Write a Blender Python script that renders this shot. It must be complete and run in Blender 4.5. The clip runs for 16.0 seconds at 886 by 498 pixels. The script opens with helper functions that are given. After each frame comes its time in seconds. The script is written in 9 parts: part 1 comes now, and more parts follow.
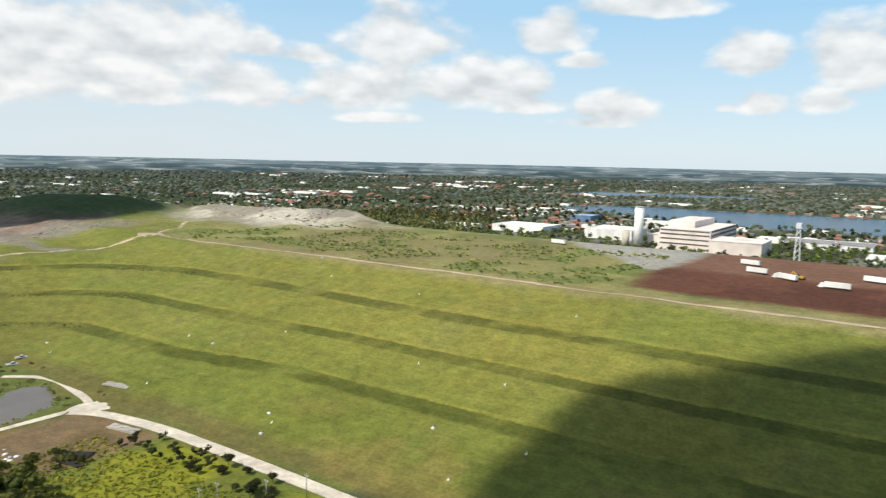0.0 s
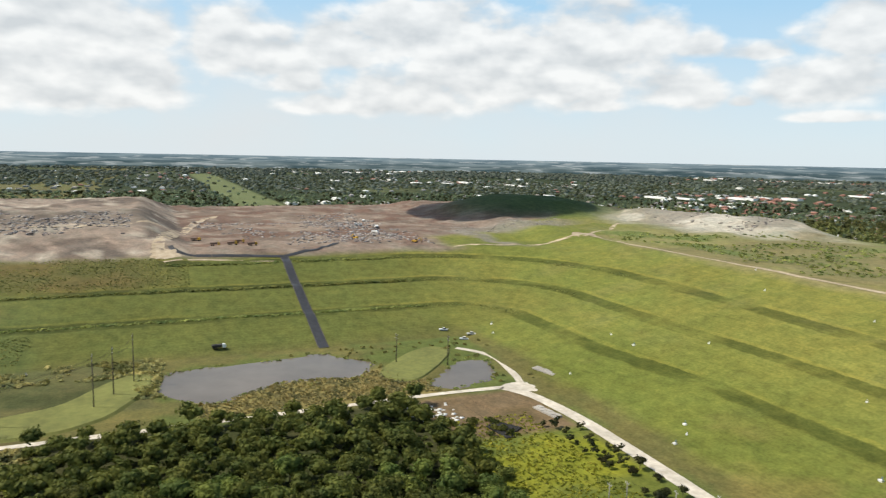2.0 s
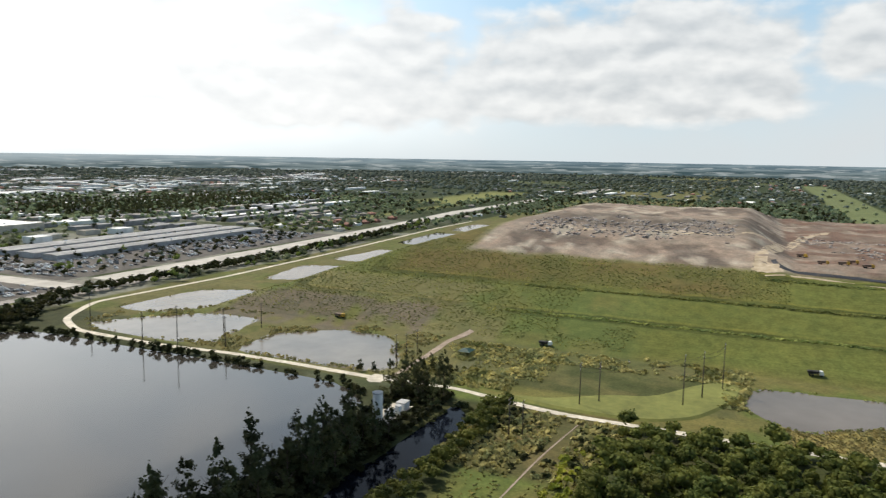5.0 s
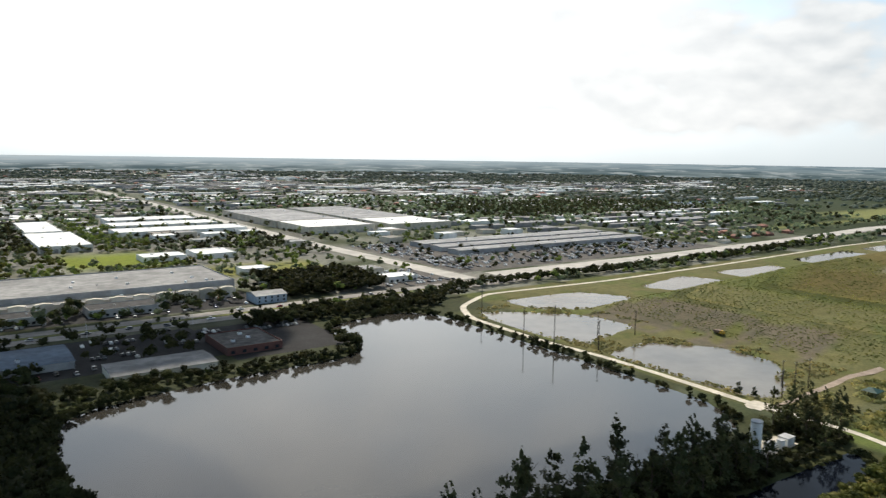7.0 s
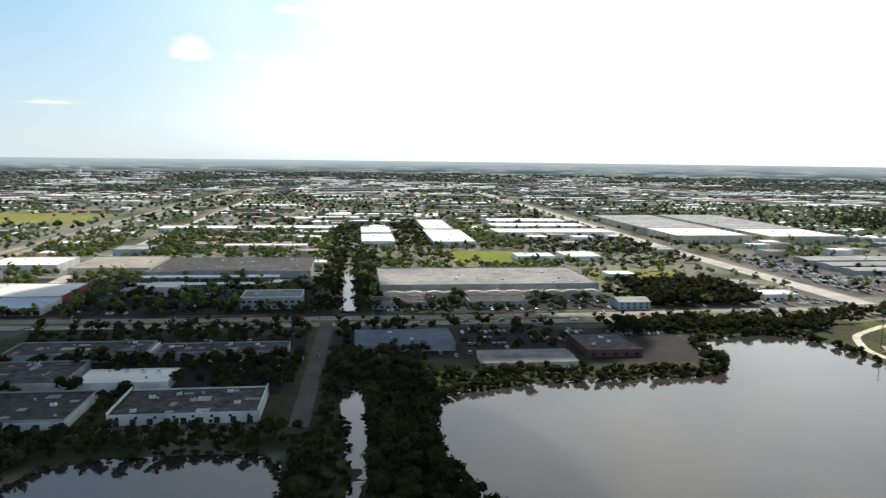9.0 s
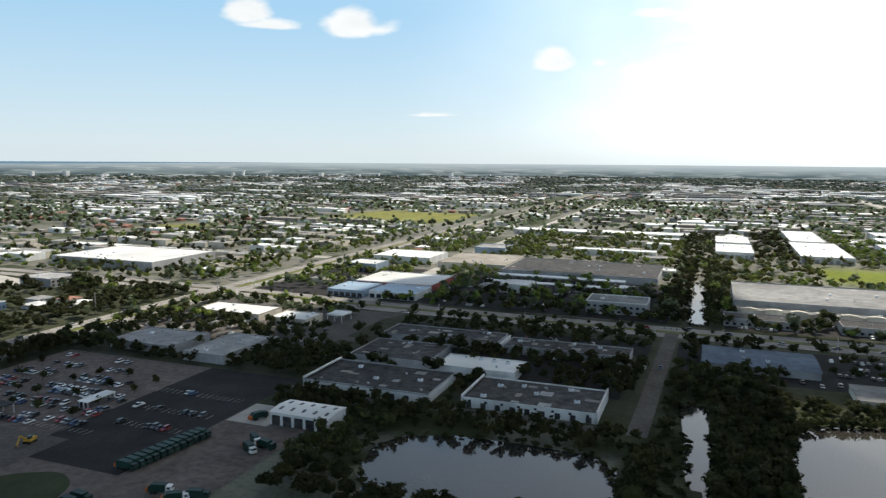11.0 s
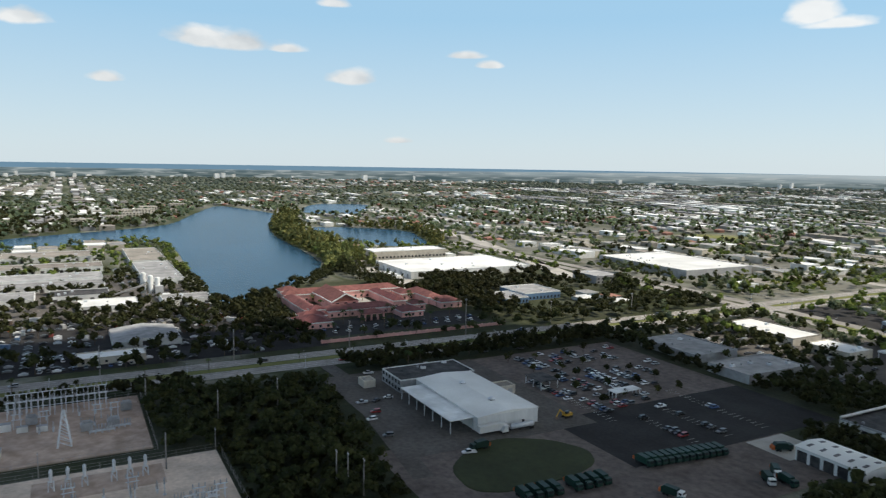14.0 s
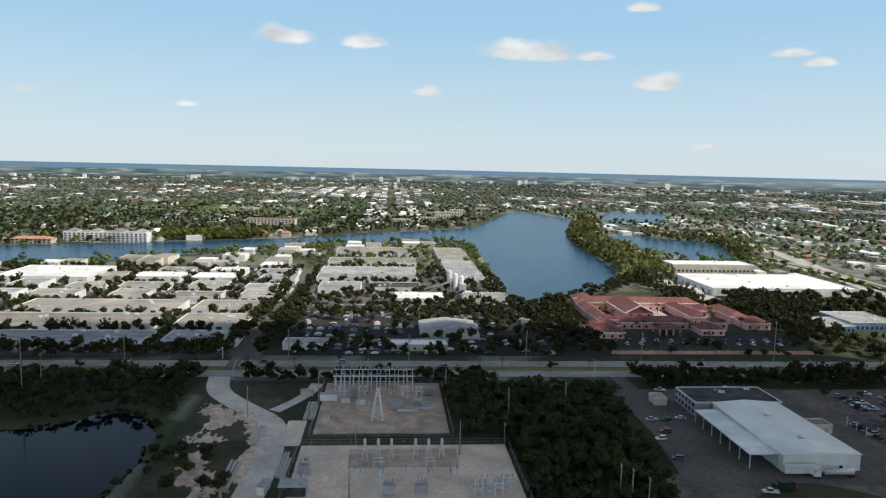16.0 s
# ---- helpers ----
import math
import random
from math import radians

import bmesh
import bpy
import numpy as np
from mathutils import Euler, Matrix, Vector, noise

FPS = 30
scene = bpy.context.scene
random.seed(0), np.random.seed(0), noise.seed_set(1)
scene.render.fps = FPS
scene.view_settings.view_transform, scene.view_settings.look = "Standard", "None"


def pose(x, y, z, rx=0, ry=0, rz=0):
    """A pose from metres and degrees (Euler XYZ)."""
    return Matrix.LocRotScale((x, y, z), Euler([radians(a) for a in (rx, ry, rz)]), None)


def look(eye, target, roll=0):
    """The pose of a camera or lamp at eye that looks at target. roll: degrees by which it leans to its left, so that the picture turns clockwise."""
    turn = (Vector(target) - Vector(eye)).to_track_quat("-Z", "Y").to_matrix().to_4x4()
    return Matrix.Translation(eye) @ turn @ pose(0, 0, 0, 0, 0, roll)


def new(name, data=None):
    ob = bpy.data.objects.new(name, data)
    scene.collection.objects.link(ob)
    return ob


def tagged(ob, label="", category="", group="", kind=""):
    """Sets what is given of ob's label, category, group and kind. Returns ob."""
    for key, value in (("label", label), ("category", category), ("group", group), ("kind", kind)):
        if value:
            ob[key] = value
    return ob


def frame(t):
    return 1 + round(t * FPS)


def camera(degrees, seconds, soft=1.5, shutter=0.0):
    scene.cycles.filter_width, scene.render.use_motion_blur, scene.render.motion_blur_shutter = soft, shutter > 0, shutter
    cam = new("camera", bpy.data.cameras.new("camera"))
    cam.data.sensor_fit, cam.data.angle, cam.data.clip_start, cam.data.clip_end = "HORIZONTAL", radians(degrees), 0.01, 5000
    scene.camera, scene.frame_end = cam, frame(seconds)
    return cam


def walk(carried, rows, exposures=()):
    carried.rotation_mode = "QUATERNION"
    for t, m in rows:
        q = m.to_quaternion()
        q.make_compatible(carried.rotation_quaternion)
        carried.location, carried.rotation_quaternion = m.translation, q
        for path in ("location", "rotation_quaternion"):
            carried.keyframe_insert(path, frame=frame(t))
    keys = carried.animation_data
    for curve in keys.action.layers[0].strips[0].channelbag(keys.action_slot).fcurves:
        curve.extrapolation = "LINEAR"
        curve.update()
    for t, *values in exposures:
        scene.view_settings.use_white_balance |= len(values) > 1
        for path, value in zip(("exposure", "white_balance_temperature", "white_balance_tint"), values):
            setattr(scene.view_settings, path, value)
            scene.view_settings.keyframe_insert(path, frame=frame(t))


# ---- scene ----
# The camera hovers and turns; x is east, y north.
cam = camera(63.63, 16.0, soft=1.25, shutter=0.2)
EYE = 110.0
TURN = [
    (0, 34.56, -7.13, -1.23),
    (0.5, 43.43, -7.27, -1.22),
    (1, 51.86, -7.38, -1.2),
    (1.5, 60.09, -7.44, -1.18),
    (2, 68.13, -7.49, -1.1),
    (2.5, 76.12, -7.51, -1.11),
    (3, 83.87, -7.52, -1.04),
    (3.5, 91.62, -7.5, -1.07),
    (4, 99.28, -7.49, -0.99),
    (4.2, 102.37, -7.49, -0.99),
    (5.25, 118.18, -7.44, -0.91),
    (6.3, 133.79, -7.4, -0.78),
    (6.5, 136.75, -7.39, -0.79),
    (7, 144.18, -7.37, -0.83),
    (7.5, 151.53, -7.38, -0.75),
    (8, 158.83, -7.36, -0.68),
    (8.5, 166.1, -7.32, -0.67),
    (9, 173.15, -7.28, -0.68),
    (9.2, 175.96, -7.26, -0.71),
    (10.25, 190.51, -7.17, -0.57),
    (11.3, 204.85, -7.08, -0.45),
    (11.5, 207.58, -7.02, -0.55),
    (12, 214.55, -6.94, -0.64),
    (12.5, 221.48, -6.87, -0.7),
    (13, 228.38, -6.81, -0.78),
    (13.5, 235.36, -6.78, -0.88),
    (14, 242.19, -6.76, -0.93),
    (14.5, 248.92, -6.73, -1.03),
    (15, 255.58, -6.7, -1.17),
    (15.5, 262.29, -6.67, -1.24),
    (16, 265.8, -6.61, -1.29),
]
walk(cam, [(t, pose(0, 0, EYE, 90 + pitch, roll, yaw)) for t, yaw, pitch, roll in TURN],
     [(0, 0.05), (2, 0.05), (4, -0.03), (8, -0.05), (9, 0.03), (12, 0.0), (14, -0.08), (16, -0.08)])

# ---------------------------------------------------------------- sky and sun
SUN_AZ, SUN_EL = 158.0, 51.0          # turned from north to west, height
SUN = Vector((-math.sin(radians(SUN_AZ)) * math.cos(radians(SUN_EL)), math.cos(radians(SUN_AZ)) * math.cos(radians(SUN_EL)), math.sin(radians(SUN_EL))))

# clouds: azimuth, height of the base, half width, height in degrees, thinness
CLOUDS = [
    (5.4, 7.9, 2.4, 1.8, 0), (7.1, 4.9, 1.6, 0.8, 0.1), (11.1, 4.7, 2.3, 0.8, 0.35), (12, 8.1, 2.2, 1, 0), (13.1, 4.3, 1.2, 0.3, 0.3), (18.8, 11.8, 3.8, 0.7, 0), (21.3, 4.4, 2.6, 0.9, 0.1), (22.5, 3.2, 3.4, 0.4, 0.3),
    (24, 7.9, 2.5, 0.6, 0.35), (26.2, 9.9, 2.2, 1.1, 0), (28.2, 4.5, 3.3, 0.6, 0.2), (31.8, 6.2, 4.8, 1.4, 0), (36.5, 9.1, 3.3, 1, 0.15), (38.5, 9.5, 3.5, 1.6, 0), (39.7, 3.3, 3.1, 0.4, 0.3), (40.6, 5.8, 3.9, 1.4, 0),
    (44.7, 8, 2.7, 0.7, 0.35), (45.8, 4.4, 1.1, 0.4, 0.3), (49.2, 8.6, 1.9, 1, 0.35), (50.2, 5.5, 2.9, 1.2, 0.05), (52.4, 9.5, 2.5, 1.3, 0.05), (56.4, 4.2, 2.3, 0.5, 0.2), (56.4, 5.5, 2.5, 1, 0.1), (56.7, 9.1, 4.1, 2.3, 0.05),
    (61.8, 7.4, 8.5, 2.5, 0), (62.1, 7.6, 5.2, 1.6, 0), (62.9, 5.2, 3.3, 0.7, 0.1), (69.6, 9.8, 6, 2.1, 0), (71.3, 4.9, 5.5, 1.4, 0.05), (76.5, 8.4, 3.1, 1.4, 0), (77.1, 4, 4, 0.8, 0.25), (79.8, 5.6, 2.2, 0.8, 0.1),
    (81.1, 7.6, 3.2, 1.5, 0), (84.3, 8.5, 3.3, 1.9, 0), (89.6, 8.8, 1.9, 1.2, 0.1), (90.3, 5.1, 2.6, 1.6, 0.05), (95.6, 8.9, 5.2, 1.6, 0), (95.7, 6.4, 5.9, 2.1, 0), (95.8, 3.6, 3.1, 0.7, 0.2), (97.2, 5.1, 7.5, 1.7, 0),
    (97.6, 9, 7.8, 2.5, 0), (105.5, 8.2, 5.3, 2.3, 0), (107.2, 5.2, 7.1, 1.7, 0), (107.5, 5.3, 8.6, 1.9, 0), (110.6, 6.1, 2.9, 1.9, 0.05), (113.2, 5, 2, 2.2, 0.1), (115.8, 10.2, 2.4, 0.7, 0.15), (117.9, 6.1, 5.9, 2, 0),
    (117.9, 8.2, 4.3, 2.1, 0), (119.3, 4.1, 6.1, 1.2, 0.1), (123.9, 6.5, 4.6, 2.3, 0.05), (124.1, 4.6, 8.8, 1.9, 0), (125.4, 8.1, 7.8, 2.4, 0), (131.7, 5.6, 7, 2.1, 0.15), (135.3, 10, 5.7, 1.3, 0.1), (146.7, 6.6, 9.4, 2.9, 0.1),
    (156.7, 5.7, 11.1, 2.5, 0.1), (161.1, 5.2, 7.3, 2.3, 0.15), (169.9, 9.4, 9.52, 1.8, 0.26), (177.7, 6.9, 1.02, 0.36, 0.31), (179.6, 9.8, 4.08, 1.01, 0.31), (180.7, 5.6, 3.74, 0.36, 0.36), (181.4, 10.6, 1.95, 0.5, 0.21), (183.5, 7, 1.61, 0.65, 0.21),
    (184.3, 7, 3.06, 0.65, 0.41), (184.6, 11, 1.61, 0.36, 0.31), (185.9, 6.3, 1.36, 0.43, 0.36), (188.6, 7.5, 0.85, 0.29, 0.46), (192.3, 7.7, 1.61, 0.65, 0.21), (201.2, 3.6, 2.38, 0.22, 0.51), (207.4, 10.4, 2.29, 0.79, 0.16), (213.8, 10.1, 2.21, 0.36, 0.26),
    (215.7, 11, 1.61, 0.72, 0.16), (238.6, 7.8, 1.1, 0.26, 0.32), (240.5, 8.5, 1.5, 0.26, 0.37), (245.8, 1.9, 2, 0.26, 0.57), (249.8, 6.7, 2, 0.51, 0.27), (250.8, 12.1, 1.2, 0.34, 0.32), (254.7, 8.6, 1.4, 0.26, 0.27), (257.6, 8.9, 2.5, 0.51, 0.17),
    (260.7, 9.2, 2.2, 0.59, 0.12), (267, 5.9, 1.2, 0.34, 0.32), (272.1, 9.6, 1.7, 0.51, 0.27), (278.1, 9.7, 2.1, 0.51, 0.27), (285.4, 4.3, 1, 0.26, 0.47), (295.7, 4.7, 1, 0.26, 0.52),
]


def link(tree, a, b):
    tree.links.new(a, b)


def make_world():
    world = bpy.data.worlds.new("sky")
    scene.world = world
    world.use_nodes = True
    t = world.node_tree
    t.nodes.clear()

    def math_node(op, a, b=None, c=None, clamp=False):
        n = t.nodes.new("ShaderNodeMath")
        n.operation, n.use_clamp = op, clamp
        for i, v in enumerate((a, b, c)):
            if v is None:
                continue
            if isinstance(v, (int, float)):
                n.inputs[i].default_value = v
            else:
                link(t, v, n.inputs[i])
        return n.outputs[0]

    def noise_node(vec, scale, detail, rough):
        n = t.nodes.new("ShaderNodeTexNoise")
        n.inputs["Scale"].default_value, n.inputs["Detail"].default_value, n.inputs["Roughness"].default_value = scale, detail, rough
        link(t, vec, n.inputs["Vector"])
        return n.outputs["Fac"]

    out, bg = t.nodes.new("ShaderNodeOutputWorld"), t.nodes.new("ShaderNodeBackground")
    sky = t.nodes.new("ShaderNodeTexSky")
    sky.sky_type, sky.sun_disc = "NISHITA", False
    sky.sun_elevation, sky.sun_rotation = radians(SUN_EL), radians(360 - SUN_AZ)
    sky.air_density, sky.dust_density, sky.ozone_density = 1.1, 0.5, 1.2
    co = t.nodes.new("ShaderNodeTexCoord")
    sep = t.nodes.new("ShaderNodeSeparateXYZ")
    link(t, co.outputs["Generated"], sep.inputs[0])
    az = math_node("MULTIPLY", math_node("ARCTAN2", math_node("MULTIPLY", sep.outputs[0], -1.0), sep.outputs[1]), 57.2958)
    az = math_node("ADD", az, math_node("MULTIPLY", math_node("LESS_THAN", az, -20.0), 360.0))
    el = math_node("MULTIPLY", math_node("ARCSINE", sep.outputs[2]), 57.2958)
    pos = t.nodes.new("ShaderNodeCombineXYZ")
    link(t, az, pos.inputs[0]), link(t, el, pos.inputs[1]), link(t, el, pos.inputs[2])
    # the clouds' bodies: round above, nearly flat below
    reach = None
    for a, e, w, h, thin in CLOUDS:
        m, up, n = (t.nodes.new("ShaderNodeVectorMath") for _ in range(3))
        m.operation, up.operation, n.operation = "MULTIPLY_ADD", "MAXIMUM", "LENGTH"
        link(t, pos.outputs[0], m.inputs[0]), link(t, m.outputs[0], up.inputs[0]), link(t, up.outputs[0], n.inputs[0])
        w, h, base = w * 1.2, h * 1.35, e - 0.6 * h
        m.inputs[1].default_value, m.inputs[2].default_value = (1 / w, 0.7 / h, -1.6 / h), (-a / w, -0.7 * base / h, 1.6 * base / h)
        up.inputs[1].default_value = (-99.0, 0.0, 0.0)
        far = math_node("ADD", n.outputs["Value"], thin) if thin else n.outputs["Value"]
        reach = far if reach is None else math_node("SMOOTH_MIN", reach, far, 0.18)
    # billows, sampled twice to light their tops
    squash = t.nodes.new("ShaderNodeVectorMath")
    squash.operation = "MULTIPLY"
    squash.inputs[1].default_value = (1.0, 1.75, 0.0)
    link(t, pos.outputs[0], squash.inputs[0])
    lift = t.nodes.new("ShaderNodeVectorMath")
    lift.operation = "ADD"
    lift.inputs[1].default_value = (0.2, 1.5, 0.0)
    link(t, squash.outputs[0], lift.inputs[0])
    low = noise_node(squash.outputs[0], 0.30, 4.5, 0.48)
    high = noise_node(lift.outputs[0], 0.30, 2.5, 0.42)
    broad = noise_node(squash.outputs[0], 0.1, 3.0, 0.5)
    body = math_node("SUBTRACT", 1.0, reach)
    dens = math_node("ADD", body, math_node("MULTIPLY", math_node("SUBTRACT", low, 0.44), 1.7))
    dens = math_node("MULTIPLY_ADD", dens, 2.0, 0.3, clamp=True)
    near_cloud = math_node("MULTIPLY_ADD", body, 1.5, 1.15, clamp=True)
    dens = math_node("MULTIPLY", dens, near_cloud)
    dens = math_node("SMOOTH_MIN", dens, 1.0, 0.3)
    over = math_node("MULTIPLY_ADD", el, 0.1, -1.5, clamp=True)
    cover = math_node("MULTIPLY_ADD", math_node("SUBTRACT", broad, 0.42), 7.0, 0.0, clamp=True)
    dens = math_node("MAXIMUM", dens, math_node("MULTIPLY", over, math_node("MULTIPLY", cover, 0.3)))
    # a thin veil towards the sun and a pale band over the horizon
    off = math_node("ABSOLUTE", math_node("SUBTRACT", az, 156.0))
    side = math_node("MULTIPLY_ADD", math_node("GREATER_THAN", az, 156.0), -7.0, 58.0)
    veil = math_node("SUBTRACT", 1.0, math_node("DIVIDE", off, side), clamp=True)
    veil = math_node("MULTIPLY", math_node("MULTIPLY", veil, veil), math_node("MULTIPLY_ADD", veil, -2.0, 3.0))
    veil = math_node("MULTIPLY", veil, math_node("MULTIPLY_ADD", broad, 0.9, 0.35, clamp=True))
    veil = math_node("MULTIPLY", veil, math_node("MULTIPLY_ADD", el, 0.25, 0.35, clamp=True))
    veil = math_node("MULTIPLY", veil, math_node("MULTIPLY_ADD", el, -0.035, 1.75, clamp=True))
    murk = math_node("SUBTRACT", 1.0, math_node("DIVIDE", math_node("ABSOLUTE", math_node("SUBTRACT", az, 85.0)), 75.0), clamp=True)
    murk = math_node("MULTIPLY", math_node("MULTIPLY", murk, murk), math_node("MULTIPLY_ADD", murk, -2.0, 3.0))
    murk = math_node("MULTIPLY", murk, math_node("MULTIPLY_ADD", el, -0.09, 1.25, clamp=True))
    murk = math_node("MULTIPLY", murk, math_node("MULTIPLY_ADD", broad, 1.6, -0.1, clamp=True))
    lit = math_node("MULTIPLY_ADD", math_node("SUBTRACT", low, high), 2.4, 0.56, clamp=True)

    def mix(fac, a, b):
        n = t.nodes.new("ShaderNodeMix")
        n.data_type = "RGBA"
        for sock, v in ((n.inputs[0], fac), (n.inputs[6], a), (n.inputs[7], b)):
            if isinstance(v, (int, float)):
                sock.default_value = v
            elif isinstance(v, tuple):
                sock.default_value = (*v, 1)
            else:
                link(t, v, sock)
        return n.outputs[2]

    tint = mix(math_node("DIVIDE", el, 11.0, clamp=True), (5.3, 6.3, 6.9), (3.0, 5.1, 6.9))
    base = mix(math_node("MINIMUM", math_node("MULTIPLY_ADD", el, -0.05, 1.6, clamp=True), 0.85), sky.outputs[0], tint)
    base = mix(math_node("MULTIPLY", murk, 0.9), base, (5.5, 5.85, 6.0))
    base = mix(math_node("MULTIPLY", veil, 0.85), base, (16.5, 16.5, 16.2))
    puff = mix(lit, (4.9, 5.1, 5.2), (7.3, 7.3, 7.15))
    puff = mix(math_node("MULTIPLY", veil, 1.1, clamp=True), puff, (9.0, 9.0, 8.9))
    east = math_node("MULTIPLY", math_node("MULTIPLY_ADD", az, 0.08, -12.5, clamp=True), math_node("MULTIPLY_ADD", az, -0.04, 9.6, clamp=True))
    puff = mix(math_node("MULTIPLY", east, 0.6), puff, (8.6, 8.6, 8.4))
    link(t, mix(math_node("MULTIPLY", dens, 0.93), base, puff), bg.inputs["Color"])
    bg.inputs["Strength"].default_value = 0.13
    link(t, bg.outputs[0], out.inputs[0])


make_world()
sun = new("sun", bpy.data.lights.new("sun", "SUN"))
sun.data.energy, sun.data.angle, sun.data.color = 5.0, radians(0.55), (1.0, 0.93, 0.80)
sun.matrix_world = look((0, 0, 900), Vector((0, 0, 900)) - SUN)

# ---------------------------------------------------------------- materials
def material(name, col, col2=None, scale=0.5, rough=0.85, metal=0.0, bump=0.0, rand=0.0, big=0.02, attr="", spec=0.3, stretch=(1, 1, 1), island=0.0, contrast=3.0):
    """A surface with fine grain, broad stains and, where asked, a shade of its own for each object or piece."""
    m = bpy.data.materials.new(name)
    m.use_nodes = True
    t = m.node_tree
    p = t.nodes["Principled BSDF"]
    p.inputs["Roughness"].default_value, p.inputs["Metallic"].default_value = rough, metal
    p.inputs["Specular IOR Level"].default_value = spec
    geo = t.nodes.new("ShaderNodeNewGeometry")
    vec = geo.outputs["Position"]
    if stretch != (1, 1, 1):
        s = t.nodes.new("ShaderNodeVectorMath")
        s.operation = "MULTIPLY"
        s.inputs[1].default_value = stretch
        link(t, vec, s.inputs[0])
        vec = s.outputs[0]

    def noise_fac(sc, detail=5.0):
        n = t.nodes.new("ShaderNodeTexNoise")
        n.inputs["Scale"].default_value, n.inputs["Detail"].default_value, n.inputs["Roughness"].default_value = sc, detail, 0.62
        link(t, vec, n.inputs["Vector"])
        return n.outputs["Fac"]

    def mixed(fac, a, b, blend="MIX"):
        n = t.nodes.new("ShaderNodeMix")
        n.data_type, n.blend_type = "RGBA", blend
        for sock, v in ((n.inputs[0], fac), (n.inputs[6], a), (n.inputs[7], b)):
            if isinstance(v, (int, float)):
                sock.default_value = v
            elif isinstance(v, tuple):
                sock.default_value = (*v, 1)
            else:
                link(t, v, sock)
        return n.outputs[2]

    def fit(v, lo, hi, a, b):
        n = t.nodes.new("ShaderNodeMapRange")
        n.inputs[1].default_value, n.inputs[2].default_value, n.inputs[3].default_value, n.inputs[4].default_value = lo, hi, a, b
        link(t, v, n.inputs[0])
        return n.outputs[0]

    fine = noise_fac(scale, 9.0)
    half = 0.5 / contrast
    fac = fit(fine, 0.5 - half, 0.5 + half, 0, 1)
    if attr:
        a = t.nodes.new("ShaderNodeVertexColor")
        a.layer_name = attr
        dark = mixed(1.0, a.outputs[0], tuple(c2 / max(c, 1e-3) for c, c2 in zip(col, col2 or col)), "MULTIPLY")
        colour = mixed(fac, a.outputs[0], dark)
    else:
        colour = mixed(fac, col, col2 or tuple(c * 0.75 for c in col))
    if attr:       # drier and greener patches, and tufts
        hue = fit(noise_fac(0.055, 6.0), 0.4, 0.6, 0, 1)
        colour = mixed(1.0, colour, mixed(hue, (1.03, 1.0, 0.95), (0.97, 1.0, 0.98)), "MULTIPLY")
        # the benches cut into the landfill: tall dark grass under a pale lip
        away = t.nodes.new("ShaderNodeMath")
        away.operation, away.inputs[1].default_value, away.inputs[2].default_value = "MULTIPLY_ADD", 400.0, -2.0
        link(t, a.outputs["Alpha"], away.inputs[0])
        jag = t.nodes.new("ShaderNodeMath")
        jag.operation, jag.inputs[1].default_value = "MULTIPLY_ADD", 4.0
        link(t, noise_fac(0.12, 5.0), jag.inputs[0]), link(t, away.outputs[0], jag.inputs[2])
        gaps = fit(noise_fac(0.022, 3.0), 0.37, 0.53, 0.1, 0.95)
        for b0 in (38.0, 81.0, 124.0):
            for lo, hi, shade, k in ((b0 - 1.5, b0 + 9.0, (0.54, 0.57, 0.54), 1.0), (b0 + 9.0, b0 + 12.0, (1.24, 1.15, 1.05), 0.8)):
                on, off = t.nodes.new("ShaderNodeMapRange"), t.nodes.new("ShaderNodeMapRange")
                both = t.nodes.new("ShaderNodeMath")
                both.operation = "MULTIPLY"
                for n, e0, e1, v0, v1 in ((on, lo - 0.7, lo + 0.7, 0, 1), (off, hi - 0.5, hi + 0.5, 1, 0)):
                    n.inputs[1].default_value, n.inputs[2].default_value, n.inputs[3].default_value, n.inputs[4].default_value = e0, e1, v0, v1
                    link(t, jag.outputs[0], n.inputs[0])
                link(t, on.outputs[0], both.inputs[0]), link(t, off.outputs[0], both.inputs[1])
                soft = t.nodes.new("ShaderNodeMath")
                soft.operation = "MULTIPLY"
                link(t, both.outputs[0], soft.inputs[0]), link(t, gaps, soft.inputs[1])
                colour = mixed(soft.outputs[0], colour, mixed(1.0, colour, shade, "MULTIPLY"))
        # mowing and growth in streaks along the slope
        sep, run, mow = t.nodes.new("ShaderNodeSeparateXYZ"), t.nodes.new("ShaderNodeCombineXYZ"), t.nodes.new("ShaderNodeTexNoise")
        wide, along = t.nodes.new("ShaderNodeMath"), t.nodes.new("ShaderNodeMath")
        link(t, geo.outputs["Position"], sep.inputs[0])
        wide.operation, wide.inputs[1].default_value, along.operation = "MULTIPLY", 0.55, "MULTIPLY_ADD"
        along.inputs[1].default_value, along.inputs[2].default_value = 0.035, 0.0
        link(t, away.outputs[0], wide.inputs[0]), link(t, sep.outputs[0], along.inputs[0])
        link(t, wide.outputs[0], run.inputs[0]), link(t, along.outputs[0], run.inputs[1])
        mow.inputs["Scale"].default_value, mow.inputs["Detail"].default_value, mow.inputs["Roughness"].default_value = 1.0, 4.0, 0.6
        link(t, run.outputs[0], mow.inputs["Vector"])
        streak = mixed(fit(mow.outputs["Fac"], 0.35, 0.65, 0, 1), (0.91, 0.92, 0.90), (1.07, 1.06, 1.06))
        colour = mixed(1.0, colour, streak, "MULTIPLY")
        tuft = fit(noise_fac(0.75, 4.0), 0.38, 0.62, 0, 1)
        colour = mixed(1.0, colour, mixed(tuft, (0.84, 0.85, 0.84), (1.12, 1.11, 1.1)), "MULTIPLY")
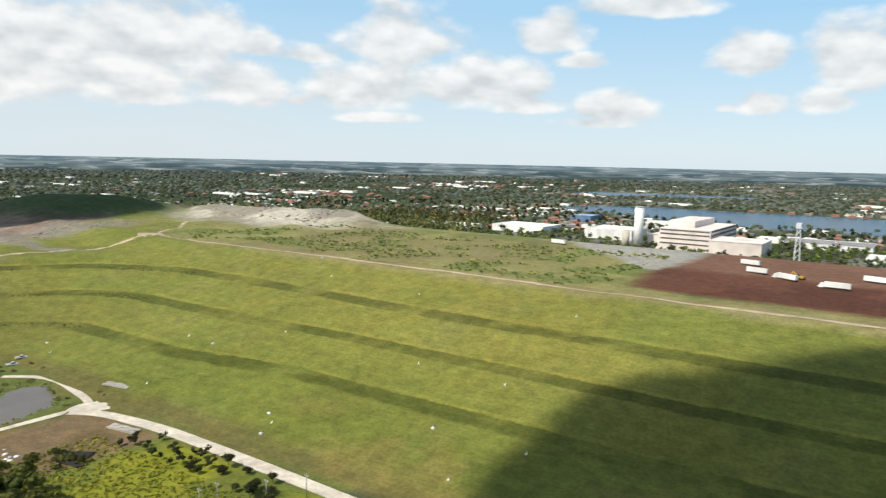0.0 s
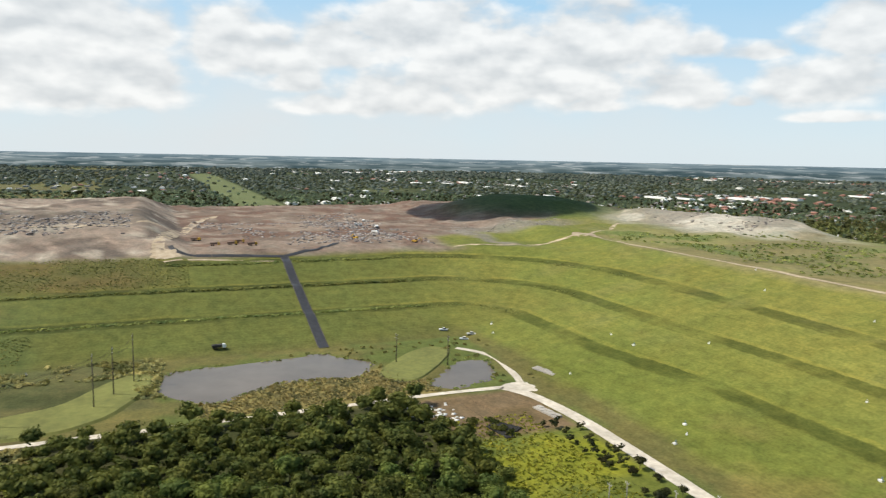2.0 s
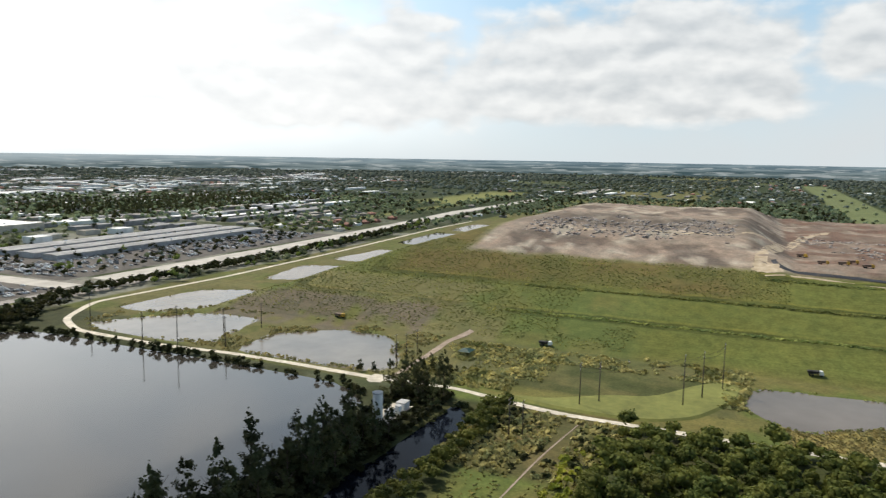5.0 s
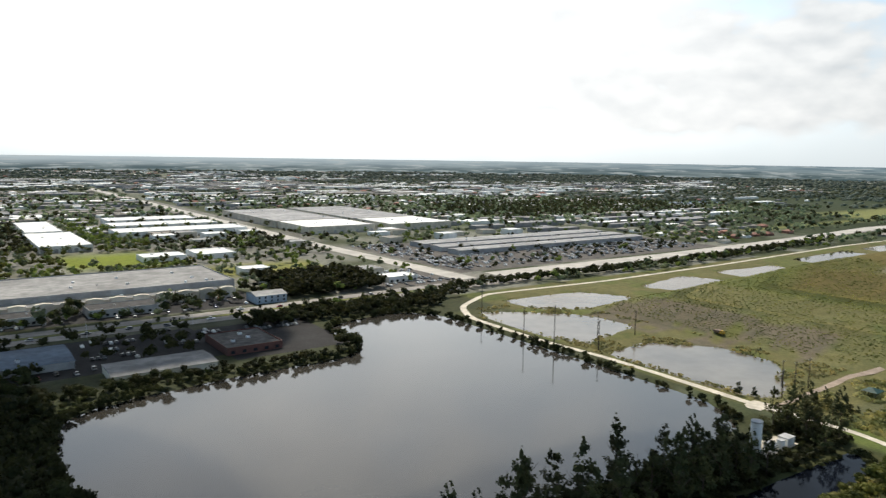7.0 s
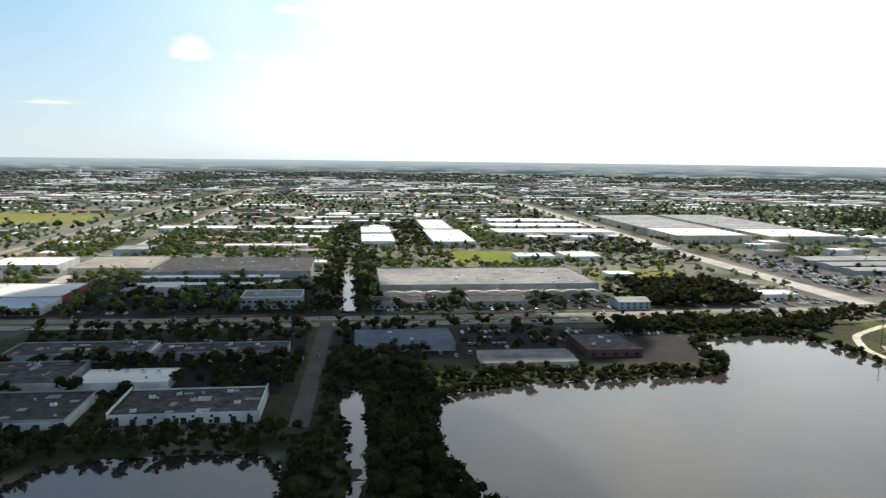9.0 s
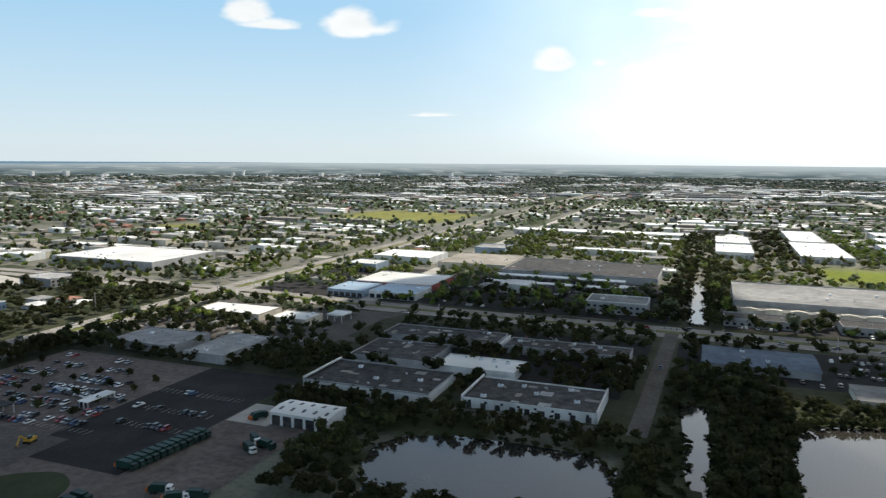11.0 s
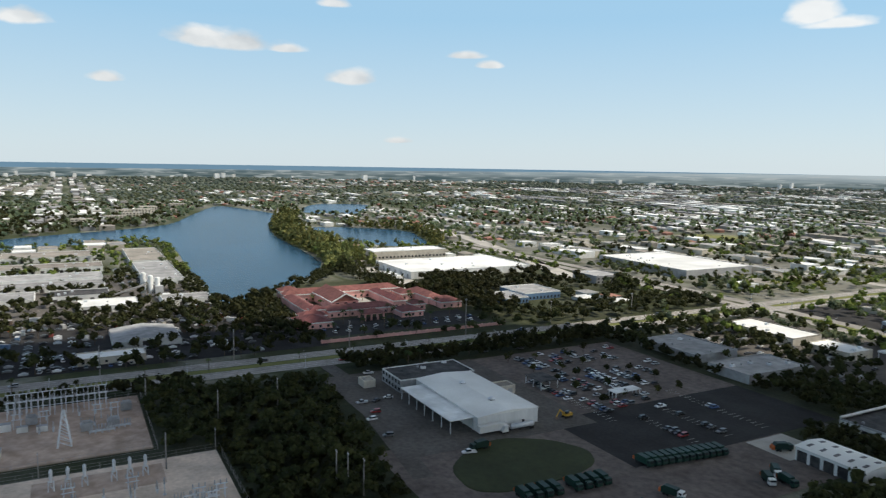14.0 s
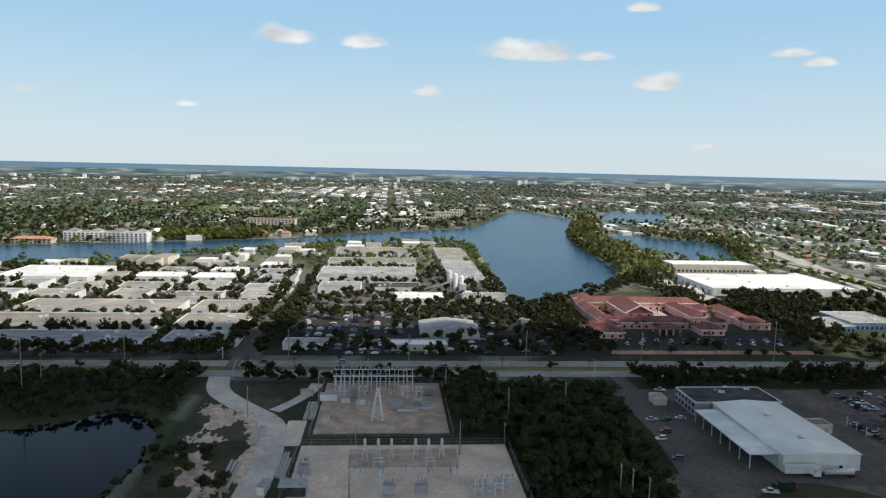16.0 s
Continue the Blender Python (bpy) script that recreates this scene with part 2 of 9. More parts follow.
    broad = fit(noise_fac(big, 4.0), 0.35, 0.65, 0.90 if attr else 0.80, 1.08 if attr else 1.16)
    grey = t.nodes.new("ShaderNodeCombineColor")
    for i in range(3):
        link(t, broad, grey.inputs[i])
    colour = mixed(1.0, colour, grey.outputs[0], "MULTIPLY")
    if rand or island:
        src = t.nodes.new("ShaderNodeObjectInfo").outputs["Random"] if rand else geo.outputs["Random Per Island"]
        k = rand or island
        v = fit(src, 0, 1, 1 - k, 1 + k)
        hsv = t.nodes.new("ShaderNodeHueSaturation")
        link(t, v, hsv.inputs["Value"]), link(t, colour, hsv.inputs["Color"])
        link(t, fit(src, 0, 1, 0.5 - 0.05 * k, 0.5 + 0.05 * k), hsv.inputs["Hue"])
        colour = hsv.outputs[0]
    link(t, colour, p.inputs["Base Color"])
    if bump:
        b = t.nodes.new("ShaderNodeBump")
        b.inputs["Strength"].default_value, b.inputs["Distance"].default_value = min(bump, 1.0), max(bump, 0.3)
        link(t, fine, b.inputs["Height"]), link(t, b.outputs[0], p.inputs["Normal"])
    return m


def leaves(name, col, col2, rand=0.25, scale=0.6, thin=0.35):
    m = material(name, col, col2, scale, 0.75, rand=rand, big=0.05, spec=0.15)
    t = m.node_tree
    p, out = t.nodes["Principled BSDF"], t.nodes["Material Output"]
    spot, tone, hue, mul, geo = (t.nodes.new(k) for k in ("ShaderNodeTexNoise", "ShaderNodeMapRange", "ShaderNodeMix", "ShaderNodeMix", "ShaderNodeNewGeometry"))
    spot.inputs["Scale"].default_value, spot.inputs["Detail"].default_value = 0.13, 2.0
    tone.inputs[1].default_value, tone.inputs[2].default_value = 0.36, 0.64
    hue.data_type = mul.data_type = "RGBA"
    mul.blend_type, mul.inputs[0].default_value = "MULTIPLY", 1.0
    hue.inputs[6].default_value, hue.inputs[7].default_value = (0.66, 0.74, 0.72, 1), (1.36, 1.24, 1.05, 1)
    link(t, geo.outputs["Position"], spot.inputs["Vector"]), link(t, spot.outputs["Fac"], tone.inputs[0]), link(t, tone.outputs[0], hue.inputs[0])
    link(t, p.inputs["Base Color"].links[0].from_socket, mul.inputs[6]), link(t, hue.outputs[2], mul.inputs[7]), link(t, mul.outputs[2], p.inputs["Base Color"])
    tr, mx = t.nodes.new("ShaderNodeBsdfTranslucent"), t.nodes.new("ShaderNodeMixShader")
    link(t, p.inputs["Base Color"].links[0].from_socket, tr.inputs[0])
    mx.inputs[0].default_value = thin
    link(t, p.outputs[0], mx.inputs[1]), link(t, tr.outputs[0], mx.inputs[2]), link(t, mx.outputs[0], out.inputs[0])
    return m


def water_material(name, col, rough=0.06, ripple=0.05, scale=0.35, spec=0.5, col2=None):
    m = material(name, col, col2 or tuple(c * 0.8 for c in col), 0.02, rough, big=0.006, spec=spec)
    t = m.node_tree
    p = t.nodes["Principled BSDF"]
    p.inputs["IOR"].default_value = 1.33
    n, b = t.nodes.new("ShaderNodeTexNoise"), t.nodes.new("ShaderNodeBump")
    geo = t.nodes.new("ShaderNodeNewGeometry")
    link(t, geo.outputs["Position"], n.inputs["Vector"])
    n.inputs["Scale"].default_value, n.inputs["Detail"].default_value = scale, 3.0
    b.inputs["Strength"].default_value, b.inputs["Distance"].default_value = ripple, 0.4
    link(t, n.outputs["Fac"], b.inputs["Height"]), link(t, b.outputs[0], p.inputs["Normal"])
    return m


def glow(name, col, col2, strength, stretch, top=None):
    m = bpy.data.materials.new(name)
    m.use_nodes = True
    t = m.node_tree
    t.nodes.clear()
    out, e, n, mx, geo, s = (t.nodes.new(k) for k in ("ShaderNodeOutputMaterial", "ShaderNodeEmission", "ShaderNodeTexNoise", "ShaderNodeMix", "ShaderNodeNewGeometry", "ShaderNodeVectorMath"))
    s.operation, s.inputs[1].default_value, mx.data_type = "MULTIPLY", stretch, "RGBA"
    link(t, geo.outputs["Position"], s.inputs[0]), link(t, s.outputs[0], n.inputs["Vector"])
    n.inputs["Scale"].default_value, n.inputs["Detail"].default_value = 1.0, 6.0
    mx.inputs[6].default_value, mx.inputs[7].default_value = (*col, 1), (*col2, 1)
    if top:        # haze painted into the glow: paler and bluer towards the skyline
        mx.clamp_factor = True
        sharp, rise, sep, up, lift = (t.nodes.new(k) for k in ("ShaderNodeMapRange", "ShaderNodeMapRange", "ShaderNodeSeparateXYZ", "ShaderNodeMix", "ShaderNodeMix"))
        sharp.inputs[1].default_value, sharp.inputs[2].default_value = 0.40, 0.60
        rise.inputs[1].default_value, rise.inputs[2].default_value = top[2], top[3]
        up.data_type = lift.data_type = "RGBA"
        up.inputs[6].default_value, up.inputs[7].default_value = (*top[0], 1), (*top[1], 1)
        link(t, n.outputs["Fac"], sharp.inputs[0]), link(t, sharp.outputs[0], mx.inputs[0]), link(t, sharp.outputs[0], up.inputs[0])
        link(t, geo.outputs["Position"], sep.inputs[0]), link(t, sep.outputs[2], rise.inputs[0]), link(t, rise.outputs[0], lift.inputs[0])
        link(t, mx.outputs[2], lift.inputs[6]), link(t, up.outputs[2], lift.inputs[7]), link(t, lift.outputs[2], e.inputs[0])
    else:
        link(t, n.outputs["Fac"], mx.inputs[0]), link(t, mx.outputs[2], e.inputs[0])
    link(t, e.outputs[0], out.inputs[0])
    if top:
        # pale glare on the sun's side and rising haze, mixed into the emitted colour
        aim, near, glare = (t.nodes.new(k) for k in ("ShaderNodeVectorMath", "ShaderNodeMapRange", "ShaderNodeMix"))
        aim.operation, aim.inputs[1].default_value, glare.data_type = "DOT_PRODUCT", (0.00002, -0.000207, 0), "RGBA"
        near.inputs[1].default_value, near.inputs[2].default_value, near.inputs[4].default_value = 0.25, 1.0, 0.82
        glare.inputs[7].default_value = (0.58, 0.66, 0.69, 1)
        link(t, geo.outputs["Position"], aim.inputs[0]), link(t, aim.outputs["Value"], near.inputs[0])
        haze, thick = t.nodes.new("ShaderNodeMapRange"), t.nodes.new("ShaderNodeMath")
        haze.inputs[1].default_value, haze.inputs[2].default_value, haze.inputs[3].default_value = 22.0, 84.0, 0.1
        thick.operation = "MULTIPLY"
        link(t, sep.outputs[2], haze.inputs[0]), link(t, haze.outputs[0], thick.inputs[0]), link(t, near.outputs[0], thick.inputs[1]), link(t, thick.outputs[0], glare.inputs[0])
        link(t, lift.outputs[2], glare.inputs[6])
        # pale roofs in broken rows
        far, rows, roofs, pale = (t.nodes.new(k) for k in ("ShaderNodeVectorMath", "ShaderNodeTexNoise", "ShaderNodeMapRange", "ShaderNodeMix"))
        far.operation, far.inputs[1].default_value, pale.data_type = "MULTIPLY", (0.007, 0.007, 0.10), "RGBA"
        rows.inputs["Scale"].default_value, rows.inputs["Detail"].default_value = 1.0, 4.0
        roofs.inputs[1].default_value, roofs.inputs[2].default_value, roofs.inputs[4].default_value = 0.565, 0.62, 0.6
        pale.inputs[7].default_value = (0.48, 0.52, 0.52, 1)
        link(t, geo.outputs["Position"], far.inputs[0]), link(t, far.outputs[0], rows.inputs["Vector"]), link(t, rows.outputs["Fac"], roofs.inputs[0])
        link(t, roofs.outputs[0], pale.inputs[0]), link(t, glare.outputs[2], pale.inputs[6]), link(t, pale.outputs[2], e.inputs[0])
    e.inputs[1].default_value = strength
    return m


M = {
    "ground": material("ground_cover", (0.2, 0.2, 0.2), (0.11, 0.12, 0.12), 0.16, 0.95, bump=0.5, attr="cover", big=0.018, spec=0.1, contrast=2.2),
    "asphalt": material("asphalt", (0.048, 0.046, 0.045), (0.034, 0.033, 0.033), 0.7, 0.9, big=0.05, spec=0.06),
    "oldasphalt": material("worn_asphalt", (0.145, 0.132, 0.118), (0.09, 0.083, 0.075), 0.5, 0.9, big=0.04, spec=0.06),
    "concrete": material("concrete", (0.46, 0.43, 0.38), (0.36, 0.335, 0.295), 0.4, 0.9, big=0.05),
    "avenue": material("sunbleached_asphalt", (0.33, 0.305, 0.28), (0.23, 0.215, 0.195), 0.25, 0.9, big=0.04, spec=0.06),
    "lot": material("bleached_asphalt", (0.185, 0.155, 0.138), (0.105, 0.088, 0.08), 0.3, 0.9, big=0.05, spec=0.06),
    "limeroad": material("packed_grey_limerock", (0.62, 0.55, 0.47), (0.47, 0.415, 0.35), 0.3, 0.95, big=0.06, spec=0.06),
    "sand": material("loose_pale_sand", (0.66, 0.51, 0.40), (0.42, 0.31, 0.23), 0.3, 0.95, big=0.08, bump=0.25, contrast=4.0),
    "soilgravel": material("trampled_gravel", (0.56, 0.42, 0.33), (0.34, 0.24, 0.175), 0.16, 0.95, big=0.06, bump=0.2),
    "gravel": material("pale_gravel", (0.74, 0.595, 0.47), (0.58, 0.455, 0.35), 0.6, 0.95, big=0.06, bump=0.2),
    "limerock": material("white_limerock", (0.62, 0.57, 0.48), (0.45, 0.40, 0.32), 0.35, 0.95, big=0.08, bump=0.2),
    "drysoil": material("dry_brown_soil", (0.36, 0.29, 0.235), (0.24, 0.19, 0.15), 0.35, 0.95, big=0.06, spec=0.06),
    "haulroad": material("pale_tan_track", (0.47, 0.39, 0.29), (0.33, 0.265, 0.175), 0.25, 0.95, big=0.05, bump=0.2, spec=0.06),
    "liner": material("dark_liner", (0.042, 0.044, 0.049), (0.022, 0.023, 0.026), 0.4, 0.6, big=0.05),
    "line": material("road_paint", (0.75, 0.74, 0.70), (0.6, 0.6, 0.56), 2.0, 0.7),
    "lawn": material("dark_lawn", (0.042, 0.052, 0.02), (0.028, 0.034, 0.013), 0.4, 0.95, big=0.05, bump=0.2),
    "knoll": material("dry_mown_grass", (0.18, 0.185, 0.05), (0.13, 0.14, 0.038), 0.25, 0.95, big=0.05, bump=0.2),
    "verge": material("mown_grass", (0.165, 0.172, 0.046), (0.115, 0.125, 0.036), 0.4, 0.95, big=0.03, bump=0.2),
    "lake": water_material("dark_lake_water", (0.052, 0.048, 0.041), spec=1.0),
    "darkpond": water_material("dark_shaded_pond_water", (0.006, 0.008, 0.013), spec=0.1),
    "brownpond": water_material("brown_pond_water", (0.17, 0.142, 0.115), rough=0.12, col2=(0.12, 0.10, 0.08), spec=0.2),
    "bluelake": water_material("blue_lake_water", (0.014, 0.055, 0.10), rough=0.25, ripple=0.5, scale=0.12, spec=0.16),
    "mud": water_material("muddy_shallow_water", (0.22, 0.19, 0.15), rough=0.12, col2=(0.12, 0.105, 0.085)),
    "white": material("white_painted_metal", (0.78, 0.78, 0.76), (0.66, 0.66, 0.63), 0.25, 0.55, big=0.06, rand=0.06, stretch=(1, 1, 0.3)),
    "whiteroof": material("white_roof_membrane", (0.80, 0.79, 0.75), (0.62, 0.61, 0.57), 0.12, 0.7, big=0.03, rand=0.10),
    "greyroof": material("grey_roof", (0.36, 0.35, 0.34), (0.22, 0.22, 0.215), 0.15, 0.85, big=0.035, rand=0.22, spec=0.06),
    "tanroof": material("weathered_tan_roof", (0.35, 0.32, 0.275), (0.20, 0.18, 0.155), 0.12, 0.85, big=0.03, rand=0.18, spec=0.06),
    "darkroof": material("dark_roof", (0.10, 0.096, 0.092), (0.022, 0.022, 0.024), 0.22, 0.7, big=0.03, rand=0.15, spec=0.06),
    "blueroof": material("blue_metal_roof", (0.30, 0.39, 0.48), (0.24, 0.32, 0.41), 0.2, 0.5, big=0.05),
    "fadedblue": material("faded_blue_roof", (0.13, 0.17, 0.22), (0.09, 0.115, 0.15), 0.3, 0.8, big=0.05, spec=0.06),
    "tileroof": material("red_tile_roof", (0.205, 0.075, 0.068), (0.11, 0.042, 0.04), 0.35, 0.85, big=0.06, rand=0.15),
    "orangeroof": material("orange_tile_roof", (0.42, 0.23, 0.155), (0.30, 0.16, 0.11), 0.6, 0.85, big=0.05, rand=0.25),
    "cream": material("cream_stucco", (0.62, 0.57, 0.48), (0.5, 0.45, 0.37), 0.3, 0.9, big=0.08, rand=0.15),
    "palewall": material("pale_pink_cladding", (0.74, 0.66, 0.60), (0.62, 0.55, 0.50), 0.2, 0.8, big=0.05),
    "louvre": material("dark_louvres", (0.16, 0.15, 0.15), (0.10, 0.095, 0.095), 0.3, 0.7),
    "greywall": material("grey_wall_panel", (0.40, 0.40, 0.40), (0.3, 0.3, 0.3), 0.3, 0.8, big=0.06, rand=0.12),
    "pinkwall": material("pink_stucco", (0.78, 0.45, 0.41), (0.68, 0.37, 0.335), 0.3, 0.9, big=0.06),
    "bluewall": material("blue_painted_wall", (0.13, 0.22, 0.34), (0.10, 0.17, 0.28), 0.3, 0.8, big=0.06),
    "paleblue": material("pale_blue_wall", (0.33, 0.41, 0.50), (0.26, 0.33, 0.41), 0.3, 0.8, big=0.06),
    "redwall": material("red_wall", (0.40, 0.10, 0.08), (0.30, 0.075, 0.065), 0.3, 0.8),
    "brick": material("brown_red_wall", (0.16, 0.075, 0.062), (0.11, 0.052, 0.045), 0.5, 0.85),
    "glass": material("dark_window_glass", (0.02, 0.025, 0.03), (0.03, 0.035, 0.04), 0.2, 0.12, spec=0.6),
    "metal": material("galvanised_steel", (0.74, 0.76, 0.78), (0.56, 0.58, 0.60), 0.8, 0.45, metal=0.15),
    "pole": material("weathered_pole", (0.34, 0.32, 0.30), (0.25, 0.235, 0.22), 0.6, 0.85, rand=0.15),
    "woodpole": material("dark_wood_pole", (0.09, 0.075, 0.06), (0.06, 0.05, 0.04), 0.6, 0.9),
    "rubber": material("rubber", (0.025, 0.025, 0.025), (0.018, 0.018, 0.018), 2.0, 0.9),
    "green": material("truck_green_paint", (0.010, 0.042, 0.030), (0.007, 0.03, 0.022), 0.8, 0.5, rand=0.15),
    "orange": material("orange_paint", (0.55, 0.14, 0.03), (0.42, 0.1, 0.03), 0.8, 0.6),
    "yellow": material("machine_yellow", (0.6, 0.36, 0.04), (0.45, 0.26, 0.04), 0.8, 0.6),
    "rust": material("rusty_scrap", (0.22, 0.15, 0.11), (0.12, 0.085, 0.07), 0.8, 0.85, island=0.35),
    "scrap": material("mixed_scrap", (0.34, 0.30, 0.27), (0.16, 0.14, 0.13), 0.6, 0.8, island=0.5),
    "bark": material("tree_bark", (0.13, 0.10, 0.075), (0.08, 0.06, 0.045), 1.5, 0.95),
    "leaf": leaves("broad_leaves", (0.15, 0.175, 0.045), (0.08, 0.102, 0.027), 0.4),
    # dark green leaves, darkened further to put the groves' shade into the colour
    "leafdark": leaves("shade_dark_leaves", (0.052, 0.057, 0.022), (0.028, 0.032, 0.013), 0.35),
    # leaffar and hazeleaf: leaf colours paled and blued to stand for distance haze
    "leaffar": leaves("haze_pale_leaves", (0.18, 0.215, 0.14), (0.11, 0.14, 0.09), 0.4, thin=0.58),
    "scrubdark": leaves("dark_scrub_leaves", (0.25, 0.275, 0.092), (0.175, 0.20, 0.066)),
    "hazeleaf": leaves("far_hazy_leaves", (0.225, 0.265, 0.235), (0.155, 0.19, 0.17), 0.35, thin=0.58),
    "leafyellow": leaves("yellow_green_leaves", (0.30, 0.30, 0.045), (0.19, 0.21, 0.035)),
    "pine": leaves("pine_needles", (0.085, 0.092, 0.042), (0.05, 0.058, 0.026)),
    "lakepine": leaves("pale_pine_needles", (0.20, 0.21, 0.08), (0.13, 0.14, 0.052)),
    "reed": leaves("dry_reeds", (0.36, 0.335, 0.155), (0.28, 0.255, 0.115)),
    "scrub": leaves("scrub_leaves", (0.26, 0.255, 0.092), (0.19, 0.19, 0.066)),
    "palm": leaves("palm_fronds", (0.07, 0.10, 0.03), (0.04, 0.06, 0.02)),
}
CAR_PAINT = [material("car_paint_" + n, c, tuple(v * 0.9 for v in c), 1.0, 0.3, spec=0.6) for n, c in (
    ("white", (0.75, 0.75, 0.74)), ("silver", (0.42, 0.43, 0.44)), ("black", (0.02, 0.02, 0.022)), ("grey", (0.12, 0.125, 0.13)), ("red", (0.32, 0.03, 0.03)), ("blue", (0.04, 0.08, 0.2)))]


# ---------------------------------------------------------------- mesh helpers
class Shape:
    """Gathers boxes, tubes and faces into one mesh."""

    def __init__(self):
        self.v, self.f = [], []

    def add(self, verts, faces):
        k = len(self.v)
        self.v += [tuple(p) for p in verts]
        self.f += [tuple(i + k for i in q) for q in faces]
        return self

    def box(self, x0, x1, y0, y1, z0, z1):
        return self.prism([(x0, y0), (x1, y0), (x1, y1), (x0, y1)], z0, z1)

    def prism(self, pts, z0, z1, inset=0.0):
        n = len(pts)
        cx, cy = sum(p[0] for p in pts) / n, sum(p[1] for p in pts) / n
        top = [(cx + (x - cx) * (1 - inset), cy + (y - cy) * (1 - inset), z1) for x, y in pts]
        faces = [tuple(range(n - 1, -1, -1)), tuple(range(n, 2 * n))] + [(i, (i + 1) % n, n + (i + 1) % n, n + i) for i in range(n)]
        return self.add([(x, y, z0) for x, y in pts] + top, faces)

    def beam(self, a, b, w, h=None):
        a, b = Vector(a), Vector(b)
        h = h or w
        d = (b - a).normalized()
        s = d.cross(Vector((0, 0, 1)))
        s = (s if s.length > 1e-3 else Vector((1, 0, 0))).normalized()
        u = s.cross(d)
        c = [p + s * i * w / 2 + u * j * h / 2 for p in (a, b) for i, j in ((-1, -1), (1, -1), (1, 1), (-1, 1))]
        return self.add(c, [(3, 2, 1, 0), (4, 5, 6, 7), (0, 1, 5, 4), (1, 2, 6, 5), (2, 3, 7, 6), (3, 0, 4, 7)])

    def tube(self, a, b, r0, r1=None, n=8):
        a, b = Vector(a), Vector(b)
        r1 = r0 if r1 is None else r1
        d = (b - a).normalized()
        s = d.cross(Vector((0, 0, 1)))
        s = (s if s.length > 1e-3 else Vector((1, 0, 0))).normalized()
        u = s.cross(d)
        ring = [(math.cos(2 * math.pi * i / n), math.sin(2 * math.pi * i / n)) for i in range(n)]
        c = [p + (s * i + u * j) * r for p, r in ((a, r0), (b, r1)) for i, j in ring]
        return self.add(c, [tuple(range(n - 1, -1, -1)), tuple(range(n, 2 * n))] + [(i, (i + 1) % n, n + (i + 1) % n, n + i) for i in range(n)])

    def hip(self, x0, x1, y0, y1, z0, h, over=0.6):
        """A hipped roof over a rectangle."""
        x0, x1, y0, y1 = x0 - over, x1 + over, y0 - over, y1 + over
        w, d = x1 - x0, y1 - y0
        if w >= d:
            r = [(x0 + d / 2, (y0 + y1) / 2, z0 + h), (x1 - d / 2, (y0 + y1) / 2, z0 + h)]
            f = [(0, 1, 5, 4), (1, 2, 5), (2, 3, 4, 5), (3, 0, 4)]
        else:
            r = [((x0 + x1) / 2, y0 + w / 2, z0 + h), ((x0 + x1) / 2, y1 - w / 2, z0 + h)]
            f = [(0, 1, 4), (1, 2, 5, 4), (2, 3, 5), (3, 0, 4, 5)]
        return self.add([(x0, y0, z0), (x1, y0, z0), (x1, y1, z0), (x0, y1, z0)] + r, f + [(3, 2, 1, 0)])

    def mesh(self, name, mat, smooth=False):
        me = bpy.data.meshes.new(name)
        me.from_pydata(self.v, [], self.f)
        me.materials.append(mat)
        if smooth:
            me.polygons.foreach_set("use_smooth", [True] * len(me.polygons))
        return me


def part(name, shape, mat, parent=None, label="", smooth=False):
    ob = new(name, shape.mesh(name, mat, smooth) if isinstance(shape, Shape) else shape)
    ob.parent = parent
    if label:
        ob["label"] = label
    return ob


def raw_mesh(name, verts, faces, mat, smooth=False):
    """A mesh from arrays: verts (n, 3), faces (m, 3 or 4)."""
    verts, faces = np.asarray(verts, np.float32), np.asarray(faces, np.int32)
    me = bpy.data.meshes.new(name)
    k = faces.shape[1]
    me.vertices.add(len(verts)), me.loops.add(faces.size), me.polygons.add(len(faces))
    me.vertices.foreach_set("co", verts.ravel())
    me.loops.foreach_set("vertex_index", faces.ravel())
    me.polygons.foreach_set("loop_start", np.arange(len(faces), dtype=np.int32) * k)
    if smooth:
        me.polygons.foreach_set("use_smooth", np.ones(len(faces), bool))
    me.materials.append(mat)
    me.update()
    return me


def thing(name, label, category, at=(0, 0, 0), turn=0, group="", kind=""):
    ob = new(name)
    ob.matrix_basis = pose(*at, 0, 0, turn)
    return tagged(ob, label, category, group, kind)

# ---------------------------------------------------------------- the lie of the land
def seg_distance(x, y, pts):
    """Distance to a closed outline, negative inside."""
    d, inside = np.full(np.shape(x), 1e9), np.zeros(np.shape(x), bool)
    for (x0, y0), (x1, y1) in zip(pts, pts[1:] + pts[:1]):
        k = np.clip(((x - x0) * (x1 - x0) + (y - y0) * (y1 - y0)) / max((x1 - x0) ** 2 + (y1 - y0) ** 2, 1e-9), 0, 1)
        d = np.minimum(d, np.hypot(x - x0 - k * (x1 - x0), y - y0 - k * (y1 - y0)))
        if y0 != y1:
            inside ^= ((y0 > y) != (y1 > y)) & (x < (x1 - x0) * (y - y0) / (y1 - y0) + x0)
    return np.where(inside, -d, d)


def rounded(pts, times=2, rough=0.0, seed=1, cut=0.2):
    """An outline with its corners cut round, and a little unevenness."""
    rng = np.random.default_rng(seed)
    p = np.array(pts, float)
    for _ in range(times):
        q = np.roll(p, -1, 0)
        p = np.stack([(1 - cut) * p + cut * q, cut * p + (1 - cut) * q], 1).reshape(-1, 2)
    if rough:
        p = p + rng.normal(0, rough, p.shape)
    return [tuple(v) for v in p]


def lattice(x, y, seed):
    h = np.sin(x * 127.1 + y * 311.7 + seed * 74.7) * 43758.5453
    return h - np.floor(h)


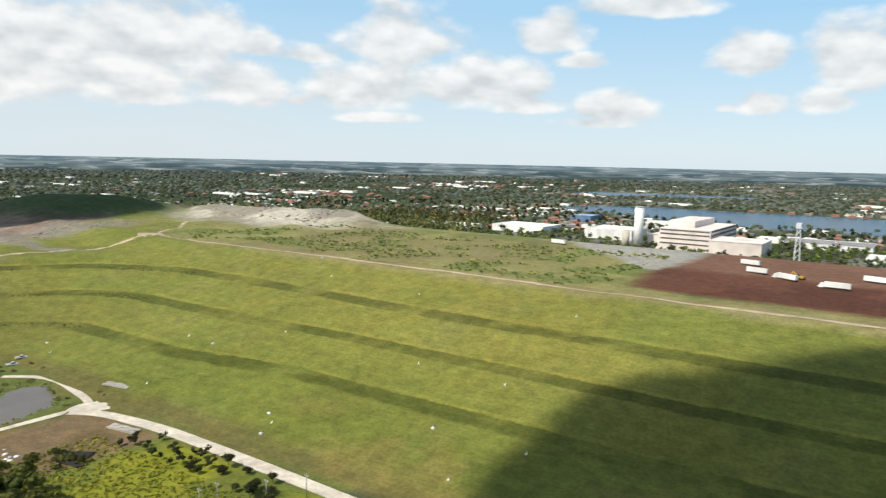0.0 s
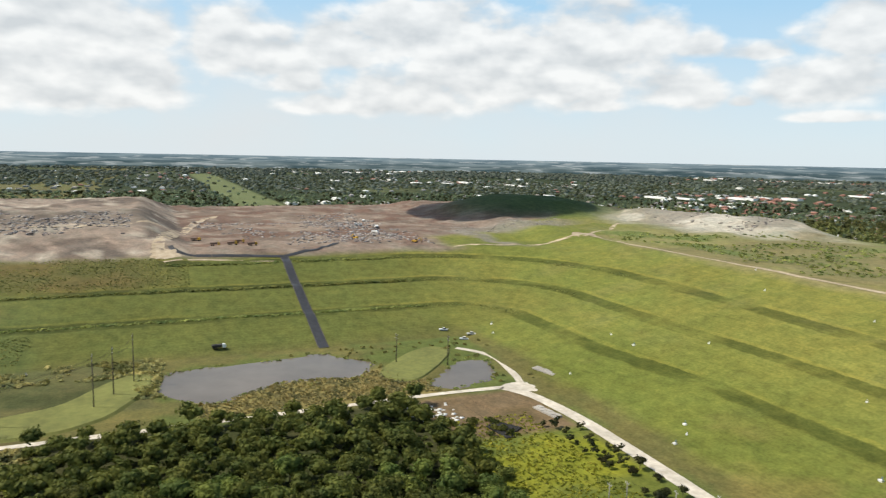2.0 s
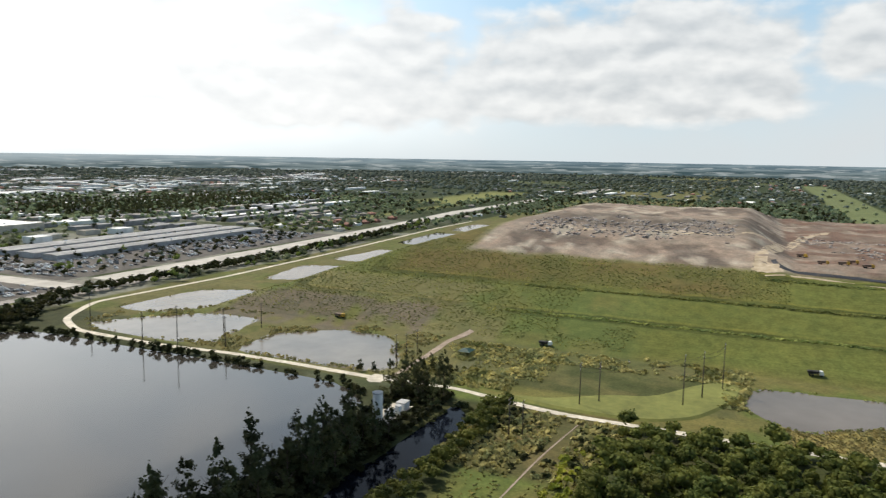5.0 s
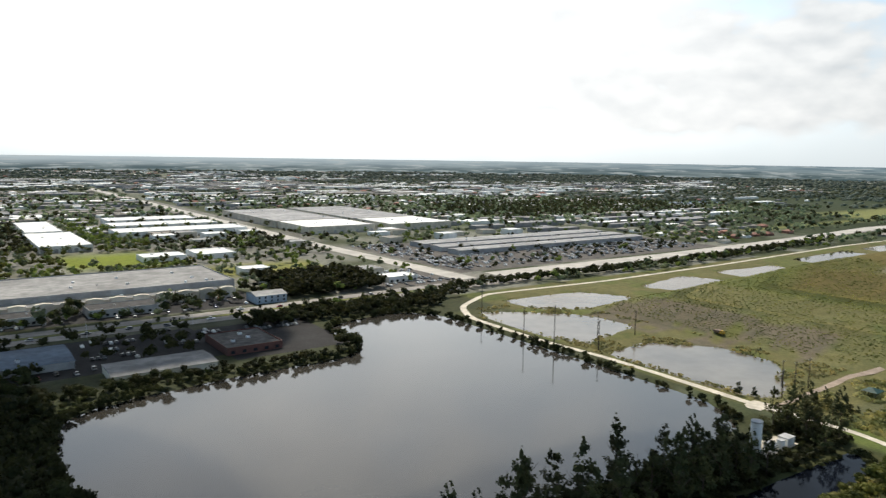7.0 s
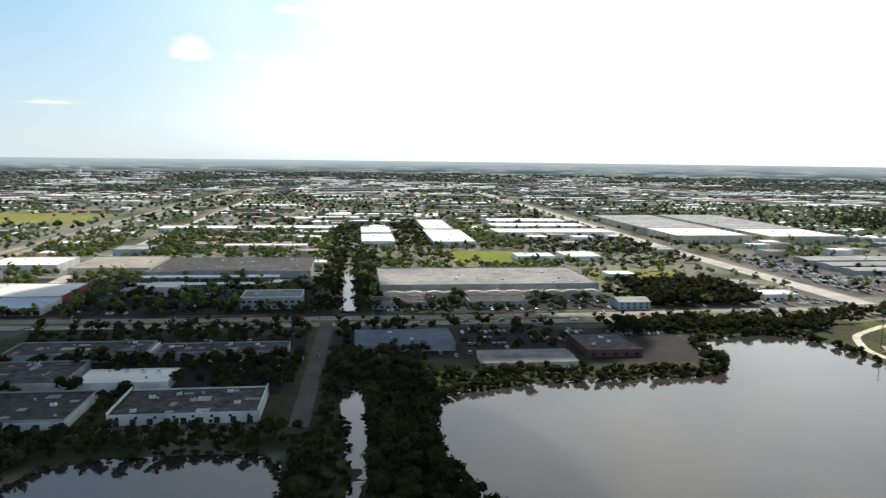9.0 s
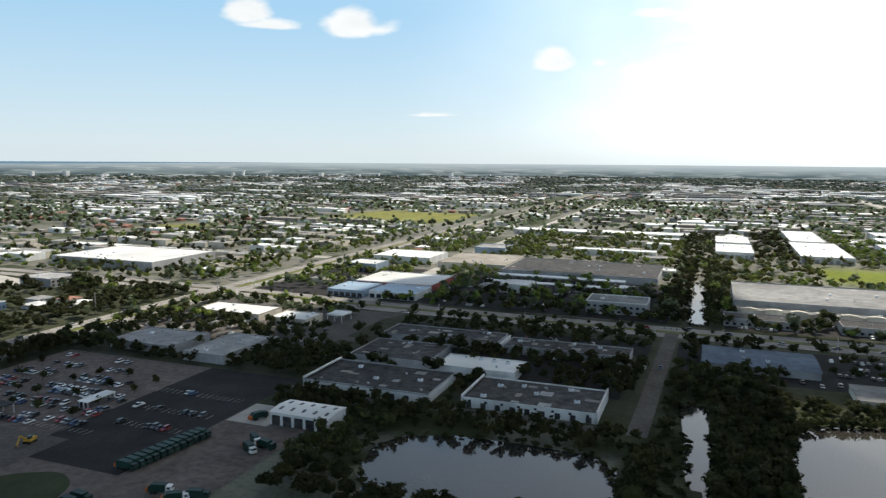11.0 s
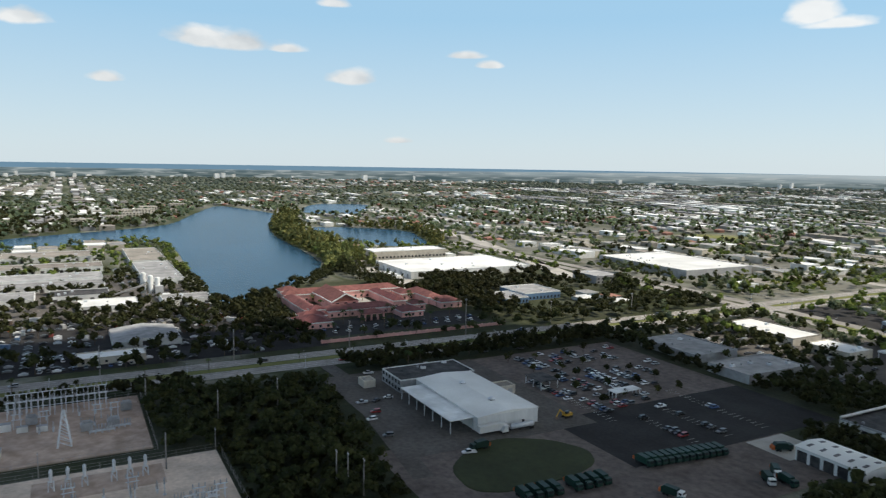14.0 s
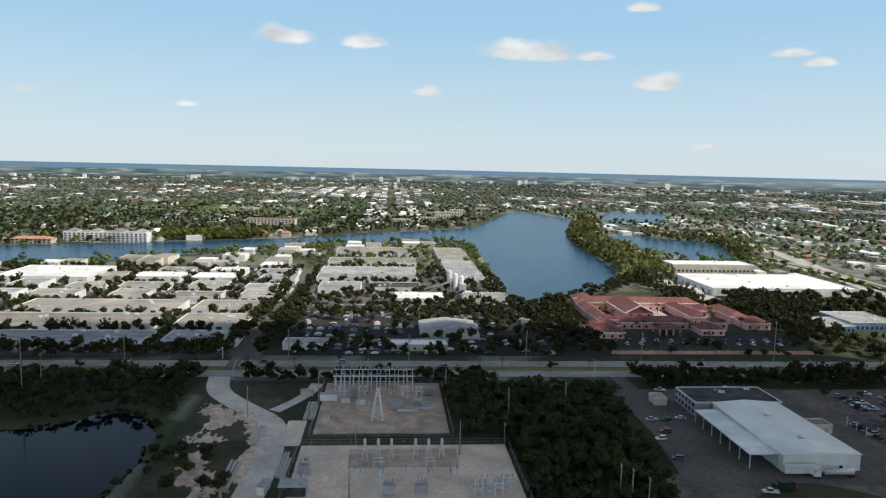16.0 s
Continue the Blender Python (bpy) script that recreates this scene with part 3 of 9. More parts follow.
def fuzz(x, y, size, seed=0):
    """Smooth random relief between 0 and 1."""
    total, amp = 0, 0.5
    for o in range(4):
        u, v = x / size * 2 ** o, y / size * 2 ** o
        i, j = np.floor(u), np.floor(v)
        a, b = u - i, v - j
        a, b = a * a * (3 - 2 * a), b * b * (3 - 2 * b)
        n = (lattice(i, j, seed + o) * (1 - a) + lattice(i + 1, j, seed + o) * a) * (1 - b) + (lattice(i, j + 1, seed + o) * (1 - a) + lattice(i + 1, j + 1, seed + o) * a) * b
        total, amp = total + n * amp, amp * 0.5
    return total / 0.9375


def ease(v, a, b):
    k = np.clip((v - a) / (b - a), 0, 1)
    return k * k * (3 - 2 * k)


FILL = [(-395, -358), (-395, 172), (185, 172), (185, 740), (-1150, 740), (-1150, -358)]      # the landfill's foot
LAKES = {   # name: outline, material, depth below the ground
    "lake_south": ([(-38, -222), (-30, -250), (-36, -318), (-60, -331), (-120, -338), (-186, -339), (-205, -365), (-199, -410), (-264, -424), (-288, -400), (-288, -262), (-284, -165), (-236, -152), (-163, -157), (-100, -175), (-60, -190)], "lake"),
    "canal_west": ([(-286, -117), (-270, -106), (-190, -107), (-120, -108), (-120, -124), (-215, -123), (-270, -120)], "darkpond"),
    "canal_south": ([(11, -334), (-3, -334), (-4, -280), (-3, -215), (-3, -160), (3, -160), (3, -220), (3, -282)], "lake"),
    "canal_far": ([(11, -502), (0, -502), (2, -560), (2, -730), (12, -730), (13, -560)], "lake"),
    "pond_south": ([(114, -217), (117, -251), (92, -261), (57, -262), (33, -258), (25, -237), (27, -215), (60, -200), (100, -200)], "lake"),
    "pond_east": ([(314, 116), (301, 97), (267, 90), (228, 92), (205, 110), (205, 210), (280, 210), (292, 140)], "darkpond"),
    "pond_wide": ([(-341, -3), (-369, 3), (-373, 20), (-374, 57), (-381, 84), (-367, 93), (-356, 106), (-332, 90), (-337, 76), (-337, 52), (-326, 34), (-316, 24), (-322, 10)], "brownpond"),
    "pond_small": ([(-310, 119), (-346, 153), (-341, 165), (-312, 156), (-301, 131)], "brownpond"),
    "basin_a": ([(-309, -266), (-350, -270), (-378, -236), (-374, -200), (-330, -172), (-312, -174), (-308, -200)], "mud"),
    "basin_b": ([(-312, -392), (-340, -376), (-374, -343), (-378, -303), (-316, -286), (-306, -318)], "mud"),
    "basin_c": ([(-356, -414), (-436, -408), (-458, -366), (-398, -352), (-362, -376)], "mud"),
    "basin_d": ([(-500, -398), (-584, -413), (-604, -362), (-522, -352)], "mud"),
    "basin_e": ([(-632, -412), (-732, -405), (-712, -364), (-630, -374)], "mud"),
    "basin_f": ([(-790, -416), (-925, -425), (-930, -375), (-790, -368)], "lake"),
    "basin_g": ([(-970, -425), (-1080, -425), (-1080, -385), (-965, -380)], "mud"),
    "lake_east": ([(541, -109), (600, -158), (682, -222), (760, -250), (900, -262), (1050, -272), (1200, -300), (1369, -359), (1500, -400), (1792, -344), (1783, -314), (1500, -220), (1269, -153), (1130, 70), (1084, 90), (1000, 270), (917, 480), (880, 570), (700, 540), (746, 393), (801, 302), (1000, 72), (1030, -60), (1025, -118), (880, -116), (710, -106), (562, -103)], "bluelake"),
    "lake_lobe": ([(1190, -375), (1130, -455), (1060, -500), (960, -470), (890, -450), (850, -415), (880, -372), (1010, -345), (1110, -345)], "bluelake"),
    "lake_pocket": ([(1858, -585), (1784, -735), (1404, -540), (1533, -445)], "bluelake"),
    "lake_north": ([(-790, 1644), (-672, 1802), (-83, 1829), (200, 1800), (200, 1369), (-60, 1369), (-399, 1373), (-640, 1500)], "bluelake"),
    "lake_far_north": ([(-1100, 2600), (-500, 2750), (-500, 2450), (-1100, 2350)], "bluelake"),
    "lake_far_west": ([(-1750, -1150), (-1500, -1200), (-1520, -1080), (-1720, -1060)], "bluelake"),
}
SHORES = {n: rounded(p, 2, 0.5, i, 0.10 if n.startswith(("basin", "pond_w", "pond_sm")) else 0.2) for i, (n, (p, _)) in enumerate(LAKES.items())}
NEAR_WATER = [n for n in LAKES if n.startswith(("lake_south", "canal", "pond", "basin"))]


def bench_run(x, y, d):
    """Distance in from the landfill's foot, evened so that the benches lie alike; the north face is flatter below."""
    k = ease(x, -330, -230) * (y > 172)
    return d + k * (np.interp(d, [0, 53, 88, 119, 175, 400], [0, 38, 81, 124, 175, 400]) - d)


def height(x, y):
    """Height of the ground in metres."""
    x, y = np.asarray(x, float), np.asarray(y, float)
    d = bench_run(x, y, -seg_distance(x, y, FILL))
    wob = (fuzz(x, y, 60, 3) - 0.5) * 3
    face = np.interp(d + np.where(d > 3, wob * ease(d, 3, 30), 0), [0, 39, 45, 82, 88, 125, 131, 174, 400], [0, 10.2, 10.5, 20.4, 20.7, 31.0, 31.3, 43, 44])
    west = ease(-x, 430, 480) * ease(y, -60, -10) * (1 - ease(y, 300, 350))
    z = np.where(d > 0, np.minimum(face, 44 - 8 * west), 0.0)
    # the southern lobe climbs on to a bare top
    dl = np.minimum(-395 - x, np.minimum((y + 358) * 1.55, x + 1150))
    lobe = np.minimum(np.interp(dl, [0, 37, 43, 78, 84, 128, 210, 270, 600], [0, 10.0, 10.3, 19.9, 20.2, 32, 49, 54.5, 56.5]), 36 + np.clip(20 - y, 0, 200) / 1.8)
    z = np.where((dl > 0) & (y < 20), np.maximum(np.minimum(z, 36), np.minimum(lobe, 36 + np.clip(20 - y, 0, 200) / 1.8)), z)
    # grassed mound, rubble heaps and worked ground on the plateau
    out, side = (-(x + 790) * 0.876 + (y - 432) * 0.48) / 80, ((x + 790) * 0.48 + (y - 432) * 0.876) / 95
    z = z + 18 * np.exp(-(out ** 2 + side ** 2) ** 1.6)
    z = z + 10.5 * np.exp(-(((x + 550) / 85) ** 2 + ((y - 548) / 42) ** 2) ** 2) * (0.65 + 0.7 * fuzz(x, y, 30, 9)) + 9 * np.exp(-(((x + 660) / 45) ** 2 + ((y - 520) / 35) ** 2) ** 2)
    rough = ease(d, 128, 160) * ease(-x, 440, 500)
    z = z + rough * ((fuzz(x, y, 28, 5) - 0.5) * 6 + np.abs(fuzz(x, y, 16, 8) - 0.5) * 5)
    z = z + ease(d, 150, 200) * (1 - ease(-x, 440, 500)) * (fuzz(x, y, 40, 6) - 0.5) * 2.0
    z = z + ease(d, 0, 20) * (fuzz(x, y, 14, 7) - 0.5) * 0.7
    low = (d < 0) & (np.abs(x) < 1100) & (np.abs(y) < 700)
    shape, z, x, y, low = z.shape, z.ravel(), x.ravel(), y.ravel(), low.ravel()
    for n in NEAR_WATER:
        a = np.array(SHORES[n])
        i = np.where(low & (x > a[:, 0].min() - 5) & (x < a[:, 0].max() + 5) & (y > a[:, 1].min() - 5) & (y < a[:, 1].max() + 5))[0]
        if len(i):
            s = seg_distance(x[i], y[i], SHORES[n])
            z[i] = np.where(s < 4, np.minimum(z[i], np.clip(s * 0.3, -1.6, 0.6) - 0.35), z[i])
    return z.reshape(shape)


def height_at(x, y):
    return float(height(np.array([x]), np.array([y]))[0])


def axis(lo, hi, step, far):
    near = np.arange(lo, hi + 1, step)
    grow, up, down, s = 1.16, [hi], [lo], step
    while up[-1] < far:
        s = min(s * grow, 220)
        up.append(up[-1] + s)
    s = step
    while down[-1] > -far:
        s = min(s * grow, 220)
        down.append(down[-1] - s)
    return np.concatenate([np.array(down[:0:-1]), near, np.array(up[1:])])


def build_ground():
    gx, gy = axis(-1000, 420, 5.6, 4850), axis(-470, 640, 5.6, 4850)
    X, Y = np.meshgrid(gx, gy)
    Z = height(X, Y)
    ny, nx = X.shape
    i = np.arange(ny * nx).reshape(ny, nx)
    faces = np.stack([i[:-1, :-1], i[:-1, 1:], i[1:, 1:], i[1:, :-1]], -1).reshape(-1, 4)
    me = raw_mesh("ground", np.stack([X, Y, Z], -1).reshape(-1, 3), faces, M["ground"], True)
    # what covers it
    C = np.empty((*X.shape, 3))
    mixn, mixb = fuzz(X, Y, 220, 11), fuzz(X, Y, 35, 12)
    C[:] = (0.07, 0.08, 0.04)
    west = ease(-X, 900, 1300) * (Y > -1300)

    def lay(mask, col, amount=1.0):
        C[:] += (np.array(col) - C) * (np.clip(mask, 0, 1) * amount)[..., None]

    lay(ease(mixb, 0.45, 0.6) * (1 - west), (0.30, 0.285, 0.25), 0.7)
    lay(west, (0.045, 0.058, 0.026))
    lay(ease(mixn, 0.62, 0.7) * west, (0.12, 0.13, 0.06), 0.8)
    d = -seg_distance(X, Y, FILL)
    fill = d > 0
    lay(fill, (0.22, 0.212, 0.052))
    lay(fill * ease(fuzz(X, Y, 90, 20), 0.45, 0.7), (0.168, 0.188, 0.044), 0.8)
    lay(fill * ease(fuzz(X, Y, 30, 21), 0.6, 0.75), (0.24, 0.21, 0.08), 0.3)
    lay(fill * (1 - ease(d, 25, 120)) * ease(X, -350, -290), (0.150, 0.172, 0.036), 0.85)
    edge = (fuzz(X, Y, 18, 22) - 0.5) * 3.2
    north = (X > -420) | (Y > 150)
    lay(fill * (1 - ease(d + edge * 3, 6, 15)), (0.145, 0.12, 0.05), 0.75)
    lay(fill * (1 - ease(d, 30, 50)) * (X > -300) * ease(fuzz(X, Y, 26, 52), 0.56, 0.68), (0.23, 0.185, 0.06), 0.6)
    # rough scrub on the shoulder of the southern lobe
    sc = fill * ease(-Y + edge * 4, -5, 40) * (1 - ease(d, 135, 140)) * ease(-X - Y * 0.9 + edge * 8, 560, 610)
    lay(sc, (0.165, 0.155, 0.056)), lay(sc * ease(fuzz(X, Y, 24, 23), 0.48, 0.6), (0.20, 0.15, 0.065), 0.75), lay(sc * ease(fuzz(X, Y, 40, 24), 0.5, 0.62), (0.10, 0.135, 0.038), 0.8)
    lay(fill * ease(-X, 385, 405) * (1 - ease(Y + edge * 8, 90, 290)), (0.138, 0.150, 0.042), 0.9)
    up = fill * ease(d + edge * 3, 84, 100) * (1 - ease(d, 136, 142)) * (1 - ease(Y + edge * 12, -20, 25)) * (X < -400)
    lay(up, (0.135, 0.125, 0.044)), lay(up * ease(fuzz(X, Y, 26, 25), 0.45, 0.6), (0.165, 0.125, 0.05), 0.7)
    low = fill * (1 - ease(d + edge * 3, 60, 90)) * (X < -385) * (1 - ease(Y + edge * 12, -90, -40))
    lay(low, (0.155, 0.155, 0.055), 0.8), lay(low * ease(fuzz(X, Y, 22, 42), 0.5, 0.62), (0.11, 0.14, 0.042), 0.8)
    lay(fill * (Y < -140) * (X > -470) * ease(fuzz(X, Y, 50, 26), 0.42, 0.55), (0.19, 0.165, 0.085), 0.6)
    # bare fill on top
    bare = fill * ease(-X + edge * 2, 515, 528) * ease(d + edge * 2, 136, 146) * (1 - ease(Y + edge * 4 - 190 * ease(-X, 590, 700), 205, 240))
    lay(bare, (0.33, 0.255, 0.21)), lay(bare * ease(fuzz(X, Y, 34, 27), 0.46, 0.56), (0.15, 0.115, 0.098), 0.9)
    lay(bare * ease(fuzz(X, Y, 14, 28), 0.55, 0.68), (0.50, 0.43, 0.36), 0.8)
    lay(bare * ease(Y, 15, 40), (0.25, 0.18, 0.145), 0.6), lay(bare * (Y > 20) * ease(fuzz(X, Y, 22, 29), 0.5, 0.6), (0.19, 0.115, 0.09), 0.85)
    lay(bare * ease(-X, 600, 640) * (1 - ease(-X, 700, 740)) * (Y < 0), (0.17, 0.14, 0.12), 0.6)
    grey = fill * np.exp(-(((X + 575) / 165) ** 2 + ((Y - 540) / 90) ** 2) ** 2)
    lay(grey, (0.33, 0.29, 0.25)), lay(grey * ease(fuzz(X, Y, 34, 31), 0.46, 0.56), (0.52, 0.47, 0.41))
    char = fill * np.exp(-(((X + 800) / 110) ** 2 + ((Y - 590) / 85) ** 2) ** 2)
    lay(char, (0.11, 0.085, 0.075), 0.9)
    # the mound's green, darkened to deepen the cloud shade lying on it
    lay(fill * np.exp(-((((X + 790) * 0.876 - (Y - 432) * 0.48) / 118) ** 2 + (((X + 790) * 0.48 + (Y - 432) * 0.876) / 105) ** 2) ** 3), (0.055, 0.092, 0.034), 0.97)
    lay(fill * np.exp(-(((X + 632) / 34) ** 2 + ((Y - 330 + edge * 4) / 72) ** 2) ** 2), (0.27, 0.235, 0.20), 0.85)
    lay(fill * ease(-X, 470, 490) * ease(Y + edge * 3, 262, 270) * (1 - ease(Y + edge * 3, 278, 286)) * ease(d, 150, 165) * (X > -640), (0.27, 0.235, 0.205), 0.85)
    lay(fill * (X > -520) * ease(Y + edge * 3, 338, 345) * (1 - ease(Y + edge * 4, 357 + ease(X, -260, -60) * 12, 366 + ease(X, -260, -60) * 14)), (0.30, 0.25, 0.125), 0.75)
    shrub = fill * ease(Y + edge * 2, 352, 362) * (1 - ease(-X, 520, 600)) * (1 - grey) * (1 - char)
    lay(shrub * ease(Y + edge * 4, 358, 370), (0.27, 0.245, 0.10)), lay(shrub * ease(fuzz(X, Y, 30, 32), 0.48, 0.6) * ease(Y + edge * 4, 360, 372), (0.15, 0.185, 0.058), 0.9)
    lay(fill * ease(fuzz(X, Y, 60, 33), 0.55, 0.65) * (Y > 352) * (X > -480), (0.22, 0.18, 0.09), 0.6)
    brown = ease(X + edge * 4 + (Y - 440) * 0.18, -152, -138) * ease(Y + edge * 2, 372, 380)
    lay(fill * brown, (0.135, 0.058, 0.038)), lay(fill * brown * ease(fuzz(X, Y, 40, 34), 0.5, 0.6), (0.10, 0.042, 0.028), 0.8)
    lay(fill * brown * ease(Y + edge * 3, 455, 475), (0.22, 0.12, 0.085), 0.8)
    lot = ease(-X + edge * 3, 136, 142) * (1 - ease(-X - (Y - 450) * 0.9 + edge * 3, 150, 158)) * ease(Y, 440, 450)
    lay(fill * lot, (0.36, 0.34, 0.31))
    # the low ground before the landfill
    plain = (X > -395) & (X < -150) & (Y > -130) & (Y < 172)
    lay(plain, (0.13, 0.155, 0.045)), lay(plain * ease(fuzz(X, Y, 30, 36), 0.45, 0.6), (0.175, 0.145, 0.055), 0.8)
    field = (X > -292) & (X < -240) & (Y > 106 + edge) & (Y < 158)
    lay(field, (0.21, 0.145, 0.085)), lay(field * ease(fuzz(X, Y, 20, 37), 0.5, 0.62), (0.15, 0.11, 0.05), 0.7)
    yellow = (X > -240 + edge) & (X < -150) & (Y > 100) & (Y < 158)
    lay(yellow, (0.15, 0.17, 0.035)), lay(yellow * ease(fuzz(X, Y, 30, 38), 0.45, 0.58), (0.27, 0.27, 0.03), 0.9)
    knoll = (X < -300) & (X > -362) & (Y > -118) & (Y < 0)
    lay(knoll * ease(X + 362 - np.abs(Y + 20) * 0.55, 0, 6), (0.20, 0.17, 0.06), 0.8)
    brush = (X > -296) & (X < -225 + edge) & (Y > -108) & (Y < -48 + edge)
    lay(brush, (0.10, 0.09, 0.04), 0.9), lay(brush * ease(fuzz(X, Y, 16, 43), 0.5, 0.62), (0.16, 0.125, 0.055), 0.8)
    marsh = (X > -395) & (X < -318) & (Y > -150) & (Y < -5)
    lay(marsh, (0.12, 0.115, 0.05), 0.8), lay(marsh * ease(fuzz(X, Y, 18, 44), 0.48, 0.6), (0.07, 0.08, 0.03), 0.8)
    reeds = (X > -342) & (X < -299) & (Y > 12) & (Y < 122)
    lay(reeds, (0.30, 0.235, 0.09), 0.85)
    south = (X < -296) & (Y < -140) & (Y > -450) & ~fill
    lay(south, (0.155, 0.14, 0.06)), lay(south * ease(fuzz(X, Y, 25, 39), 0.5, 0.6), (0.12, 0.135, 0.04), 0.8)
    lay((X < -372) & (X > -430) & (Y < -195) & (Y > -345) & (fuzz(X, Y, 30, 40) > 0.36), (0.16, 0.125, 0.105), 0.75)
    # groves keep dark litter, its colour deepened for the shade under the trees
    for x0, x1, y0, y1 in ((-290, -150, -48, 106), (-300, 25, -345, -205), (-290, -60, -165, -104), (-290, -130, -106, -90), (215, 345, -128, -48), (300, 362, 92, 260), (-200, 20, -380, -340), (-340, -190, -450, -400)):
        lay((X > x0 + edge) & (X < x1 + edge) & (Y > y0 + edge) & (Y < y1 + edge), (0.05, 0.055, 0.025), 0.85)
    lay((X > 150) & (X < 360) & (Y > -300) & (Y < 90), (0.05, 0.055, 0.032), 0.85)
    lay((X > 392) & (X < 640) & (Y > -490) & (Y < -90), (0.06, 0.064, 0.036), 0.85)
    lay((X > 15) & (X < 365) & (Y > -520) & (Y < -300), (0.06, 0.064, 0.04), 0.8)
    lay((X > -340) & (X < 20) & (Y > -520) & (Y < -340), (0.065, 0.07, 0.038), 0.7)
    lay(((X - 218) / 24) ** 2 + ((Y + 152) / 26) ** 2 < 1, (0.075, 0.09, 0.03))
    sand = (X > 236) & (X < 332) & (Y > 50) & (Y < 84 - (X - 236) * 0.1) & (np.abs(X - 268) > 9)
    lay(sand, (0.13, 0.105, 0.07), 0.8)
    # paved plots among the halls of the south
    plots = (Y < -495) & (Y > -1900) & (X > -420) & (X < 1500) & (lattice(np.floor(X / 64), np.floor(Y / 48), 3) > 0.42)
    lay(plots, (0.24, 0.225, 0.205), 0.8)
    lay((X > -318) & (X < -215) & (Y > -695) & (Y < -628), (0.24, 0.23, 0.06), 0.9)
    # mown fields and the golf course
    for x0, x1, y0, y1, c in ((-198, -105, -832, -728, (0.20, 0.23, 0.03)), (440, 700, -1385, -1140, (0.26, 0.25, 0.07)), (760, 860, -965, -865, (0.26, 0.25, 0.07)), (1560, 1680, 160, 420, (0.17, 0.19, 0.06)), (1800, 1900, 300, 600, (0.17, 0.19, 0.06)), (-1500, -1050, -650, -620, (0.2, 0.2, 0.07)), (-900, -600, -1150, -900, (0.09, 0.11, 0.045)), (-2100, -1500, -800, -640, (0.22, 0.22, 0.08)), (-3600, -1400, 150, 250, (0.16, 0.18, 0.08))):
        e = np.minimum(np.minimum(X - x0, x1 - X), np.minimum(Y - y0, y1 - Y)) + edge * 3
        lay(ease(e, -4, 6), c)
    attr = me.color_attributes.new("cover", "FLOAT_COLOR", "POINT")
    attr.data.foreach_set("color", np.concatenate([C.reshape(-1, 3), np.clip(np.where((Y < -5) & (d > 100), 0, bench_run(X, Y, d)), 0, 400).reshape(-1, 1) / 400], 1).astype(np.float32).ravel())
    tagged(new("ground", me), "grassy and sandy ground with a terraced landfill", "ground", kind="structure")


build_ground()


def build_waters():
    for n, (pts, mat) in LAKES.items():
        z = -0.35 if n in NEAR_WATER else 0.12
        out = SHORES[n]
        if n in NEAR_WATER:      # runs a little under the bank
            p = np.array(out)
            q = np.roll(p, -1, 0) - np.roll(p, 1, 0)
            area = np.sum(p[:, 0] * np.roll(p[:, 1], -1) - np.roll(p[:, 0], -1) * p[:, 1])
            nrm = np.stack([q[:, 1], -q[:, 0]], 1) * (1 if area > 0 else -1)
            out = p + nrm / np.maximum(np.linalg.norm(nrm, axis=1, keepdims=True), 1e-6) * 2.0
        s = Shape()
        s.add([(x, y, z) for x, y in out], [tuple(range(len(out)))])
        label = {"lake": "dark still lake water", "darkpond": "black still pond water", "bluelake": "blue lake water", "mud": "shallow muddy pond water", "brownpond": "brown still pond water"}[mat]
        tagged(new("water", s.mesh("water", M[mat])), label, "water", kind="structure")


build_waters()


# ---------------------------------------------------------------- roads
BLOCKED = []       # plan rectangles that trees keep clear of


def ribbon(name, pts, width, mat, label, category="road", lift=0.12, step=6.0, block=True, cross=2, wav=0.0):
    """A strip laid along a line, following the ground."""
    P = [np.array(p, float) for p in pts]
    line = [P[0]]
    for a, b in zip(P, P[1:]):
        n = max(1, int(np.linalg.norm(b - a) / step))
        line += [a + (b - a) * (i + 1) / n for i in range(n)]
    line = np.array(line)
    if len(P) > 2:
        for _ in range(3):
            line[1:-1] = (line[:-2] + 2 * line[1:-1] + line[2:]) / 4
    t = np.gradient(line, axis=0)
    t /= np.linalg.norm(t, axis=1, keepdims=True)
    nrm = np.stack([-t[:, 1], t[:, 0]], 1)
    k = np.linspace(-0.5, 0.5, cross + 1)
    w = width * (1 + wav * (fuzz(line[:, 0], line[:, 1], 25, 50) - 0.5))
    G = line[:, None] + nrm[:, None] * (w[:, None] * k[None])[..., None]
    Z = height(G[..., 0], G[..., 1])
    Z = np.where(Z < 0.2, np.maximum(Z, 0), Z) + lift
    i = np.arange(G[..., 0].size).reshape(len(line), -1)
    f = np.stack([i[:-1, 1:], i[:-1, :-1], i[1:, :-1], i[1:, 1:]], -1).reshape(-1, 4)[:, ::-1]
    f = f[:, ::-1]
    ob = new(name, raw_mesh(name, np.concatenate([G, Z[..., None]], -1).reshape(-1, 3), f, M[mat]))
    if block:
        for a, b in zip(P, P[1:]):
            m = width / 2 + 1
            if min(abs(a[0] - b[0]), abs(a[1] - b[1])) < 40:
                BLOCKED.append((min(a[0], b[0]) - m, max(a[0], b[0]) + m, min(a[1], b[1]) - m, max(a[1], b[1]) + m))
    return tagged(ob, label, category, kind="structure")


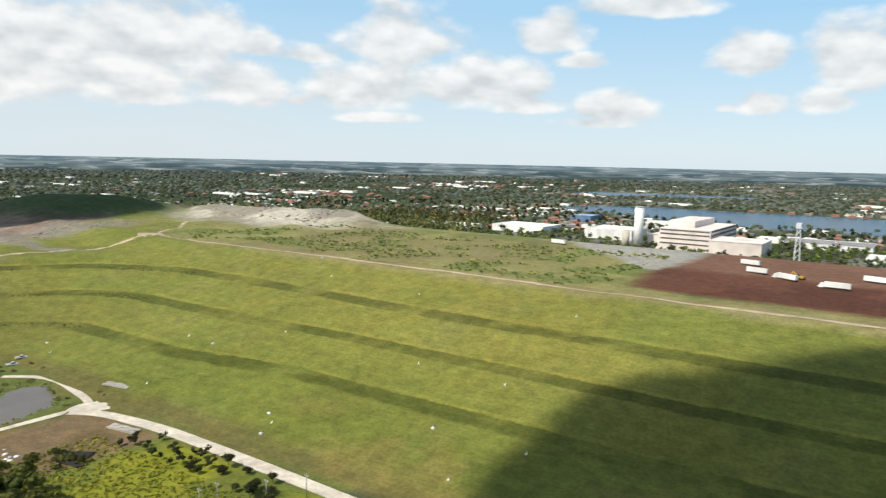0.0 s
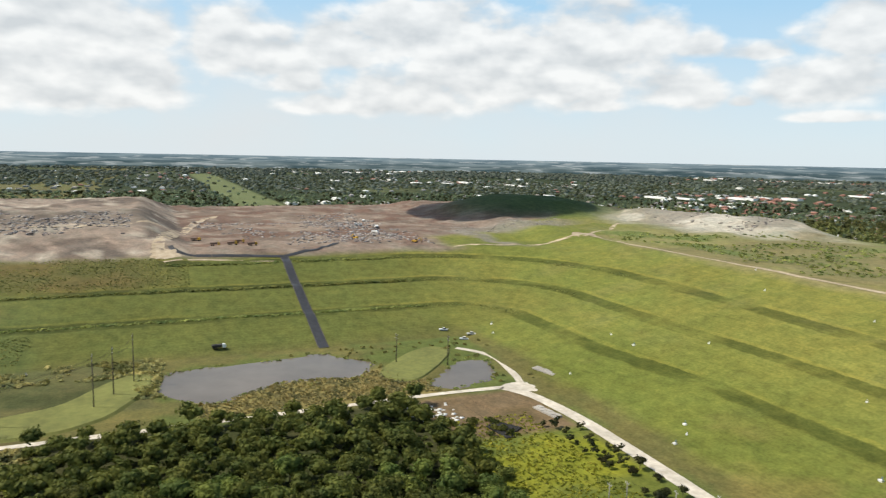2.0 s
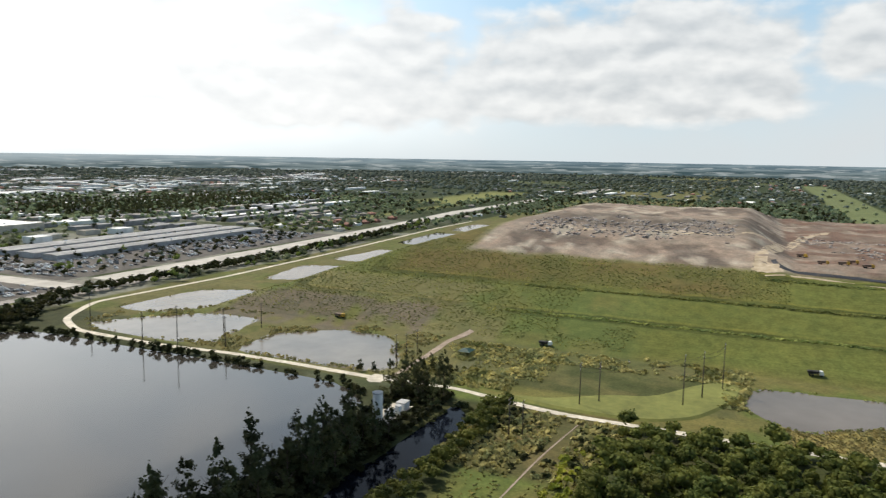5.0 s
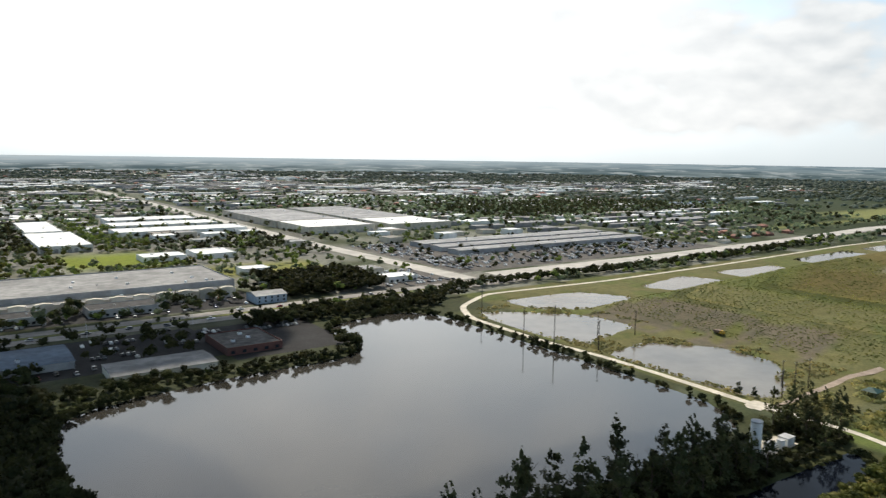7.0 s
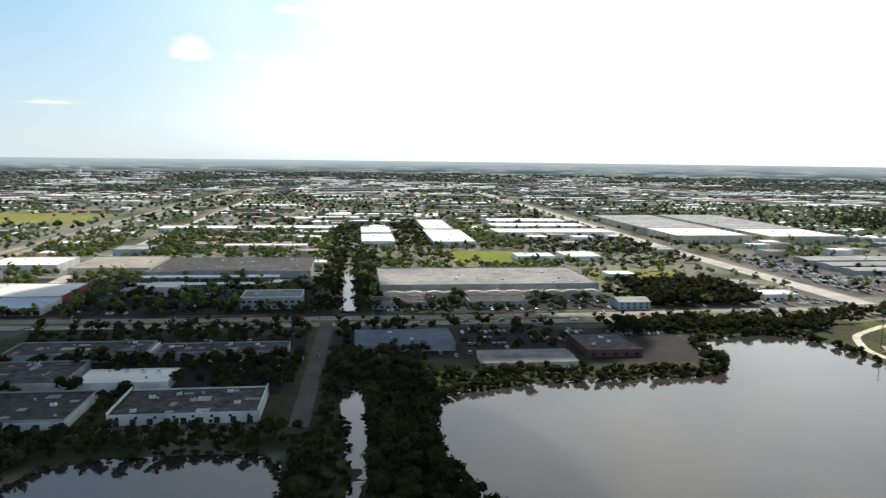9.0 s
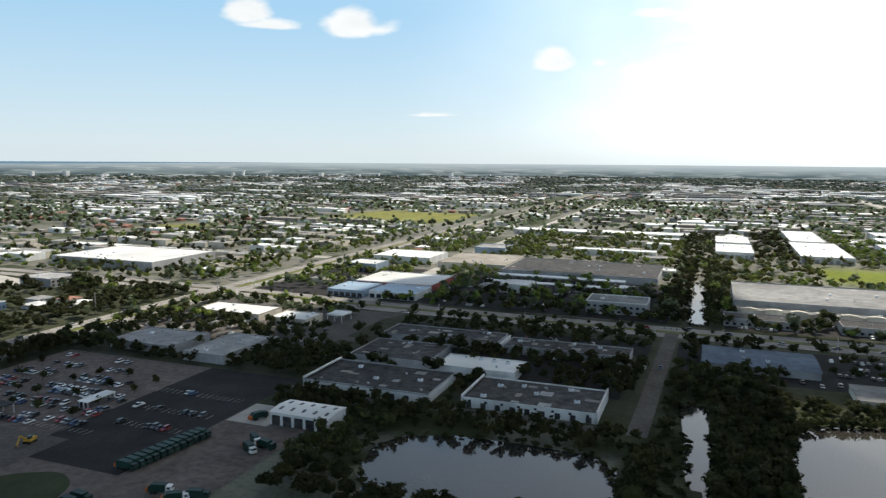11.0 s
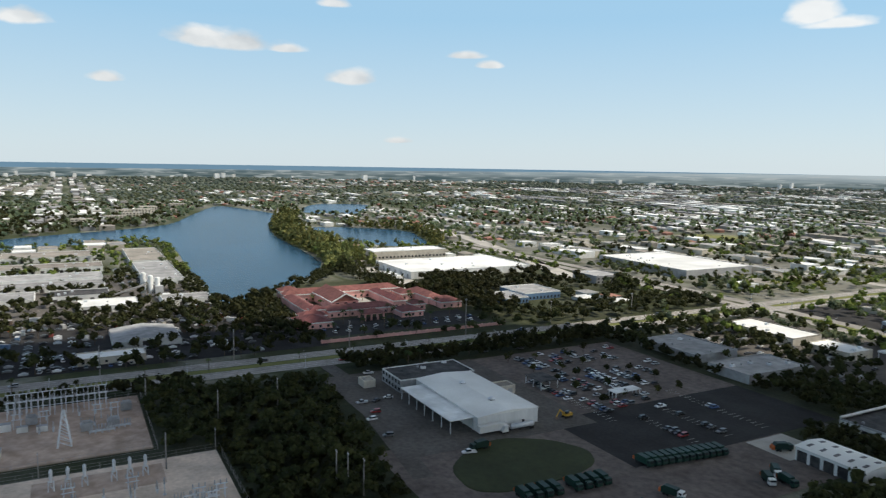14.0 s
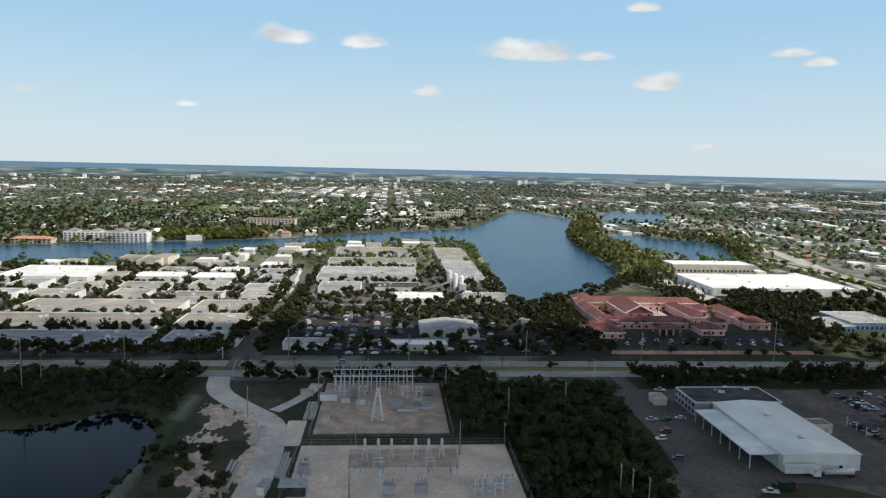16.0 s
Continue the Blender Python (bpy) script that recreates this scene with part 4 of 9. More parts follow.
def slab(name, x0, x1, y0, y1, mat, label, z=0.08, category="pavement", block=True, turn=0.0):
    s = Shape().box(-(x1 - x0) / 2, (x1 - x0) / 2, -(y1 - y0) / 2, (y1 - y0) / 2, -0.3, z)
    ob = new(name, s.mesh(name, M[mat]))
    ob.matrix_basis = pose((x0 + x1) / 2, (y0 + y1) / 2, 0, 0, 0, turn)
    if block:
        BLOCKED.append((x0, x1, y0, y1))
    return tagged(ob, label, category, kind="structure")


# the avenue on the east, two carriageways with a grass median
for x in (369.5, 388.5):
    ribbon("road", [(x, 900), (x, 300), (x, -900), (x, -2400)], 11.5, "avenue", "worn grey three-lane avenue", lift=0.22)
    for k in (-5.2, -1.9, 1.9, 5.2):
        ribbon("road_line", [(x + k, 300), (x + k, -700)], 0.18, "line", "white painted lane line", "road marking", lift=0.27, block=False, cross=1)
ribbon("median", [(379, 900), (379, -2400)], 6.0, "verge", "grass median strip", "median", lift=0.17)
# the avenue on the south
for y in (-466, -484):
    ribbon("road", [(900, y - 14), (380, y - 14), (250, y - 4), (100, y), (-160, y), (-420, y - 12), (-900, y - 45), (-1300, y - 70), (-2600, y - 60)], 12.0, "avenue", "worn grey three-lane avenue", lift=0.20 if y > -470 else 0.24)
ribbon("median", [(340, -489), (250, -479), (100, -475), (-160, -475), (-340, -482)], 5.0, "verge", "grass median strip", "median", lift=0.28)
ribbon("road", [(20, -478), (22, -380), (24, -285)], 8.5, "oldasphalt", "worn side street", lift=0.26)
ribbon("road", [(-395, -505), (-385, -800), (-390, -1300), (-400, -2600)], 22, "concrete", "pale wide avenue", lift=0.2)
ribbon("road", [(200, -484), (215, -430), (222, -385), (190, -378)], 8, "oldasphalt", "worn side street", lift=0.22)
ribbon("road", [(376, 84), (445, 84), (520, 80), (760, 74)], 6.5, "oldasphalt", "worn side street", lift=0.26)
ribbon("road", [(366, 86), (340, 82), (315, 63), (298, 47), (256, 44), (215, 46)], 11, "limeroad", "pale access road", lift=0.2)
ribbon("road", [(312, 50), (326, 41), (340, 36), (352, 35)], 6, "limeroad", "pale branch of the access road", lift=0.18, wav=0.5)
ribbon("road", [(372, -122), (330, -124), (300, -118), (250, -112), (215, -108)], 8, "oldasphalt", "worn yard lane", lift=0.16)
ribbon("road", [(400, -700), (900, -690), (1700, -690)], 14, "concrete", "pale street", lift=0.2)
ribbon("road", [(560, -446), (600, -455), (900, -530), (1600, -640)], 22, "concrete", "pale wide avenue", lift=0.2)
ribbon("road", [(250, -484), (260, -800), (270, -2200)], 14, "concrete", "pale street", lift=0.19)
# highway with its embankment road
ribbon("road", [(-430, -512), (-700, -512), (-1000, -525), (-1300, -552), (-1900, -530), (-3200, -480)], 26, "concrete", "pale dual highway", lift=0.3)
# service roads round the landfill
ribbon("dirt_road", [(-300, -170), (-302, -230), (-302, -265), (-297, -306), (-299, -380), (-316, -412), (-362, -440), (-492, -432), (-680, -436), (-980, -452), (-1120, -450)], 4.5, "limerock", "pale limerock service road", wav=0.5)
ribbon("dirt_road", [(-300, -172), (-304, -126), (-299, -112), (-292, -75), (-293, -10), (-295, 60), (-297, 120), (-296, 152)], 4.0, "limerock", "pale limerock service road", wav=0.6)
ribbon("dirt_road", [(-296, 152), (-285, 160), (-247, 165), (-200, 165), (-130, 164), (60, 162)], 6.5, "limerock", "white limerock service road", wav=0.4)
ribbon("dirt_road", [(-290, 158), (-300, 165), (-320, 168), (-340, 172), (-356, 170), (-368, 158)], 4.0, "limerock", "pale limerock spur", wav=0.6)
ribbon("dirt_road", [(-306, -163), (-369, -165), (-385, -168), (-404, -160)], 4.4, "drysoil", "grey-brown gravel track", wav=1.4)
ribbon("dirt_road", [(-613, 442), (-560, 395), (-525, 345), (-430, 350), (-310, 352), (-212, 352), (-100, 351), (40, 352)], 3.8, "haulroad", "pale tan haul road along the crest", wav=1.2)
ribbon("dirt_road", [(-525, 345), (-528, 322), (-526, 290), (-528, 255), (-540, 228)], 6.0, "haulroad", "pale tan haul road", wav=0.9)
ribbon("dirt_road", [(-540, 2), (-560, 0), (-606, 8), (-700, 26), (-760, 38), (-830, 60)], 9.0, "haulroad", "pale tan haul road between two heaps", wav=0.9)
ribbon("dirt_road", [(-608, -140), (-609, -50), (-640, 5), (-700, 22)], 4.0, "haulroad", "pale tan track along the mound", wav=0.9)
ribbon("dirt_road", [(-526, 4), (-533, 22), (-528, 52), (-522, 80)], 2.2, "haulroad", "pale tan track at the rim", wav=0.9)
ribbon("drain_chute", [(-391, 86.5), (-470, 87), (-530, 87.5)], 5.6, "liner", "dark lined drain chute down the slope", "drain", lift=0.35, step=3)
for k in (-2.95, 2.95):
    ribbon("drain_kerb", [(-391, 86.5 + k), (-470, 87 + k), (-530, 87.5 + k)], 0.35, "oldasphalt", "grey edge of the drain chute", "drain", lift=0.5, step=3, block=False)
ribbon("drain_chute", [(-531, 87), (-536, 50), (-539, 21), (-545, 11), (-556, 9)], 3.6, "liner", "dark lined ditch", "drain", lift=0.3, step=3)
ribbon("drain_chute", [(-531, 87), (-543, 110), (-560, 135)], 3.6, "liner", "dark lined ditch", "drain", lift=0.3, step=3)


def meadow(pts, lift, label, mat="verge"):
    """A mown patch with banks, raised a little."""
    out = rounded(pts, 2)
    n = len(out)
    cx, cy = sum(p[0] for p in out) / n, sum(p[1] for p in out) / n
    s = Shape()
    s.add([(x, y, -0.3) for x, y in out] + [(cx + (x - cx) * 0.93, cy + (y - cy) * 0.93, lift) for x, y in out], [tuple(range(n, 2 * n))] + [(i, (i + 1) % n, n + (i + 1) % n, n + i) for i in range(n)])
    tagged(new("meadow", s.mesh("meadow", M[mat])), label, "grass", kind="structure")
    xs, ys = [p[0] for p in pts], [p[1] for p in pts]
    BLOCKED.append((min(xs) + 8, max(xs) - 3, min(ys) + 12, max(ys) - 12))


meadow([(-303, -106), (-306, -86), (-324, -63), (-332, -40), (-364, -21), (-374, -8), (-362, 0), (-335, -8), (-312, -19), (-300, -35), (-297, -52), (-297, -82)], 0.9, "mown yellow-green grass knoll between ponds", "knoll")
meadow([(-337, 100), (-366, 126), (-378, 146), (-366, 156), (-340, 138), (-316, 116), (-322, 104)], 0.7, "mown green grass bank between ponds")
ribbon("dirt_road", [(-283, -64), (-245, -69), (-200, -72)], 0.6, "drysoil", "faint tan track across a field", "track", wav=0.8)


def junction(cx, cy, r, seed, mat, label):
    """A worn, uneven patch where tracks meet."""
    rng = np.random.default_rng(seed)
    a = np.arange(22) * 6.283 / 22
    q = r * (0.8 + 0.4 * rng.random(22))
    s = Shape().add([(cx, cy, max(height_at(cx, cy), 0) + 0.2)] + [(cx + v * math.cos(t), cy + v * math.sin(t), max(height_at(cx + v * math.cos(t), cy + v * math.sin(t)), 0) + 0.2) for t, v in zip(a, q)], [(0, k + 1, (k + 1) % 22 + 1) for k in range(22)])
    tagged(new("dirt_road", s.mesh("dirt_road", M[mat])), label, "road", kind="structure")


junction(-293, 160, 8.0, 3, "limerock", "worn pale junction of limerock roads")
junction(-300, -168, 6.0, 4, "limerock", "worn pale junction of limerock roads")
junction(-525, 345, 10.0, 5, "haulroad", "worn tan junction of haul roads")
junction(-541, 5, 10.0, 6, "haulroad", "worn tan ground where haul roads meet")


def sand_spill(line, spread, seed):
    """Loose sand lying thick along a line and breaking up into tongues and islands towards its edges."""
    xs, ys = [p[0] for p in line], [p[1] for p in line]
    step = 0.55
    X, Y = np.meshgrid(np.arange(min(xs) - 12, max(xs) + 12, step), np.arange(min(ys) - 12, max(ys) + 12, step))
    near = np.full(X.shape, 99.0)
    for (x0, y0), (x1, y1) in zip(line, line[1:]):
        f = np.clip(((X - x0) * (x1 - x0) + (Y - y0) * (y1 - y0)) / ((x1 - x0) ** 2 + (y1 - y0) ** 2), 0, 1)
        near = np.minimum(near, np.hypot(X - x0 - f * (x1 - x0), Y - y0 - f * (y1 - y0)))
    thick = 1 - near / spread + (fuzz(X, Y, 9, seed) - 0.5) * 2.6 + (fuzz(X * 0.5, Y * 1.6, 2.2, seed + 1) - 0.5) * 1.7
    i = np.arange(X.size).reshape(X.shape)
    f = np.stack([i[:-1, :-1], i[:-1, 1:], i[1:, 1:], i[1:, :-1]], -1).reshape(-1, 4)
    f = f[(thick > 0).ravel()[f].all(1)]
    used, f = np.unique(f, return_inverse=True)
    Z = np.maximum(height(X, Y), 0) + 0.05 + np.clip(thick, 0, 1) * 0.3
    me = raw_mesh("sand", np.stack([X, Y, Z], -1).reshape(-1, 3)[used], f.reshape(-1, 4), M["sand"], True)
    tagged(new("sand", me), "loose pale sand spilled beside an access road", "sand", kind="stuff")


sand_spill([(313, 76), (300, 70), (288, 72), (270, 70), (252, 68), (233, 62)], 6.2, 5)
sand_spill([(310, 62), (292, 55), (270, 51), (240, 51)], 3.2, 6)

# ---------------------------------------------------------------- distance and the cloud overhead
def build_distance():
    def ring(name, a0, a1, r, z0, z1, mat, label, taper=0.0):
        n = 90
        s = Shape()
        for k in range(n + 1):
            a = radians(a0 + (a1 - a0) * k / n)
            low = z0 if not taper else z1 - (z1 - z0) * min(1.0, 0.02 + (a - radians(a0)) / radians(taper))
            s.v += [(-math.sin(a) * r, math.cos(a) * r, low), (-math.sin(a) * r, math.cos(a) * r, z1)]
        s.f = [(2 * k, 2 * k + 1, 2 * k + 3, 2 * k + 2) for k in range(n)]
        tagged(new(name, s.mesh(name, mat)), label, "backdrop", kind="structure")

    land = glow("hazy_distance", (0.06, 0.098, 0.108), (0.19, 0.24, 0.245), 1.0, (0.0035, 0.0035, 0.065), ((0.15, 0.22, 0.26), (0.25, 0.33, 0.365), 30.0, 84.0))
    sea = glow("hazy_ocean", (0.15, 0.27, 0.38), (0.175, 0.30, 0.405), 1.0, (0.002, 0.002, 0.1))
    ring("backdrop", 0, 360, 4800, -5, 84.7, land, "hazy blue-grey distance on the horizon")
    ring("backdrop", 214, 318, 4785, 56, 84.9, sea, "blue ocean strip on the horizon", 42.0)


build_distance()


def build_cloud():
    """A cumulus between the sun and the land; its shade lies over the camera."""
    m = bpy.data.materials.new("cloud_vapour")
    m.use_nodes = True
    t = m.node_tree
    out, p = t.nodes["Material Output"], t.nodes["Principled BSDF"]
    p.inputs["Base Color"].default_value, p.inputs["Roughness"].default_value = (0.9, 0.9, 0.9, 1), 1.0
    a, tr, mx = t.nodes.new("ShaderNodeVertexColor"), t.nodes.new("ShaderNodeBsdfTransparent"), t.nodes.new("ShaderNodeMixShader")
    a.layer_name = "vapour"
    link(t, a.outputs[0], mx.inputs[0]), link(t, tr.outputs[0], mx.inputs[1]), link(t, p.outputs[0], mx.inputs[2]), link(t, mx.outputs[0], out.inputs[0])
    for up, x0, x1, y0, y1, blobs in CLOUDS_OVERHEAD:
        n = 170
        X, Y = np.meshgrid(np.linspace(x0, x1, n), np.linspace(y0, y1, n))
        body = np.full(X.shape, -9.0)
        for cx, cy, rx, ry in blobs:
            body = np.maximum(body, 1 - (np.abs((X - cx) / rx) ** 2.6 + np.abs((Y - cy) / ry) ** 2.6) ** (1 / 2.6))
        body = body + (fuzz(X, Y, 160, 61) - 0.5) * 0.22
        dens = ease(body, 0.03, 0.068)
        Z = up + np.clip(body, 0, 1) * 130 + fuzz(X, Y, 90, 62) * 40
        i = np.arange(n * n).reshape(n, n)
        f = np.stack([i[:-1, :-1], i[:-1, 1:], i[1:, 1:], i[1:, :-1]], -1).reshape(-1, 4)
        f = f[(dens > 0).ravel()[f].any(1)]
        me = raw_mesh("cloud", np.stack([X + SUN.x / SUN.z * Z, Y + SUN.y / SUN.z * Z, Z], -1).reshape(-1, 3), f, m, True)
        attr = me.color_attributes.new("vapour", "FLOAT_COLOR", "POINT")
        attr.data.foreach_set("color", np.repeat(dens.reshape(-1, 1), 4, 1).astype(np.float32).ravel())
        tagged(new("cloud", me), "grey-white cumulus cloud high overhead", "cloud", kind="structure")


# height, the stretch of land shaded, and the cloud's lobes over it
CLOUDS_OVERHEAD = [
    (430, -260, 700, -720, 700, [(172, 62, 325, 358), (90, -200, 180, 170), (115, -430, 160, 235), (335, -180, 95, 140), (-20, -425, 165, 78), (412, 170, 46, 150), (-165, -145, 98, 46), (285, -275, 120, 85), (438, -205, 62, 78), (425, -20, 52, 130)]),
    (430, -950, -420, 200, 620, [(-790, 435, 135, 125)]),
]
build_cloud()

# ---------------------------------------------------------------- vegetation
def ico(level):
    bm = bmesh.new()
    bmesh.ops.create_icosphere(bm, subdivisions=level, radius=1.0)
    v = np.array([p.co[:] for p in bm.verts])
    f = np.array([[q.index for q in p.verts] for p in bm.faces])
    bm.free()
    return v, f


ICO = {1: ico(1), 2: ico(2)}


def join(parts):
    vs, fs, k = [], [], 0
    for v, f in parts:
        vs.append(v), fs.append(f + k)
        k += len(v)
    return np.concatenate(vs), np.concatenate(fs)


def tufts(rng, centres, normals, size):
    """Folded leaf sprays: two triangles each."""
    n = len(centres)
    d = normals + rng.normal(0, 0.4, (n, 3))
    d /= np.linalg.norm(d, axis=1, keepdims=True) + 1e-9
    a = np.cross(d, rng.normal(0, 1, (n, 3)))
    a /= np.linalg.norm(a, axis=1, keepdims=True) + 1e-9
    b = np.cross(d, a)
    s = (size * rng.uniform(0.6, 1.35, n))[:, None]
    q = np.stack([centres - a * s * 0.55, centres + b * s * 0.6 - d * s * 0.12, centres + a * s * 0.55, centres - b * s * 0.6 + d * s * 0.2], 1)
    i = np.arange(n)[:, None] * 4
    return q.reshape(-1, 3), np.concatenate([i + [0, 1, 2], i + [0, 2, 3]])


def crown(seed, h, r, lobes, sprays, level, size, low=0.35, flat=0.9):
    rng = np.random.default_rng(seed)
    got, per = [], sprays // lobes
    for k in range(lobes):
        a, q = rng.uniform(0, 6.283), r * 0.62 * math.sqrt(rng.uniform(0, 1)) * (k > 0)
        c = np.array([q * math.cos(a), q * math.sin(a), h * (low + (0.93 - low) * rng.uniform(0.15, 0.75) * (1 - 0.3 * q / r))])
        e = np.array([1, 1, 0.85 * flat]) * r * rng.uniform(0.38, 0.62)
        v, f = ICO[level]
        got.append((c + v * e * (0.55 + 0.35 * rng.random((len(v), 1))), f))
        n = rng.normal(0, 1, (per, 3))
        n[:, 2] = np.abs(n[:, 2]) * 0.9 - 0.25
        n /= np.linalg.norm(n, axis=1, keepdims=True)
        got.append(tufts(rng, c + n * e * rng.uniform(0.6, 1.3, (per, 1)), n, size))
    return join(got)


def pine_crown(seed, h, r, sprays, size, limbs=26):
    """Feathery limbs on a leader, with a ragged spire."""
    rng = np.random.default_rng(seed)
    lz = np.concatenate([rng.uniform(0.12, 0.9, limbs - 3), [0.86, 0.92, 0.97]])
    la, ll = rng.uniform(0, 6.283, limbs), r * np.maximum(1.02 - lz, 0.06) ** 0.6 * rng.uniform(0.45, 1.25, limbs)
    limb = rng.choice(limbs, sprays, p=(ll + 0.4) / (ll + 0.4).sum())
    f = np.sqrt(rng.uniform(0.02, 1, sprays))
    q = ll[limb] * f
    a = la[limb] + rng.normal(0, 0.16, sprays)
    z = h * (lz[limb] + 0.07 * f * rng.uniform(0.3, 1.6, sprays)) + rng.normal(0, 0.3, sprays)
    c = np.stack([q * np.cos(a), q * np.sin(a), z], 1)
    m = np.stack([np.cos(a) * 0.6, np.sin(a) * 0.6, rng.uniform(0.4, 1.2, sprays)], 1)
    return tufts(rng, c, m / np.linalg.norm(m, axis=1, keepdims=True), size)


def trunk_shape(seed, h, r, limbs=4, top=0.6):
    rng = random.Random(seed)
    s = Shape().tube((0, 0, -0.3), (0.1, 0.05, h * top), r, r * 0.5, 7)
    for k in range(limbs):
        a = k * 6.283 / limbs + rng.uniform(-0.4, 0.4)
        s.tube((0, 0, h * (0.3 + 0.06 * k)), (math.cos(a) * h * 0.22, math.sin(a) * h * 0.22, h * (0.55 + 0.06 * k)), r * 0.4, r * 0.14, 5)
    return s


def palm_arrays(seed, h, fronds=13):
    rng = np.random.default_rng(seed)
    got = []
    for k in range(fronds):
        a = k * 6.283 / fronds + rng.uniform(-0.2, 0.2)
        rise = rng.uniform(-0.2, 0.9)
        d, w = np.array([math.cos(a), math.sin(a), 0]), np.array([-math.sin(a), math.cos(a), 0])
        mid = np.array([0, 0, h]) + d * 1.2 + [0, 0, rise]
        end = mid + d * 1.3 + [0, 0, rise * 0.3 - 1.0]
        v = np.array([[0, 0, h] - w * 0.1, [0, 0, h] + w * 0.1, mid - w * 0.45, mid + w * 0.45, mid + [0, 0, 0.15], end])
        got.append((v, np.array([[0, 4, 2], [0, 1, 4], [1, 3, 4], [2, 4, 5], [4, 3, 5]])))
    return join(got)


NEAR_TREES = [crown(10 + k, h, r, 10, 600, 1, 0.74) for k, (h, r) in enumerate(((9.5, 4.6), (8.0, 4.0), (11.5, 5.2), (7.0, 4.4), (10.0, 3.8)))]
LITE_TREES = [crown(20 + k, h, r, 8, 208, 1, 1.1) for k, (h, r) in enumerate(((9.5, 4.6), (8.0, 4.0), (11.5, 5.2), (7.0, 4.4), (10.0, 3.8)))]
MID_TREES = [crown(30 + k, h, r, 4, 44, 1, 1.65) for k, (h, r) in enumerate(((9.0, 4.4), (7.5, 3.8), (11.0, 4.8), (6.5, 3.4)))]
SMALL_TREES = [crown(40 + k, h, r, 2, 16, 1, 2.5) for k, (h, r) in enumerate(((8.5, 5.2), (7.0, 4.6), (10.5, 5.6), (6.0, 4.2)))]
FAR_TREES = [crown(50 + k, h, r, 1, 5, 1, 4.2) for k, (h, r) in enumerate(((9.0, 5.0), (7.5, 4.4), (11.0, 5.4)))]
def lump(seed, h, r):
    """A clump of crowns far off."""
    rng = np.random.default_rng(seed)
    v, f = ICO[1]
    f = f[v[f].mean(1)[:, 2] > -0.6]
    return v * [r, r * 0.8, h * 0.55] * rng.uniform(0.65, 1.2, (len(v), 1)) + [0, 0, h * 0.45], f


def sprig(seed, h, r, n):
    """A loose tuft of stems and leaves."""
    rng = np.random.default_rng(seed)
    a, q = rng.uniform(0, 6.283, n), r * np.sqrt(rng.random(n))
    c = np.stack([q * np.cos(a), q * np.sin(a), h * rng.uniform(0.3, 0.9, n)], 1)
    m = np.stack([np.cos(a) * 0.8, np.sin(a) * 0.8, rng.uniform(0.3, 1.0, n)], 1)
    return tufts(rng, c, m, 1.1 * h)


SPRIGS = [sprig(200 + k, 0.9, 0.9, 6) for k in range(3)]
LUMPS = [lump(95 + k, h, r) for k, (h, r) in enumerate(((8.5, 9), (7, 7.5), (10, 8)))]
PINES = [pine_crown(60 + k, h, r, 760, 0.85, 34) for k, (h, r) in enumerate(((19, 6.4), (15, 6.0), (22, 6.2), (11, 5.0)))]
FAR_PINES = [pine_crown(70 + k, h, r, 42, 2.8, 12) for k, (h, r) in enumerate(((16, 5.5), (12, 5.0), (9, 5.0)))]
SHRUBS = [crown(80 + k, h, r, 2, 34, 1, 0.95, low=0.1) for k, (h, r) in enumerate(((2.2, 1.8), (1.6, 1.5), (3.0, 2.2)))]
TINY = [crown(90 + k, 1.4, 1.3, 1, 9, 1, 0.9, low=0.0) for k in range(3)]

TREE_KINDS = {}


def tree_kind(key, name, arrays, mat, height_m, radius, label, category="tree"):
    trunk = trunk_shape(len(TREE_KINDS), height_m, radius).mesh("trunk", M["bark"])
    TREE_KINDS[key] = (name, trunk, [raw_mesh("crown", v, f, M[mat]) for v, f in arrays], label, category)


tree_kind("near", "broadleaf_tree", NEAR_TREES, "leaf", 8.5, 0.28, "leafy green broadleaf tree standing in dense woodland")
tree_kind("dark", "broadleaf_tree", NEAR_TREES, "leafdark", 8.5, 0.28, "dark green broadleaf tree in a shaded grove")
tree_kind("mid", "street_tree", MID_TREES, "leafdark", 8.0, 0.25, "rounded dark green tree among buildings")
tree_kind("light", "street_tree", MID_TREES, "leaf", 8.0, 0.25, "rounded leafy green tree beside a street")
tree_kind("pine", "pine_tree", PINES, "pine", 19.0, 0.3, "tall feathery dark green pine on the bank")


def palm_kind():
    s = Shape()
    for k in range(4):
        s.tube((0.05 * k, 0, 1.7 * k), (0.05 * (k + 1), 0, 1.7 * (k + 1)), 0.2 - 0.015 * k, 0.185 - 0.015 * k, 6)
    TREE_KINDS["palm"] = ("palm_tree", s.mesh("trunk", M["bark"]), [raw_mesh("crown", *palm_arrays(5 + k, 6.8), M["palm"]) for k in range(2)], "slender palm tree with drooping green fronds", "palm")


palm_kind()
TREE_SPOTS = []


def plant(key, x, y, size=1.0, rng=random, group="", z=None):
    name, trunk, crowns, label, category = TREE_KINDS[key]
    t = new(name, trunk)
    s = size * rng.uniform(0.85, 1.2)
    t.matrix_basis = pose(x, y, max(height_at(x, y) if z is None else z, -0.2), 0, 0, rng.uniform(0, 360)) @ Matrix.Diagonal((s, s, s * rng.uniform(0.9, 1.15), 1))
    c = new("crown", rng.choice(crowns))
    c.parent = t
    tagged(t, label, category, group)
    return t


def clear(x, y, m=0.0):
    return not any(x0 - m < x < x1 + m and y0 - m < y < y1 + m for x0, x1, y0, y1 in BLOCKED)


